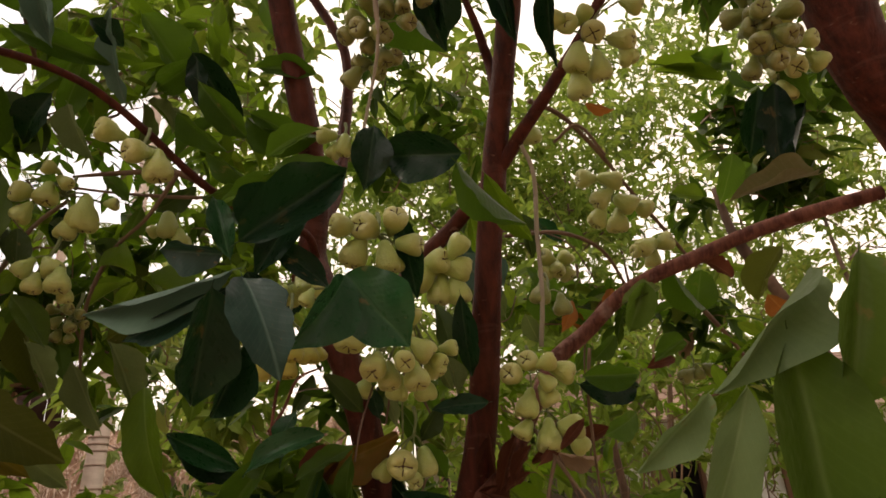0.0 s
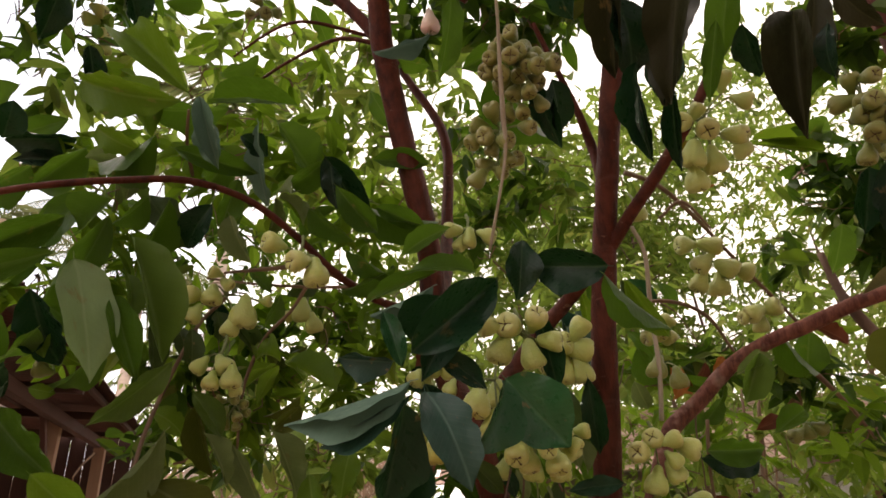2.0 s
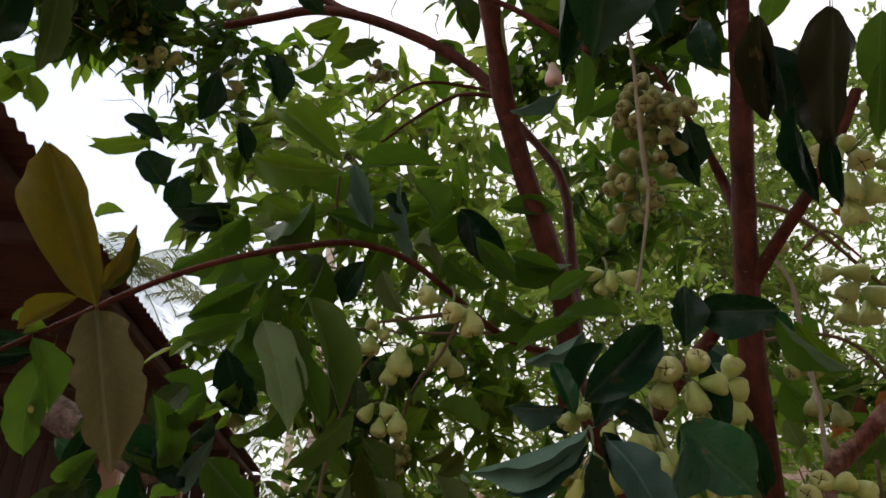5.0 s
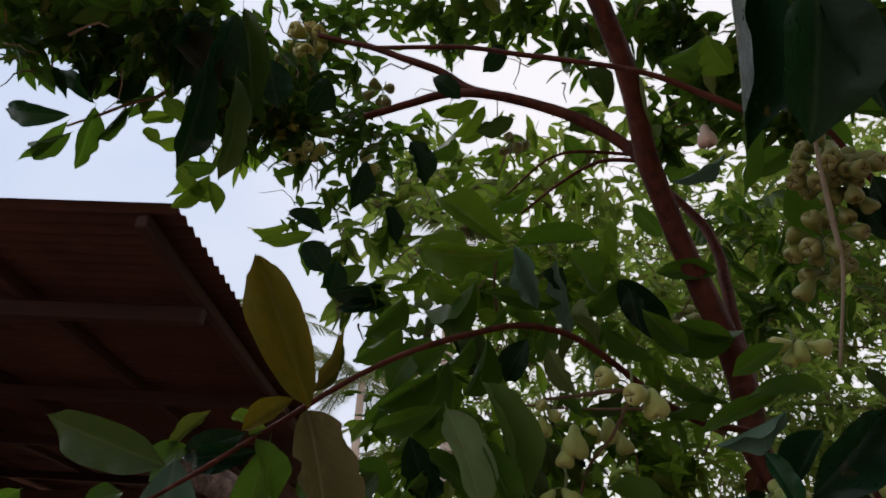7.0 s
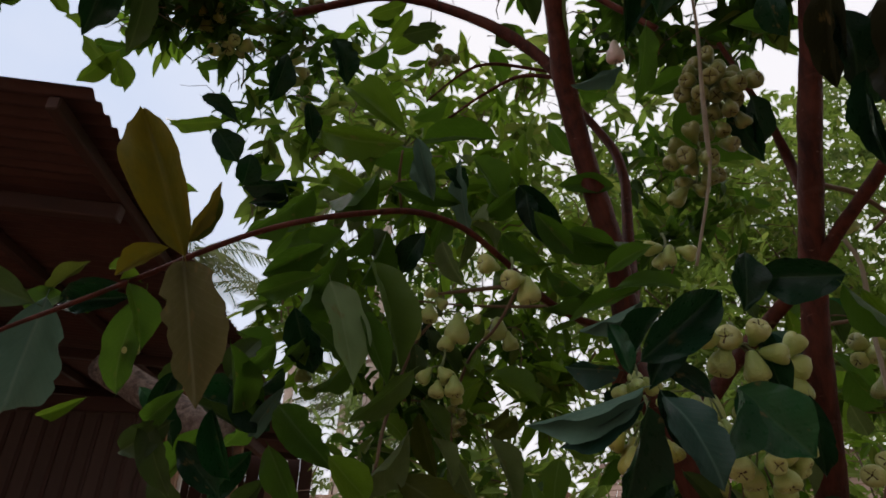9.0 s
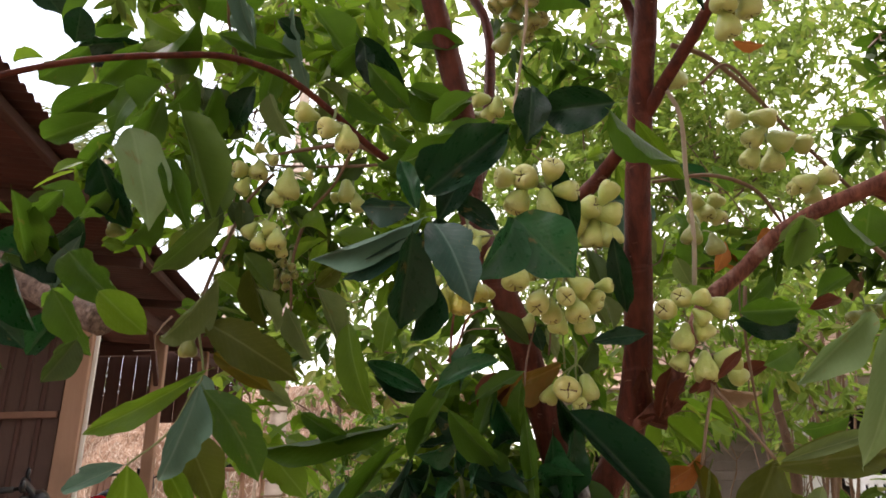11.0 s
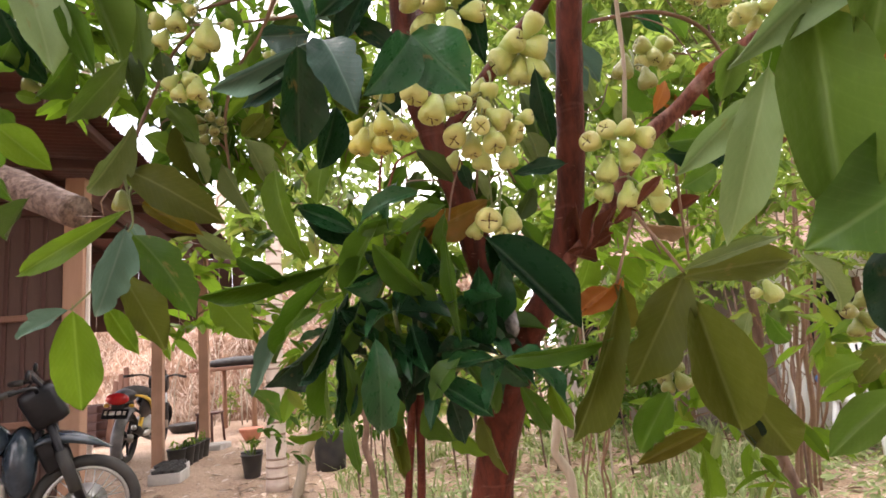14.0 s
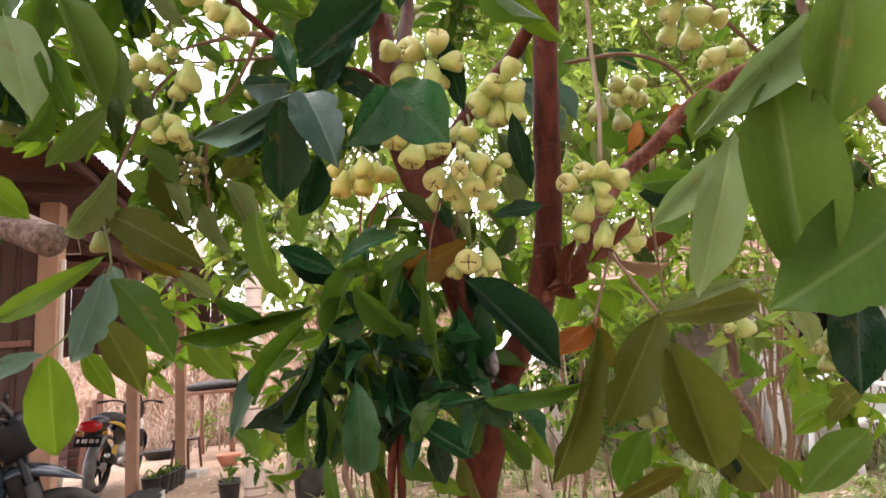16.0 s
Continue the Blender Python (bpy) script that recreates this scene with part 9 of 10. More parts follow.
spots += [((-0.556, 2.24, 1.396), 0.13, 14, 0.11), ((-0.334, 2.338, 1.566), 0.13, 14, 0.11), ((-0.141, 2.375, 1.343), 0.13, 14, 0.11), ((-0.426, 2.257, 1.696), 0.13, 14, 0.11)]
stuff('crown', *leafy(spots, random.Random(64)), 'foliage_near', tree)
stuff('twig_tangle', *twiggy(spots, random.Random(104)), 'twig_bark', tree)

# ---- motorcycles ----
def ring(bm, c, axis, big, small, seg=32, ring_seg=10, squash=1.0):
    """A torus round axis."""
    q = Vector(axis).to_track_quat("Z", "Y").to_matrix().to_4x4()
    m = Matrix.Translation(c) @ q
    rings = []
    for i in range(seg):
        a = 2 * math.pi * i / seg
        row = []
        for j in range(ring_seg):
            b = 2 * math.pi * j / ring_seg
            w = big + small * math.cos(b)
            row.append(bm.verts.new(m @ Vector((w * math.cos(a), w * math.sin(a), small * squash * math.sin(b)))))
        rings.append(row)
    for i in range(seg):
        for j in range(ring_seg):
            bm.faces.new((rings[i][j], rings[(i + 1) % seg][j], rings[(i + 1) % seg][(j + 1) % ring_seg], rings[i][(j + 1) % ring_seg]))
    return bm


def arch(bm, c, r, w, a0, a1, thick=0.006, n=14, flare=0.0):
    """A mudguard: a curved strip over a wheel in the x-z plane."""
    rows = []
    for k in range(n + 1):
        a = radians(a0 + (a1 - a0) * k / n)
        ww = w * (1 - flare * abs(2 * k / n - 1) ** 3)
        row = []
        for rr, s, dz in ((r, -1, -0.025), (r + 0.012, -0.6, 0), (r + 0.018, 0, 0), (r + 0.012, 0.6, 0), (r, 1, -0.025), (r - thick, 0.9, -0.03), (r + 0.01 - thick, 0, 0), (r - thick, -0.9, -0.03)):
            q = rr + dz
            row.append(bm.verts.new((c[0] + math.cos(a) * q, c[1] + s * ww / 2, c[2] + math.sin(a) * q)))
        rows.append(row)
    for p, q in zip(rows, rows[1:]):
        for j in range(8):
            bm.faces.new((p[j], p[(j + 1) % 8], q[(j + 1) % 8], q[j]))
    bm.faces.new(rows[0])
    bm.faces.new(list(reversed(rows[-1])))
    return bm


def blob(bm, c, size, sub=3, pinch=(0, 0)):
    made = bmesh.ops.create_icosphere(bm, subdivisions=sub, radius=0.5, matrix=Matrix.Translation(c) @ Matrix.Diagonal((*size, 1)))
    for v in made["verts"]:
        u = (v.co.x - c[0]) / size[0]
        v.co.y = c[1] + (v.co.y - c[1]) * (1 + pinch[0] * u)
        v.co.z = c[2] + (v.co.z - c[2]) * (1 + pinch[1] * u)
    return bm


def beak(bm, spine):
    """A pointed mudguard: an inverted trough along the spine of (x, z, width)."""
    rows = []
    for x, z, w in spine:
        d = 0.32 * w
        rows.append([bm.verts.new((x, s * w / 2, z - q * d)) for s, q in ((-1, 1.0), (-0.9, 0.5), (-0.55, 0.12), (0, 0), (0.55, 0.12), (0.9, 0.5), (1, 1.0), (0.86, 0.6), (0.5, 0.24), (0, 0.13), (-0.5, 0.24), (-0.86, 0.6))])
    for p, q in zip(rows, rows[1:]):
        for j in range(12):
            bm.faces.new((p[j], p[(j + 1) % 12], q[(j + 1) % 12], q[j]))
    bm.faces.new(rows[0])
    bm.faces.new(list(reversed(rows[-1])))
    bmesh.ops.recalc_face_normals(bm, faces=bm.faces)
    return bm


def wheel(thing, x, r, spoked, name):
    w = part(name, ring(bmesh.new(), (x, 0, r), (0, 1, 0), r - 0.034, 0.035, 40, 10, 1.15), "rubber", thing, "dusty black tyre")
    part("rim", ring(bmesh.new(), (x, 0, r), (0, 1, 0), r - 0.074, 0.015, 40, 8, 1.7), "steel" if spoked else "black_paint", w)
    bm = bmesh.new()
    rod(bm, (x, -0.06, r), (x, 0.06, r), 0.05, None, 16)
    rod(bm, (x, -0.075, r), (x, 0.075, r), 0.02, None, 10)
    part("hub", bm, "grey_alloy", w)
    n = 28 if spoked else 5
    for i in range(n):
        a = 2 * math.pi * i / n
        if spoked:
            b = a + (0.5 if i % 2 else -0.5)
            bm = rod(bmesh.new(), (x + 0.04 * math.cos(b), 0.035 * (1 if i % 4 < 2 else -1), r + 0.04 * math.sin(b)), (x + (r - 0.09) * math.cos(a), 0, r + (r - 0.09) * math.sin(a)), 0.003, None, 5)
        else:
            bm = rod(bmesh.new(), (x, 0, r), (x + (r - 0.09) * math.cos(a), 0, r + (r - 0.09) * math.sin(a)), 0.022, 0.014, 8)
        part("spoke", bm, "steel" if spoked else "black_paint", w)
    bm = bmesh.new()
    rod(bm, (x, 0.062, r), (x, 0.066, r), 0.12, None, 28)
    part("brake_disc", bm, "steel", w)
    return w


def motorcycle(at, heading, spoked, paint, accent, label):
    """Built along +x, front at x = 1.25, rear axle at x = 0, then turned."""
    b = root("motorcycle", (0, 0, 0), label, "motorcycle", "parked motorcycles")
    r = 0.3
    wheel(b, 0.0, r, spoked, "rear_wheel")
    wheel(b, 1.25, r, spoked, "front_wheel")
    if spoked:
        guard = part("front_mudguard", beak(bmesh.new(), [(0.94, 0.67, 0.1), (1.0, 0.733, 0.14), (1.055, 0.764, 0.18), (1.118, 0.765, 0.19), (1.18, 0.752, 0.185), (1.228, 0.735, 0.17), (1.28, 0.708, 0.14), (1.32, 0.682, 0.1), (1.36, 0.652, 0.055), (1.39, 0.628, 0.012)]), paint, b)
        part("mudguard_stay", box(bmesh.new(), None, (0.1, 0.12, 0.2), 0, 0.02, Matrix.Translation((1.06, 0, 0.63)) @ Matrix.Rotation(radians(-24), 4, "Y")), "black_paint", guard)
    else:
        part("front_mudguard", arch(bmesh.new(), (1.25, 0, r), r + 0.05, 0.17, 2, 128, flare=0.7), paint, b)
    part("rear_mudguard", arch(bmesh.new(), (0, 0, r), r + 0.06, 0.14, 60, 215), "grey_plastic", b)
    for s in (-1, 1):
        f = part("fork_leg", rod(bmesh.new(), (1.25, 0.085 * s, r), (1.06, 0.085 * s, 0.82), 0.026, 0.022, 12), "black_paint" if spoked else "steel", b)
        part("fork_boot", rod(bmesh.new(), (1.2, 0.085 * s, 0.42), (1.12, 0.085 * s, 0.66), 0.034, 0.036, 12), "rubber", f)
        part("handlebar", tube(bmesh.new(), [(1.0, 0.05 * s, 0.98, 0.012), (0.98, 0.2 * s, 1.04, 0.012), (0.88, 0.36 * s, 1.03, 0.012)], 8), "black_paint", b)
        part("grip", rod(bmesh.new(), (0.9, 0.3 * s, 1.035), (0.83, 0.41 * s, 1.02), 0.018, 0.018, 10), "rubber", b)
        if spoked:
            part("mirror_stem", tube(bmesh.new(), [(0.95, 0.24 * s, 1.04, 0.005), (0.98, 0.27 * s, 1.08, 0.005), (0.97, 0.32 * s, 1.1, 0.005)], 6), "black_paint", b)
            part("mirror", blob(bmesh.new(), (0.965, 0.33 * s, 1.12), (0.03, 0.12, 0.07), 2), "black_paint", b)
        part("swing_arm", rod(bmesh.new(), (0, 0.09 * s, r), (0.45, 0.08 * s, 0.36), 0.022, 0.026, 10), "black_paint", b)
        part("shock_absorber", rod(bmesh.new(), (0.05, 0.11 * s, 0.36), (0.16, 0.11 * s, 0.66), 0.026, 0.024, 10), accent, b)
        side = part("side_panel", blob(bmesh.new(), (0.22, 0.12 * s, 0.66), (0.5, 0.07, 0.26), 3, (0.3, -0.4)), paint, b)
        if not spoked:
            part("stripe", tube(bmesh.new(), [(-0.2, 0.11 * s, 0.83, 0.008), (0.0, 0.155 * s, 0.8, 0.022), (0.2, 0.165 * s, 0.73, 0.018), (0.34, 0.16 * s, 0.6, 0.008)], 8, 4, 0.0), "yellow_paint", side)
        part("indicator_lamp", blob(bmesh.new(), (-0.36, 0.14 * s, 0.72), (0.06, 0.07, 0.05), 2), "yellow_paint", b)
        part("footpeg", rod(bmesh.new(), (0.5, 0.1 * s, 0.3), (0.5, 0.27 * s, 0.3), 0.016, 0.016, 8), "rubber", b)
    part("headlight", blob(bmesh.new(), (1.04, 0, 0.87), (0.14, 0.17, 0.14), 3), "black_paint", b)
    cowl_m = Matrix.Translation((1.03, 0, 0.92)) @ Matrix.Rotation(radians(-28), 4, "Y")
    part("front_cowl", box(bmesh.new(), None, (0.2, 0.24, 0.24), 0, 0.05, cowl_m), "black_paint", b)
    part("visor", box(bmesh.new(), None, (0.02, 0.2, 0.16), 0, 0.008, Matrix.Translation((1.0, 0, 1.06)) @ Matrix.Rotation(radians(-40), 4, "Y")), "black_paint", b)
    part("leg_shield", blob(bmesh.new(), (0.92, 0, 0.6), (0.18, 0.26, 0.42), 3, (-0.3, 0.2)), paint, b)
    part("fuel_tank", blob(bmesh.new(), (0.62, 0, 0.74), (0.52, 0.28, 0.26), 3, (0.3, 0.4)), paint, b)
    part("seat", blob(bmesh.new(), (0.1, 0, 0.86), (0.78, 0.26, 0.15), 3, (0.2, -0.2)), "rubber", b)
    part("tail", blob(bmesh.new(), (-0.24, 0, 0.82), (0.5, 0.22, 0.18), 3, (0.7, 0.3)), paint, b)
    part("tail_light", blob(bmesh.new(), (-0.44, 0, 0.8), (0.13, 0.26, 0.14), 3), "tail_red", b)
    part("plate_holder", box(bmesh.new(), None, (0.03, 0.12, 0.2), 0, 0.008, Matrix.Translation((-0.43, 0, 0.68)) @ Matrix.Rotation(radians(20), 4, "Y")), "rubber", b)
    tip = Matrix.Translation((-0.46, 0, 0.63)) @ Matrix.Rotation(radians(20), 4, "Y")
    plate = part("number_plate", box(bmesh.new(), None, (0.008, 0.29, 0.115), 0, 0.002, tip), "black_paint", b, "black plate with pale bars")
    for k, w in ((-0.1, 0.03), (-0.04, 0.05), (0.035, 0.06), (0.105, 0.028)):
        part("plate_bar", box(bmesh.new(), None, (0.004, w, 0.045), 0, 0.0, tip @ Matrix.Translation((-0.006, k, 0.01))), "tray_grey", plate)
    part("engine", box(blob(bmesh.new(), (0.6, 0, 0.4), (0.36, 0.3, 0.3), 2), (0.74, 0, 0.44), (0.24, 0.16, 0.16), 0, 0.02), "grey_alloy", b)
    part("frame_tube", tube(bmesh.new(), [(1.02, 0, 0.78, 0.025), (0.86, 0, 0.5, 0.022), (0.6, 0, 0.3, 0.02), (0.3, 0, 0.4, 0.02), (0.0, 0, 0.68, 0.018)], 8), "black_paint", b)
    part("exhaust_pipe", tube(bmesh.new(), [(0.8, -0.12, 0.34, 0.018), (0.6, -0.15, 0.24, 0.018), (0.35, -0.16, 0.26, 0.02), (0.2, -0.17, 0.3, 0.03), (-0.2, -0.18, 0.42, 0.05), (-0.32, -0.18, 0.46, 0.045)], 10), "black_paint", b)
    part("heat_shield", blob(bmesh.new(), (0.02, -0.215, 0.37), (0.3, 0.05, 0.08), 2), "steel", b)
    part("exhaust_tip", rod(bmesh.new(), (-0.31, -0.18, 0.458), (-0.36, -0.18, 0.474), 0.03, 0.026, 12), "steel", b)
    part("stand", rod(bmesh.new(), (0.5, 0.12, 0.28), (0.42, 0.26, 0.01), 0.012, 0.012, 8), "black_paint", b)
    b.matrix_basis = Matrix.Translation(at) @ Matrix.Rotation(radians(heading), 4, "Z") @ Matrix.Rotation(radians(5), 4, "X") @ Matrix.Translation((-(1.25 if spoked else 0), 0, 0))
    return b


motorcycle((M1X, M1Y, 0.0), 47, True, "blue_paint", "grey_alloy", "dark blue motorcycle with spoked wheels parked by the shed")
motorcycle((M2X, M2Y, 0.0), 114, False, "black_paint", "yellow_paint", "black motorcycle with red tail light parked under the shed")

# ---- small things round the shed ----
def lathe(name, prof, at, material, label, category, seg=24, parent=None, group=""):
    bm = bmesh.new()
    rings = [[bm.verts.new((at[0] + math.cos(2 * math.pi * k / seg) * w, at[1] + math.sin(2 * math.pi * k / seg) * w, at[2] + z)) for k in range(seg)] for z, w in prof]
    for a, b in zip(rings, rings[1:]):
        for k in range(seg):
            bm.faces.new((a[k], a[(k + 1) % seg], b[(k + 1) % seg], b[k]))
    bm.faces.new(list(reversed(rings[0])))
    bm.faces.new(rings[-1])
    return tagged(part(name, bm, material, parent), label, category, group)


def blades(at, count, height, spread, r, verts, faces, droop=0.35, width=0.012):
    """Narrow arching blades."""
    for _ in range(count):
        a, h = r.uniform(0, 6.283), height * r.uniform(0.5, 1.1)
        b = Vector(at) + Vector((r.gauss(0, spread), r.gauss(0, spread), 0))
        out = Vector((math.cos(a), math.sin(a), 0)) * h * droop * r.uniform(0.4, 1.5)
        side = Vector((-math.sin(a), math.cos(a), 0)) * width
        n = len(verts)
        mid, tip = b + out * 0.4 + Vector((0, 0, h * 0.65)), b + out + Vector((0, 0, h * r.uniform(0.7, 1.0)))
        verts += [tuple(b - side), tuple(b + side), tuple(mid + side * 0.8), tuple(mid - side * 0.8), tuple(tip)]
        faces += [(n, n + 1, n + 2, n + 3), (n + 3, n + 2, n + 4)]


POT = [(0, 0.07), (0.01, 0.075), (0.2, 0.1), (0.205, 0.108), (0.215, 0.108), (0.215, 0.095), (0.17, 0.09)]
rr = random.Random(5)
for i, (x, y) in enumerate(((-4.62, 5.75), (-4.66, 5.95), (-4.72, 6.12), (-4.8, 6.3), (-4.86, 6.48), (-3.3, 5.2), (-3.42, 5.38))):
    pot = root("potted_plant", (x, y, 0), "small green plant in a black plastic nursery pot", "plant pot", "nursery pots")
    lathe("pot", POT, (x, y, 0), "pot_black", "", "", 18, pot)
    v, f = [], []
    blades((x, y, 0.17), 10, 0.12 if i < 5 else 0.2, 0.03, rr, v, f, 0.6, 0.007)
    wv, wf = leafy([((x, y, 0.25 if i < 5 else 0.3), 0.07, 14, 0.07)], rr)
    f += [tuple(k + len(v) for k in q) for q in wf]
    v += wv
    stuff("foliage", v, f, "foliage_near" if i % 2 else "foliage_mid", pot)
for i, (x, y) in enumerate(((-4.18, 5.12), (-4.42, 5.42))):
    tray = root("seedling_tray", (x, y, 0), "grey tray filled with black seedling cups", "tray", "seedling trays")
    bm = bmesh.new()
    t = math.atan2(ALONG.y, ALONG.x)
    for off, size in (((0, 0.14, 0.05), (0.36, 0.015, 0.1)), ((0, -0.14, 0.05), (0.36, 0.015, 0.1)), ((0.18, 0, 0.05), (0.015, 0.28, 0.1)), ((-0.18, 0, 0.05), (0.015, 0.28, 0.1)), ((0, 0, 0.008), (0.36, 0.28, 0.012))):
        o3 = Matrix.Rotation(t, 3, "Z") @ Vector(off)
        box(bm, (x + o3.x, y + o3.y, o3.z), size, t, 0.002)
    part("tray_box", bm, "tray_grey", tray)
    for k in range(12):
        o3 = Matrix.Rotation(t, 3, "Z") @ Vector((-0.13 + 0.087 * (k % 4), -0.09 + 0.09 * (k // 4), 0))
        lathe("cup", [(0, 0.03), (0.1, 0.038), (0.11, 0.036), (0.1, 0.03)], (x + o3.x, y + o3.y, 0.02), "pot_black", "", "", 10, tray)
lathe("woven_drum", [(0, 0.13), (0.01, 0.145), (0.1, 0.15), (0.2, 0.155), (0.3, 0.15), (0.33, 0.155), (0.34, 0.15), (0.33, 0.13), (0.2, 0.125)], (-2.62, 5.5, 0), "pot_black", "dark woven plastic drum standing on bare earth", "drum")
lathe("bucket", [(0, 0.1), (0.01, 0.11), (0.24, 0.14), (0.25, 0.148), (0.26, 0.145), (0.24, 0.13), (0.05, 0.1)], BUCKET, "bucket_white", "white plastic bucket on the shed's earth floor", "bucket")
lathe("terracotta_bowl", [(0, 0.1), (0.05, 0.13), (0.13, 0.17), (0.16, 0.18), (0.165, 0.165), (0.1, 0.14)], (-5.1, 7.9, 0.0), "terracotta", "red clay bowl on the ground behind the shed post", "bowl")
tagged(part("concrete_slab", box(bmesh.new(), (-5.3, 7.1, 0.02), (0.6, 0.4, 0.09), 0.25, 0.02), "stone_grey", None, "", False), "pale concrete slab edge at the shed post", "slab")
lathe("basin", [(0, 0.2), (0.02, 0.24), (0.12, 0.3), (0.14, 0.31), (0.145, 0.29), (0.05, 0.22)], (-7.358, 9.279, 0), "pot_black", "wide shallow black plastic basin at the foot of the bank", "basin")
stool = root("stool", (-5.744, 7.816, 0), "low dark wooden stool by the shed post", "stool")
for x, y in ((-0.12, -0.12), (0.12, -0.12), (-0.12, 0.12), (0.12, 0.12)):
    part("leg", rod(bmesh.new(), (stool.location.x + x * 1.2, stool.location.y + y * 1.2, 0), (stool.location.x + x, stool.location.y + y, 0.4), 0.018, 0.018, 8), "smoked_wood", stool)
part("seat", box(bmesh.new(), (stool.location.x, stool.location.y, 0.415), (0.34, 0.34, 0.03), 0.4, 0.006), "smoked_wood", stool)
# made-up crate in dark wood, added where the shed floor lies in shade
crate = root("crate", (-8.17, 8.0, 0), "dark slatted crate added to darken a shaded spot under the shed", "crate")
for k in range(5):
    for side in (-1, 1):
        part("slat", box(bmesh.new(), (crate.location.x, crate.location.y + 0.24 * side, 0.06 + k * 0.13), (0.8, 0.02, 0.11), 0, 0.004), "smoked_wood", crate)
        part("slat", box(bmesh.new(), (crate.location.x + 0.4 * side, crate.location.y, 0.06 + k * 0.13), (0.02, 0.46, 0.11), 0, 0.004), "smoked_wood", crate)
for k in range(3):
    x = crate.location.x + 0.55 + 0.14 * k
    tagged(part("plank", box(bmesh.new(), None, (0.09, 0.03, 1.0 + 0.1 * k), 0, 0.004, Matrix.Translation((x, crate.location.y - 0.1, 0.5 + 0.05 * k)) @ Matrix.Rotation(radians(9 - 5 * k), 4, "Y")), "batten_wood"), "rough brown plank standing beside a crate", "plank", "planks by the crate")
rack = root("rack", (-6.2, 9.2, 0), "rough wooden rack with a dark board top", "rack")
for x, y in ((-6.7, 8.9), (-5.7, 8.9), (-6.7, 9.5), (-5.7, 9.5)):
    part("leg", rod(bmesh.new(), (x, y, 0), (x, y, 1.05), 0.045, 0.04, 9), "post_wood", rack)
part("shelf", box(bmesh.new(), (-6.2, 9.2, 1.05), (1.35, 0.85, 0.06), 0, 0.01), "batten_wood", rack)
part("cover", blob(bmesh.new(), (-6.2, 9.2, 1.15), (1.2, 0.7, 0.2), 3), "rubber", rack)

# earth bank with dry roots and straw behind the shed
def bank_face(x, h):
    """A place on the bank's face, h from 0 at the foot to 1 at the top."""
    rough_y = 0.35 * noise.noise((x * 0.8, h * 2, 1)) + 0.2 * noise.noise((x * 2.6, h * 6, 2)) + 0.09 * noise.noise((x * 7, h * 15, 4)) + 0.05 * noise.noise((x * 16, h * 34, 6))
    return Vector((x, 10.6 + 0.12 * (x + 9) + 1.0 * h ** 1.5 + rough_y, -0.05 + 2.75 * h + 0.1 * noise.noise((x, h * 3, 7))))


bm = bmesh.new()
rows = []
for i in range(201):
    x = -15 + i * 0.064
    row = [bm.verts.new(bank_face(x, j / 34)) for j in range(35)]
    top = row[-1].co
    row.append(bm.verts.new((top.x - 0.5, top.y + 6, top.z + 0.4)))
    rows.append(row)
for a, b in zip(rows, rows[1:]):
    for j in range(35):
        bm.faces.new((a[j], b[j], b[j + 1], a[j + 1]))
tagged(part("earth_bank", bm, "earth_bank"), "steep cut bank of pinkish earth with dry roots", "bank", kind="structure")
v, f = [], []
rr = random.Random(8)
while len(v) < 5 * 4200:
    x, h = rr.uniform(-13, -3.0), rr.random() ** 1.2
    if noise.noise((x * 1.7, h * 3.5, 9)) < rr.uniform(-0.12, 0.34):
        continue
    a = bank_face(x, h) + Vector((0, -0.03, 0))
    d = Vector((rr.gauss(0, 0.3), rr.uniform(-0.25, 0.02), rr.choice((-1, -1, 1)) * rr.uniform(0.08, 0.55)))
    n, s = len(v), Vector((rr.uniform(0.003, 0.01), 0, 0))
    v += [tuple(a - s), tuple(a + s), tuple(a + d * 0.5 + Vector((0, -0.06, 0)) + s), tuple(a + d * 0.5 + Vector((0, -0.06, 0)) - s), tuple(a + d)]
    f += [(n, n + 1, n + 2, n + 3), (n + 3, n + 2, n + 4)]
stuff("dry_straw", v, f, "straw", None, "tangle of pale dry straw hanging on the bank")
for i in range(26):
    x = -8.6 + i * 0.2 + rr.uniform(-0.1, 0.1)
    y = 10.1 + 0.12 * (x + 9) + rr.uniform(-0.5, 0.1)
    bm = tube(bmesh.new(), [(x, y, -0.02, 0.014), (x + rr.uniform(-0.08, 0.08), y + 0.1, 0.8, 0.012), (x + rr.uniform(-0.25, 0.25), y + 0.2, rr.uniform(1.1, 2.1), 0.007)], 5, 3)
    tagged(part("cane", bm, "dead_wood"), "pale dry cane leaning on the earth bank", "cane", "canes on the bank")
for k, (x, y, h) in enumerate(((-4.4, 8.3, 0.8), (-3.7, 7.0, 0.5), (-5.6, 9.6, 0.9), (-6.9, 9.9, 0.7))):
    bush_at = (x, y, 0)
    g = root("weed_clump", bush_at, "light green weeds sprouting at the foot of the bank", "weeds", "weeds at the bank")
    wv, wf = leafy([((x + rr.uniform(-0.3, 0.3), y + rr.uniform(-0.2, 0.2), rr.uniform(0.12, h)), 0.18, 30, 0.1) for _ in range(6)], rr)
    stuff("foliage", wv, wf, "foliage_light", g)
    part("stem", tube(bmesh.new(), [(x, y, -0.02, 0.01), (x + 0.03, y, h * 0.5, 0.008), (x, y, h, 0.004)], 5, 3), "twig_green", g)


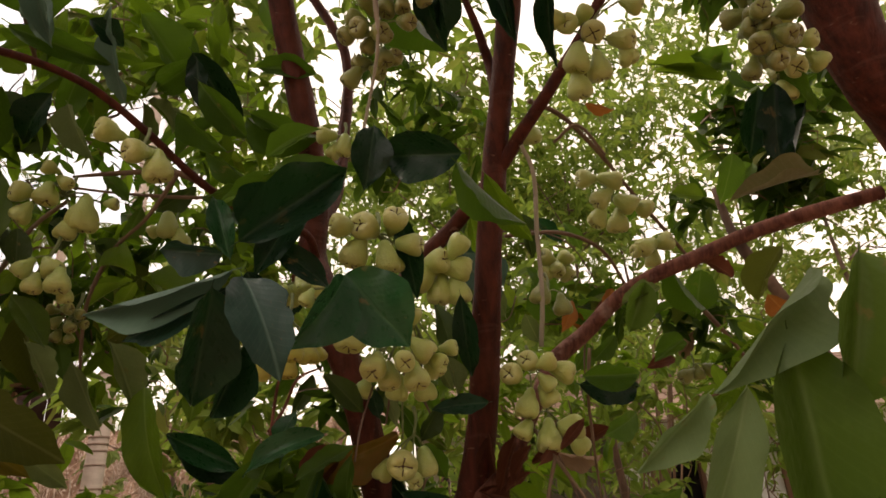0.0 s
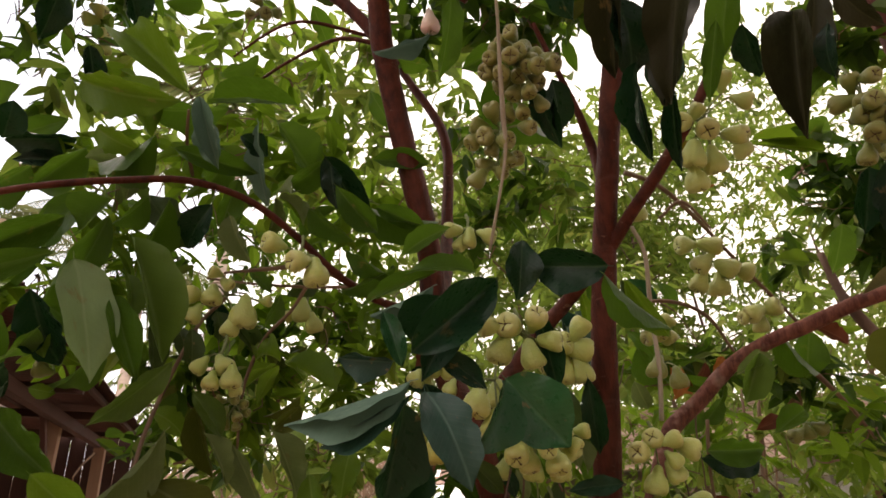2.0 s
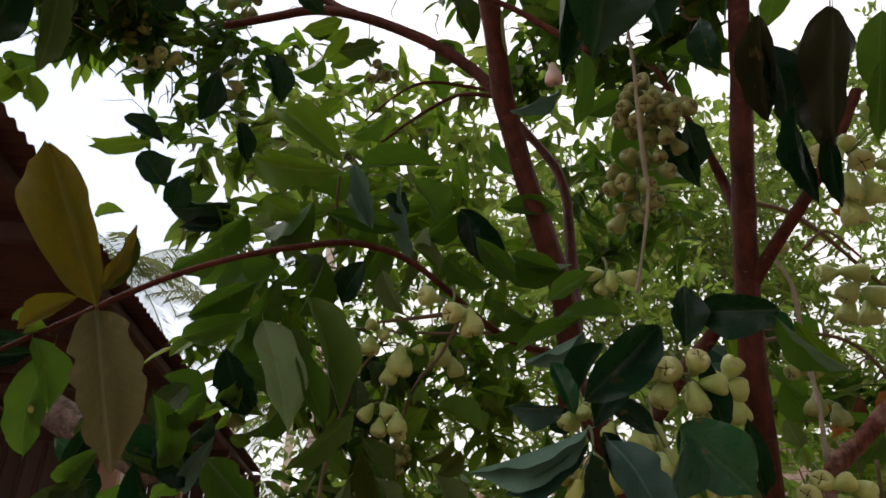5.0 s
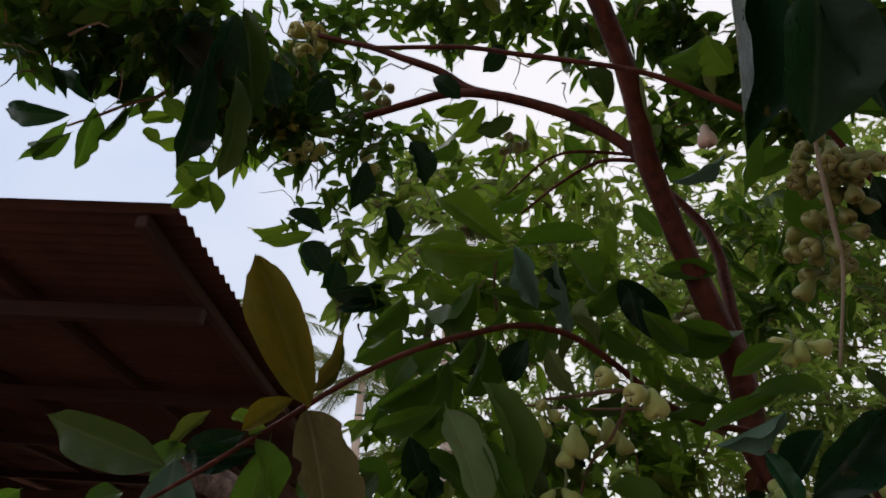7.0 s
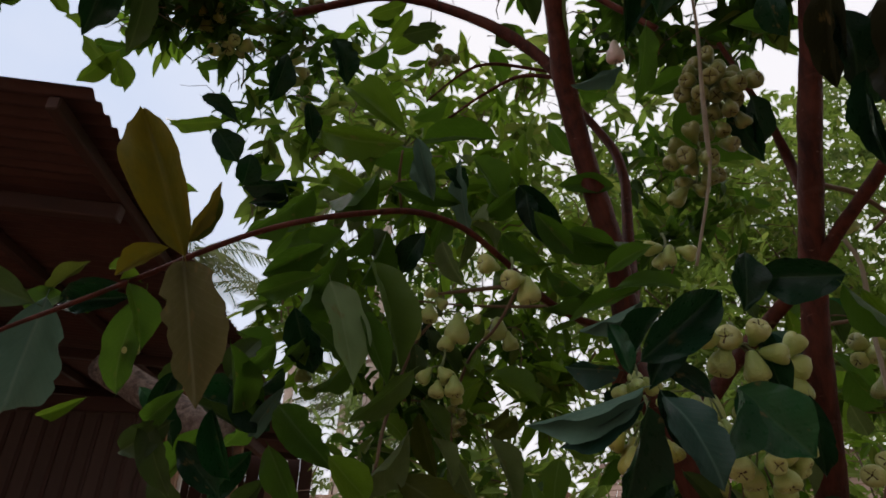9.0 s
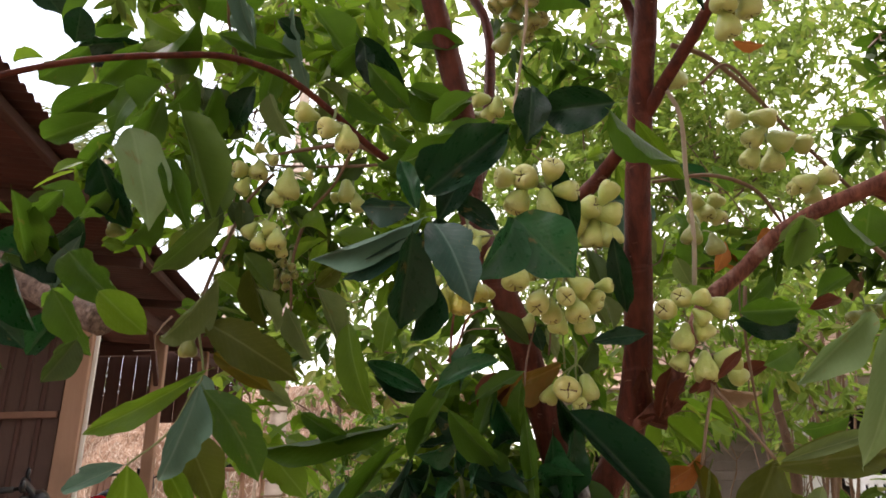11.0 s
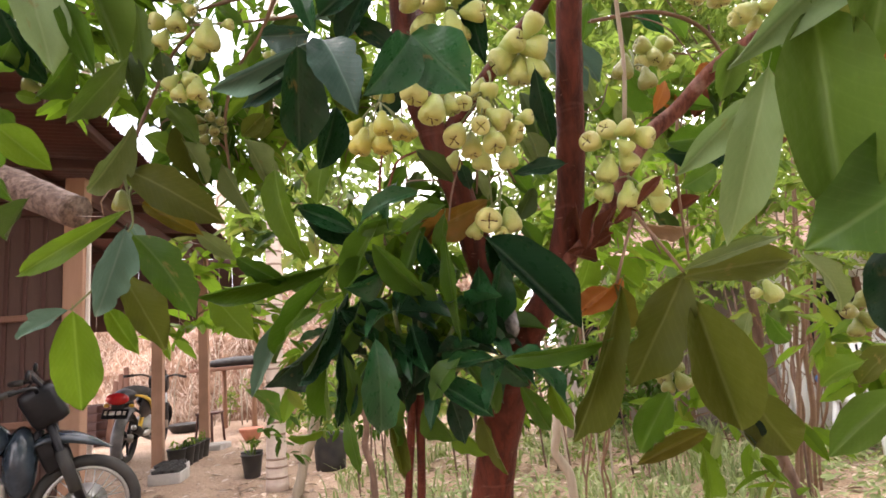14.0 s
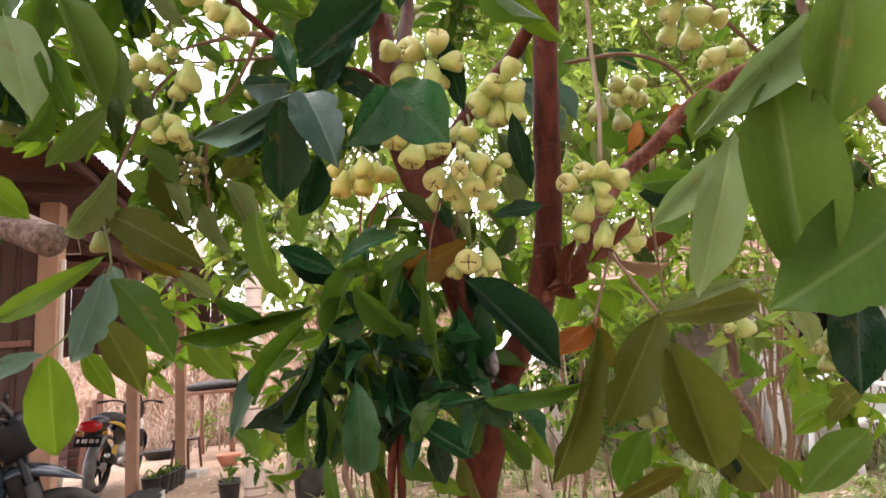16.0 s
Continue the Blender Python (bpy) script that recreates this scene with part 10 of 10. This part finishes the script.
# ---- palms ----
def frond(a, lift, size, r):
    """A feather leaf: an arching rib with hanging leaflets."""
    v, f = [], []
    h = Vector((math.cos(a), math.sin(a), 0))
    side = Vector((-math.sin(a), math.cos(a), 0))
    pts = []
    for k in range(15):
        s = k / 14
        pts.append(h * size * s * math.cos(lift * (1 - s)) + Vector((0, 0, size * (math.sin(lift) * s - 0.75 * s * s))))
    for p, q in zip(pts, pts[1:]):
        n = len(v)
        w = side * 0.025
        v += [tuple(p - w), tuple(p + w), tuple(q + w), tuple(q - w), tuple(p + Vector((0, 0, -0.03)))]
        f += [(n, n + 1, n + 2, n + 3), (n, n + 4, n + 1)]
    for k in range(2, 15):
        for e in (0.0, 0.33, 0.66):
            p = pts[k] if k == 14 else pts[k].lerp(pts[k + 1], e)
            leng = size * 0.2 * math.sin(math.pi * min(1, (k + e) / 15.5) ** 0.8) + 0.1
            for s in (-1, 1):
                d = (side * s * 0.8 + h * 0.45 + Vector((0, 0, -0.55 + r.uniform(-0.25, 0.2)))).normalized() * leng
                n = len(v)
                w = h * 0.022
                v += [tuple(p - w), tuple(p + w), tuple(p + d * 0.6 + w * 0.7), tuple(p + d + Vector((0, 0, -0.05 * leng)))]
                f += [(n, n + 1, n + 2), (n, n + 2, n + 3)]
    return v, f


def palm(at, height, radius, size, count, lean, seed, label):
    r = random.Random(seed)
    p = root("coconut_palm", at, label, "palm", "coconut palms")
    top = Vector(at) + Vector((lean[0], lean[1], height))
    line = []
    for k in range(9):
        s = k / 8
        q = Vector(at).lerp(top, s) + Vector((lean[0], lean[1], 0)) * (s * s - s) * 0.6
        line.append((*q, radius * (1.25 - 0.45 * s) if k else radius * 1.5))
    bm = tube(bmesh.new(), line, 14, 10, 0.03)
    part("trunk", bm, "palm_bark", p, "pale grey ringed trunk")
    base = Vector(line[-1][:3])
    if radius < 0.1:
        for k in range(34):
            s = k * (0.11 + 0.02 * math.sin(k * 1.7)) / height
            q = smooth_line(line, 40)[min(320, int(s * 320))]
            part("leaf_scar", ring(bmesh.new(), q.to_3d(), (lean[0] / height, lean[1] / height, 1), q[3] * 0.985, 0.009, 16, 5), "palm_scar", p)
    for k in range(count):
        v, f = frond(k * 2.4 + r.uniform(-0.2, 0.2), r.uniform(-0.1, 1.25), size * r.uniform(0.8, 1.1), r)
        me = bpy.data.meshes.new("frond")
        me.from_pydata([tuple(Vector(c) + base) for c in v], [], f)
        me.materials.append(MATS["palm_leaf"])
        under(new("frond", me), p)
    return p


palm((-2.68, 4.62, 0), 5.3, 0.062, 1.15, 9, (0.1, 0.1), 1, "coconut palm with a pale ringed trunk in the yard")
palm((-13.77, 12.71, 0), 9.75, 0.14, 2.7, 20, (0.3, 0), 2, "distant coconut palm with drooping feather leaves")
palm((-10.17, 14.11, 0), 8.04, 0.14, 2.5, 20, (0.2, 0), 3, "distant coconut palm with drooping feather leaves")
palm((-9.2, 15.6, 0), 5.6, 0.14, 2.4, 18, (0.1, 0), 4, "distant coconut palm with drooping feather leaves")

# ---- house on the other side of the yard ----
house = root("house", (3, 6.9, 0), "low white house with a red tile roof and dark openings", "house")
WY = 6.9


def wall_piece(x0, x1, z0, z1, material="white_wall"):
    part("wall", box(bmesh.new(), ((x0 + x1) / 2, WY, (z0 + z1) / 2), (x1 - x0, 0.16, z1 - z0), 0, 0.004), material, house, "", False)


def clad(x0, x1):
    """Weathered boards lapped over a wall, each tipped a little."""
    for k in range(19):
        z = 0.06 + k * 0.09
        m = Matrix.Translation(((x0 + x1) / 2, WY - 0.1, z)) @ Matrix.Rotation(radians(-9), 4, "X")
        part("board", box(bmesh.new(), None, (x1 - x0 - 0.01, 0.016, 0.1), m=m), "grey_board", house, "", False)


wall_piece(-0.35, -0.2, 0, 1.75, "brick_wall_paint")
clad(0.25, 0.9)
clad(0.905, 1.74)
wall_piece(0.25, 0.9, 0, 1.75, "brick_wall_paint")
wall_piece(0.9, 1.75, 0, 1.75, "brick_wall_paint")
wall_piece(1.75, 2.05, 0, 1.75)
wall_piece(2.6, 3.4, 0, 1.75)
wall_piece(4.0, 6.5, 0, 1.75)
for x0, x1 in ((-0.2, 0.25), (2.05, 2.6), (3.4, 4.0)):
    wall_piece(x0, x1, 1.45, 1.75)
    # a near-black sheet paints the unlit room behind the opening
    d = part("door", box(bmesh.new(), ((x0 + x1) / 2, WY + 0.35, 0.73), (x1 - x0 + 0.3, 0.04, 1.5)), "dark_interior", house, "dark sheet painting the shade inside a doorway")
    for s in (x0 + 0.02, x1 - 0.02):
        part("frame", box(bmesh.new(), (s, WY - 0.06, 0.72), (0.05, 0.08, 1.44), 0, 0.004), "batten_wood", d)
for i in range(5):
    part("column", box(bmesh.new(), (1.78 + i * 1.15, WY - 0.5, 0.86), (0.13, 0.13, 1.72), 0, 0.01), "white_wall", house)
bm = bmesh.new()
n_row, n_col = 10, 46
for j in range(n_row):
    for i in range(n_col):
        x = -0.9 + i * 0.17 + (0.085 if j % 2 else 0)
        y, z = WY - 0.8 + j * 0.2, 1.72 + j * 0.085
        m = Matrix.Translation((x, y, z + 0.02)) @ Matrix.Rotation(radians(20), 4, "X")
        box(bm, None, (0.162, 0.24, 0.014), m=m)
part("roof", bm, "roof_tile", house, "weathered red clay tiles", False)
part("roof_board", box(bmesh.new(), (2.9, WY + 0.9, 2.3), (8.0, 0.05, 0.1)), "batten_wood", house)
part("back_wall", box(bmesh.new(), (3, WY + 1.15, 1.2), (7, 0.15, 2.4)), "brick_wall_paint", house)
part("gable", box(bmesh.new(), (-0.38, WY + 0.6, 0.9), (0.12, 1.3, 1.8)), "brick_wall_paint", house)


def chair(x, y, turn):
    c = root("garden_chair", (0, 0, 0), "white plastic garden chair beside the house", "chair", "white chairs")
    part("seat", box(bmesh.new(), (0, 0, 0.42), (0.44, 0.44, 0.03), 0, 0.012), "white_plastic", c)
    for sx in (-1, 1):
        for sy in (-1, 1):
            part("leg", rod(bmesh.new(), (0.24 * sx, 0.24 * sy, 0), (0.19 * sx, 0.19 * sy, 0.42), 0.025, 0.022, 8), "white_plastic", c)
        part("armrest", tube(bmesh.new(), [(0.22 * sx, -0.2, 0.42, 0.018), (0.25 * sx, -0.2, 0.64, 0.02), (0.24 * sx, 0.2, 0.66, 0.018)], 8), "white_plastic", c)
    for k in range(5):
        part("back_slat", box(bmesh.new(), (-0.16 + 0.08 * k, 0.23, 0.64), (0.05, 0.015, 0.42), 0, 0.006), "white_plastic", c)
    part("top_rail", box(bmesh.new(), (0, 0.235, 0.86), (0.42, 0.025, 0.07), 0, 0.01), "white_plastic", c)
    c.matrix_basis = pose(x, y, 0, 0, 0, turn)


chair(2.05, 5.35, 25)
chair(2.75, 5.6, -30)
tagged(part("blue_basin", blob(bmesh.new(), (2.1, 6.45, 0.5), (0.3, 0.25, 0.16), 2), "blue_plastic"), "crumpled blue plastic sheet by the house", "plastic sheet")
tagged(part("plinth", box(bmesh.new(), (2.1, 6.45, 0.21), (0.5, 0.4, 0.42), 0, 0.02), "stone_grey"), "low grey concrete plinth by the house wall", "plinth")


# ---- shrubs, hedge and trees behind ----
def bush(name, at, stems, spots, size, material, seed, label, category, stem_mat="bark_brown", rad=0.02):
    r = random.Random(seed)
    b = root(name, at, label, category)
    for sx, sy, h, lx, ly in stems:
        part("stem", tube(bmesh.new(), [(at[0] + sx, at[1] + sy, at[2] - 0.03, rad), (at[0] + sx + lx * 0.4, at[1] + sy + ly * 0.4, (at[2] + h) * 0.5, rad * 0.85), (at[0] + sx + lx, at[1] + sy + ly, h, rad * 0.5)], 8, 6, 0.06, 0.2), stem_mat, b)
    stuff("crown", *leafy([((at[0] + x, at[1] + y, z), s, n, size) for x, y, z, s, n in spots], r), material, b)
    return b


def spread(r, count, x, y, z, s, n):
    return [(r.uniform(*x), r.uniform(*y), r.uniform(*z), s * r.uniform(0.7, 1.2), n) for _ in range(count)]


rr = random.Random(31)
bush("shrub", (0.95, 3.9, 0), [(0.02, 0, 1.9, -0.1, 0.1), (0.17, -0.02, 1.9, 0.1, 0)], spread(rr, 12, (-0.6, 0.9), (-0.2, 0.8), (1.5, 2.9), 0.3, 40), 0.1, "foliage_light", 41, "tall shrub with thin red-brown stems", "shrub", "bark_brown", 0.009)
bush("shrub", (-0.2, 4.2, 0), [(0, 0, 1.5, -0.15, 0.1), (0.18, 0.1, 1.3, 0, 0), (0.25, 0.2, 1.4, 0.1, 0)], spread(rr, 7, (-0.4, 0.6), (0, 0.8), (1.0, 2.0), 0.3, 36), 0.1, "foliage_light", 43, "thin-stemmed light green shrub in the yard", "shrub", "dead_wood", 0.008)
for k, (x, y, h) in enumerate(((-1.7, 4.3, 1.5), (-1.1, 4.9, 1.7), (-0.4, 5.2, 1.5), (-2.1, 5.6, 1.6), (0.3, 4.7, 1.3))):
    bush("garden_shrub", (x, y, 0), [(0, 0, h * 0.7, 0.1, 0), (0.1, 0.1, h * 0.6, -0.1, 0.1), (-0.1, 0.05, h * 0.8, -0.1, 0)], spread(rr, 11, (-0.45, 0.45), (-0.4, 0.4), (0.55, h), 0.3, 42), 0.13, "foliage_light" if k % 2 else "foliage_near", 60 + k, "leafy green garden shrub behind the tree", "shrub", "bark_brown", 0.008)
for k, (x, y, h) in enumerate(((2.6, 5.6, 2.3), (3.6, 5.3, 2.4), (1.35, 5.3, 2.1), (4.6, 4.6, 2.4), (0.5, 5.9, 2.0))):
    bush("screen_shrub", (x, y, 0), [(0, 0, h * 0.8, 0.1, 0), (0.1, 0.1, h * 0.7, -0.1, 0.1), (-0.12, 0.05, h * 0.75, -0.15, 0), (0.2, 0.02, h * 0.7, 0.2, 0)], spread(rr, 13, (-0.6, 0.6), (-0.4, 0.4), (1.15, h + 0.2), 0.32, 54), 0.1, "foliage_light", 260 + k, "tall light green shrub growing before the house", "shrub", "bark_brown", 0.008)
# hedge of light green shrubs at the far side
for k, (x, y, h) in enumerate(((-3.6, 7.6, 1.2), (-2.6, 7.2, 1.0), (-1.6, 7.4, 1.4), (-0.9, 7.9, 1.6), (0.4, 5.9, 0.9), (-2.0, 8.6, 1.8), (-3.2, 9.4, 1.9))):
    bush("hedge_shrub", (x, y, 0), [(0, 0, h * 0.7, 0.1, 0), (0.1, 0.1, h * 0.6, -0.1, 0.1)], spread(rr, 8, (-0.6, 0.6), (-0.5, 0.5), (0.15, h), 0.35, 42), 0.11, "foliage_light" if k % 2 else "foliage_far", 50 + k, "low light green shrub at the edge of the yard", "shrub")
for k, x in enumerate((-12.5, -10.8, -9.2, -7.6, -6.0, -4.6)):
    bush("bank_shrub", (x, 12.6 + 0.1 * (x + 9), 2.6), [(0, 0, 3.2, 0.1, 0)], spread(rr, 7, (-0.9, 0.9), (-0.5, 0.6), (2.7, 3.6), 0.4, 42), 0.14, "foliage_far", 160 + k, "light green shrub growing on top of the bank", "shrub")
# trees behind, whose small bright leaves stand against the sky
for k, (x, y, h, w, n) in enumerate(((2.9, 8.9, 7.6, 1.9, 56), (1.1, 9.4, 7.2, 1.9, 56), (4.9, 8.9, 7.8, 2.0, 56), (-0.9, 9.6, 7.4, 2.0, 50), (-2.9, 9.4, 7.0, 1.8, 44), (1.9, 7.8, 6.4, 1.7, 60), (-3.4, 7.4, 4.4, 1.1, 24), (4.4, 6.2, 6.0, 1.6, 60), (0.2, 8.0, 6.4, 1.7, 60), (3.6, 3.4, 4.2, 1.0, 36))):
    r2 = random.Random(70 + k)
    t = root("background_tree", (x, y, 0), "slender tree with small bright green leaves behind", "tree", "trees behind")
    part("trunk", tube(bmesh.new(), [(x, y, -0.05, 0.036), (x + 0.05, y, h * 0.3, 0.028), (x - 0.05, y + 0.1, h * 0.6, 0.02), (x, y, h, 0.008)], 9, 6, 0.06, 0.2), "bark_brown", t)
    for _ in range(7):
        a, z = r2.uniform(0, 6.28), r2.uniform(0.3, 0.8) * h
        part("branch", tube(bmesh.new(), [(x, y, z, 0.015), (x + math.cos(a) * w * 0.5, y + math.sin(a) * w * 0.5, z + 0.35, 0.01), (x + math.cos(a) * w, y + math.sin(a) * w, z + 0.6, 0.005)], 6, 4), "bark_brown", t)
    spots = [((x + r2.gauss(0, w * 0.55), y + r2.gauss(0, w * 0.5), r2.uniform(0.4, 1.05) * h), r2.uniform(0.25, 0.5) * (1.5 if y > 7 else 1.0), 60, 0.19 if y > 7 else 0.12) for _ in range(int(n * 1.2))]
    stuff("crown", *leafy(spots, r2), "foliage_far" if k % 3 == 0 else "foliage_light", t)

# unseen crown overhead and trees closing the yard behind, added to block light
rr = random.Random(77)
spots = []
while len(spots) < 200:
    p = Vector((rr.uniform(-0.5, 3.4), rr.uniform(-2.6, 2.4), rr.uniform(2.9, 5.0)))
    flat = math.hypot(p.x + 0.1, p.y + 0.1)
    if p.z > 1.9 + 1.85 * flat or p.y < -0.5 or (p.x > 1.2 and p.y < 0.9 * p.x - 0.9):
        spots.append((p, rr.uniform(0.3, 0.5), 48, 0.17))
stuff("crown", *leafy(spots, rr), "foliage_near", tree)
# these trees stand out of view and only cut the light
for k, (x, y) in enumerate(((-1.6, -7.0), (0.9, -6.6), (3.6, -5.4), (6.2, -2.4), (6.9, 0.9))):
    r2 = random.Random(90 + k)
    t = root("light_block_tree", (x, y, 0), "unseen leafy tree added out of view to block light", "tree", "orchard trees")
    part("trunk", tube(bmesh.new(), [(x, y, -0.05, 0.1), (x + 0.1, y, 1.2, 0.08), (x, y + 0.1, 3.0, 0.05)], 10, 6, 0.06, 0.2), "bark_red", t)
    spots = [((x + r2.gauss(0, 0.9), y + r2.gauss(0, 0.8), r2.uniform(0.4, 5.2)), r2.uniform(0.4, 0.65), 60, 0.2) for _ in range(96)]
    stuff("crown", *leafy(spots, r2), "foliage_near", t)

bm = blob(bmesh.new(), bag_at, (0.036, 0.03, 0.085), 3)
for q in bm.verts:
    q.co += q.normal * 0.006 * noise.noise(q.co * 60)
tagged(part("plastic_bag", bm, "bag_film"), "small crumpled grey plastic bag tied to the trunk", "bag")

# litter and low plants on the earth
v, f = [], []
rr = random.Random(12)
for _ in range(5200):
    x, y = rr.uniform(-5, 4.5), rr.uniform(1.2, 8.5)
    if x < -3.2 and rr.random() < 0.7:
        continue
    s = rr.uniform(0.05, 0.13)
    b = Vector((x, y, ground_height(x, y) + 0.012))
    a = rr.uniform(0, 6.283)
    simple_blade(v, f, leaf_pose(b, b + Vector((math.cos(a) * s, math.sin(a) * s, rr.uniform(0, 0.02))), s * 0.4, (rr.gauss(0, 0.2), rr.gauss(0, 0.2), 1)))
stuff("leaf_litter", v, f, "straw", None, "dry fallen leaves scattered on the earth")
v, f = [], []
for _ in range(900):
    x, y = rr.uniform(-2.2, 4.2), rr.uniform(2.6, 7.5)
    if noise.noise((x * 0.9, y * 0.9, 5)) > -0.1 and (x > 0.2 or rr.random() < 0.5):
        blades((x, y, ground_height(x, y)), 9, 0.24, 0.05, rr, v, f, 0.7, 0.008)
stuff("low_grass", v, f, "grass_leaf", None, "thin tufts of light green grass and weeds")
patch = []
for _ in range(230):
    x, y = (rr.uniform(-0.3, 2.5), rr.uniform(4.2, 6.7)) if rr.random() < 0.75 else (rr.uniform(-2.4, -0.5), rr.uniform(4.6, 7.2))
    if noise.noise((x * 1.3, y * 1.3, 8)) > -0.15:
        patch.append(((x, y, ground_height(x, y) + 0.07), 0.13, 12, rr.uniform(0.05, 0.085)))
stuff("low_weeds", *leafy(patch, rr), "weed_leaf", None, "pale green broad-leaved weeds covering the earth")
v, f = [], []
for _ in range(9000):
    x, y = rr.uniform(-1.6, 4.6), rr.uniform(2.4, 7.2)
    if noise.noise((x * 1.1, y * 1.1, 8)) + 0.35 * noise.noise((x * 4, y * 4, 2)) < (-0.12 if x > 0.2 else 0.1):
        continue
    s = rr.uniform(0.03, 0.075)
    b = Vector((x, y, ground_height(x, y) + rr.uniform(0.01, 0.13)))
    a = rr.uniform(0, 6.283)
    simple_blade(v, f, leaf_pose(b, b + Vector((math.cos(a) * s, math.sin(a) * s, rr.uniform(-0.02, 0.03))), s * 0.55, (rr.gauss(0, 0.4), rr.gauss(0, 0.4), 1)))
stuff("ground_cover", v, f, "grass_leaf", None, "mat of small pale green weeds on the earth")
for k in range(18):
    x, y = rr.uniform(-0.3, 3.4), rr.uniform(4.6, 6.3)
    z1 = rr.uniform(1.0, 2.0)
    bm = tube(bmesh.new(), [(x, y, -0.02, 0.008)] + [(x + rr.gauss(0, 0.05 + 0.03 * q), y + rr.gauss(0, 0.05), z1 * q / 5, 0.0075 - 0.0009 * q) for q in range(1, 6)], 5, 3, 0.12)
    for _ in range(3):
        zz, a = z1 * rr.uniform(0.4, 0.9), rr.uniform(0, 6.283)
        tube(bm, [(x, y, zz, 0.004), (x + 0.12 * math.cos(a), y + 0.12 * math.sin(a), zz + 0.1, 0.003), (x + 0.28 * math.cos(a), y + 0.28 * math.sin(a), zz + 0.24, 0.002)], 4, 2)
    tagged(part("thin_stem", bm, "twig_bark"), "thin bare red-brown stem of a garden shrub", "stem", "thin stems in the yard")
bush("fern_bush", (1.75, 3.6, 0), [(0, 0, 0.3, 0, 0)], spread(rr, 9, (-0.3, 0.6), (-0.3, 0.4), (0.1, 0.5), 0.2, 60), 0.06, "grass_leaf", 99, "soft feathery light green bush near the chairs", "bush")
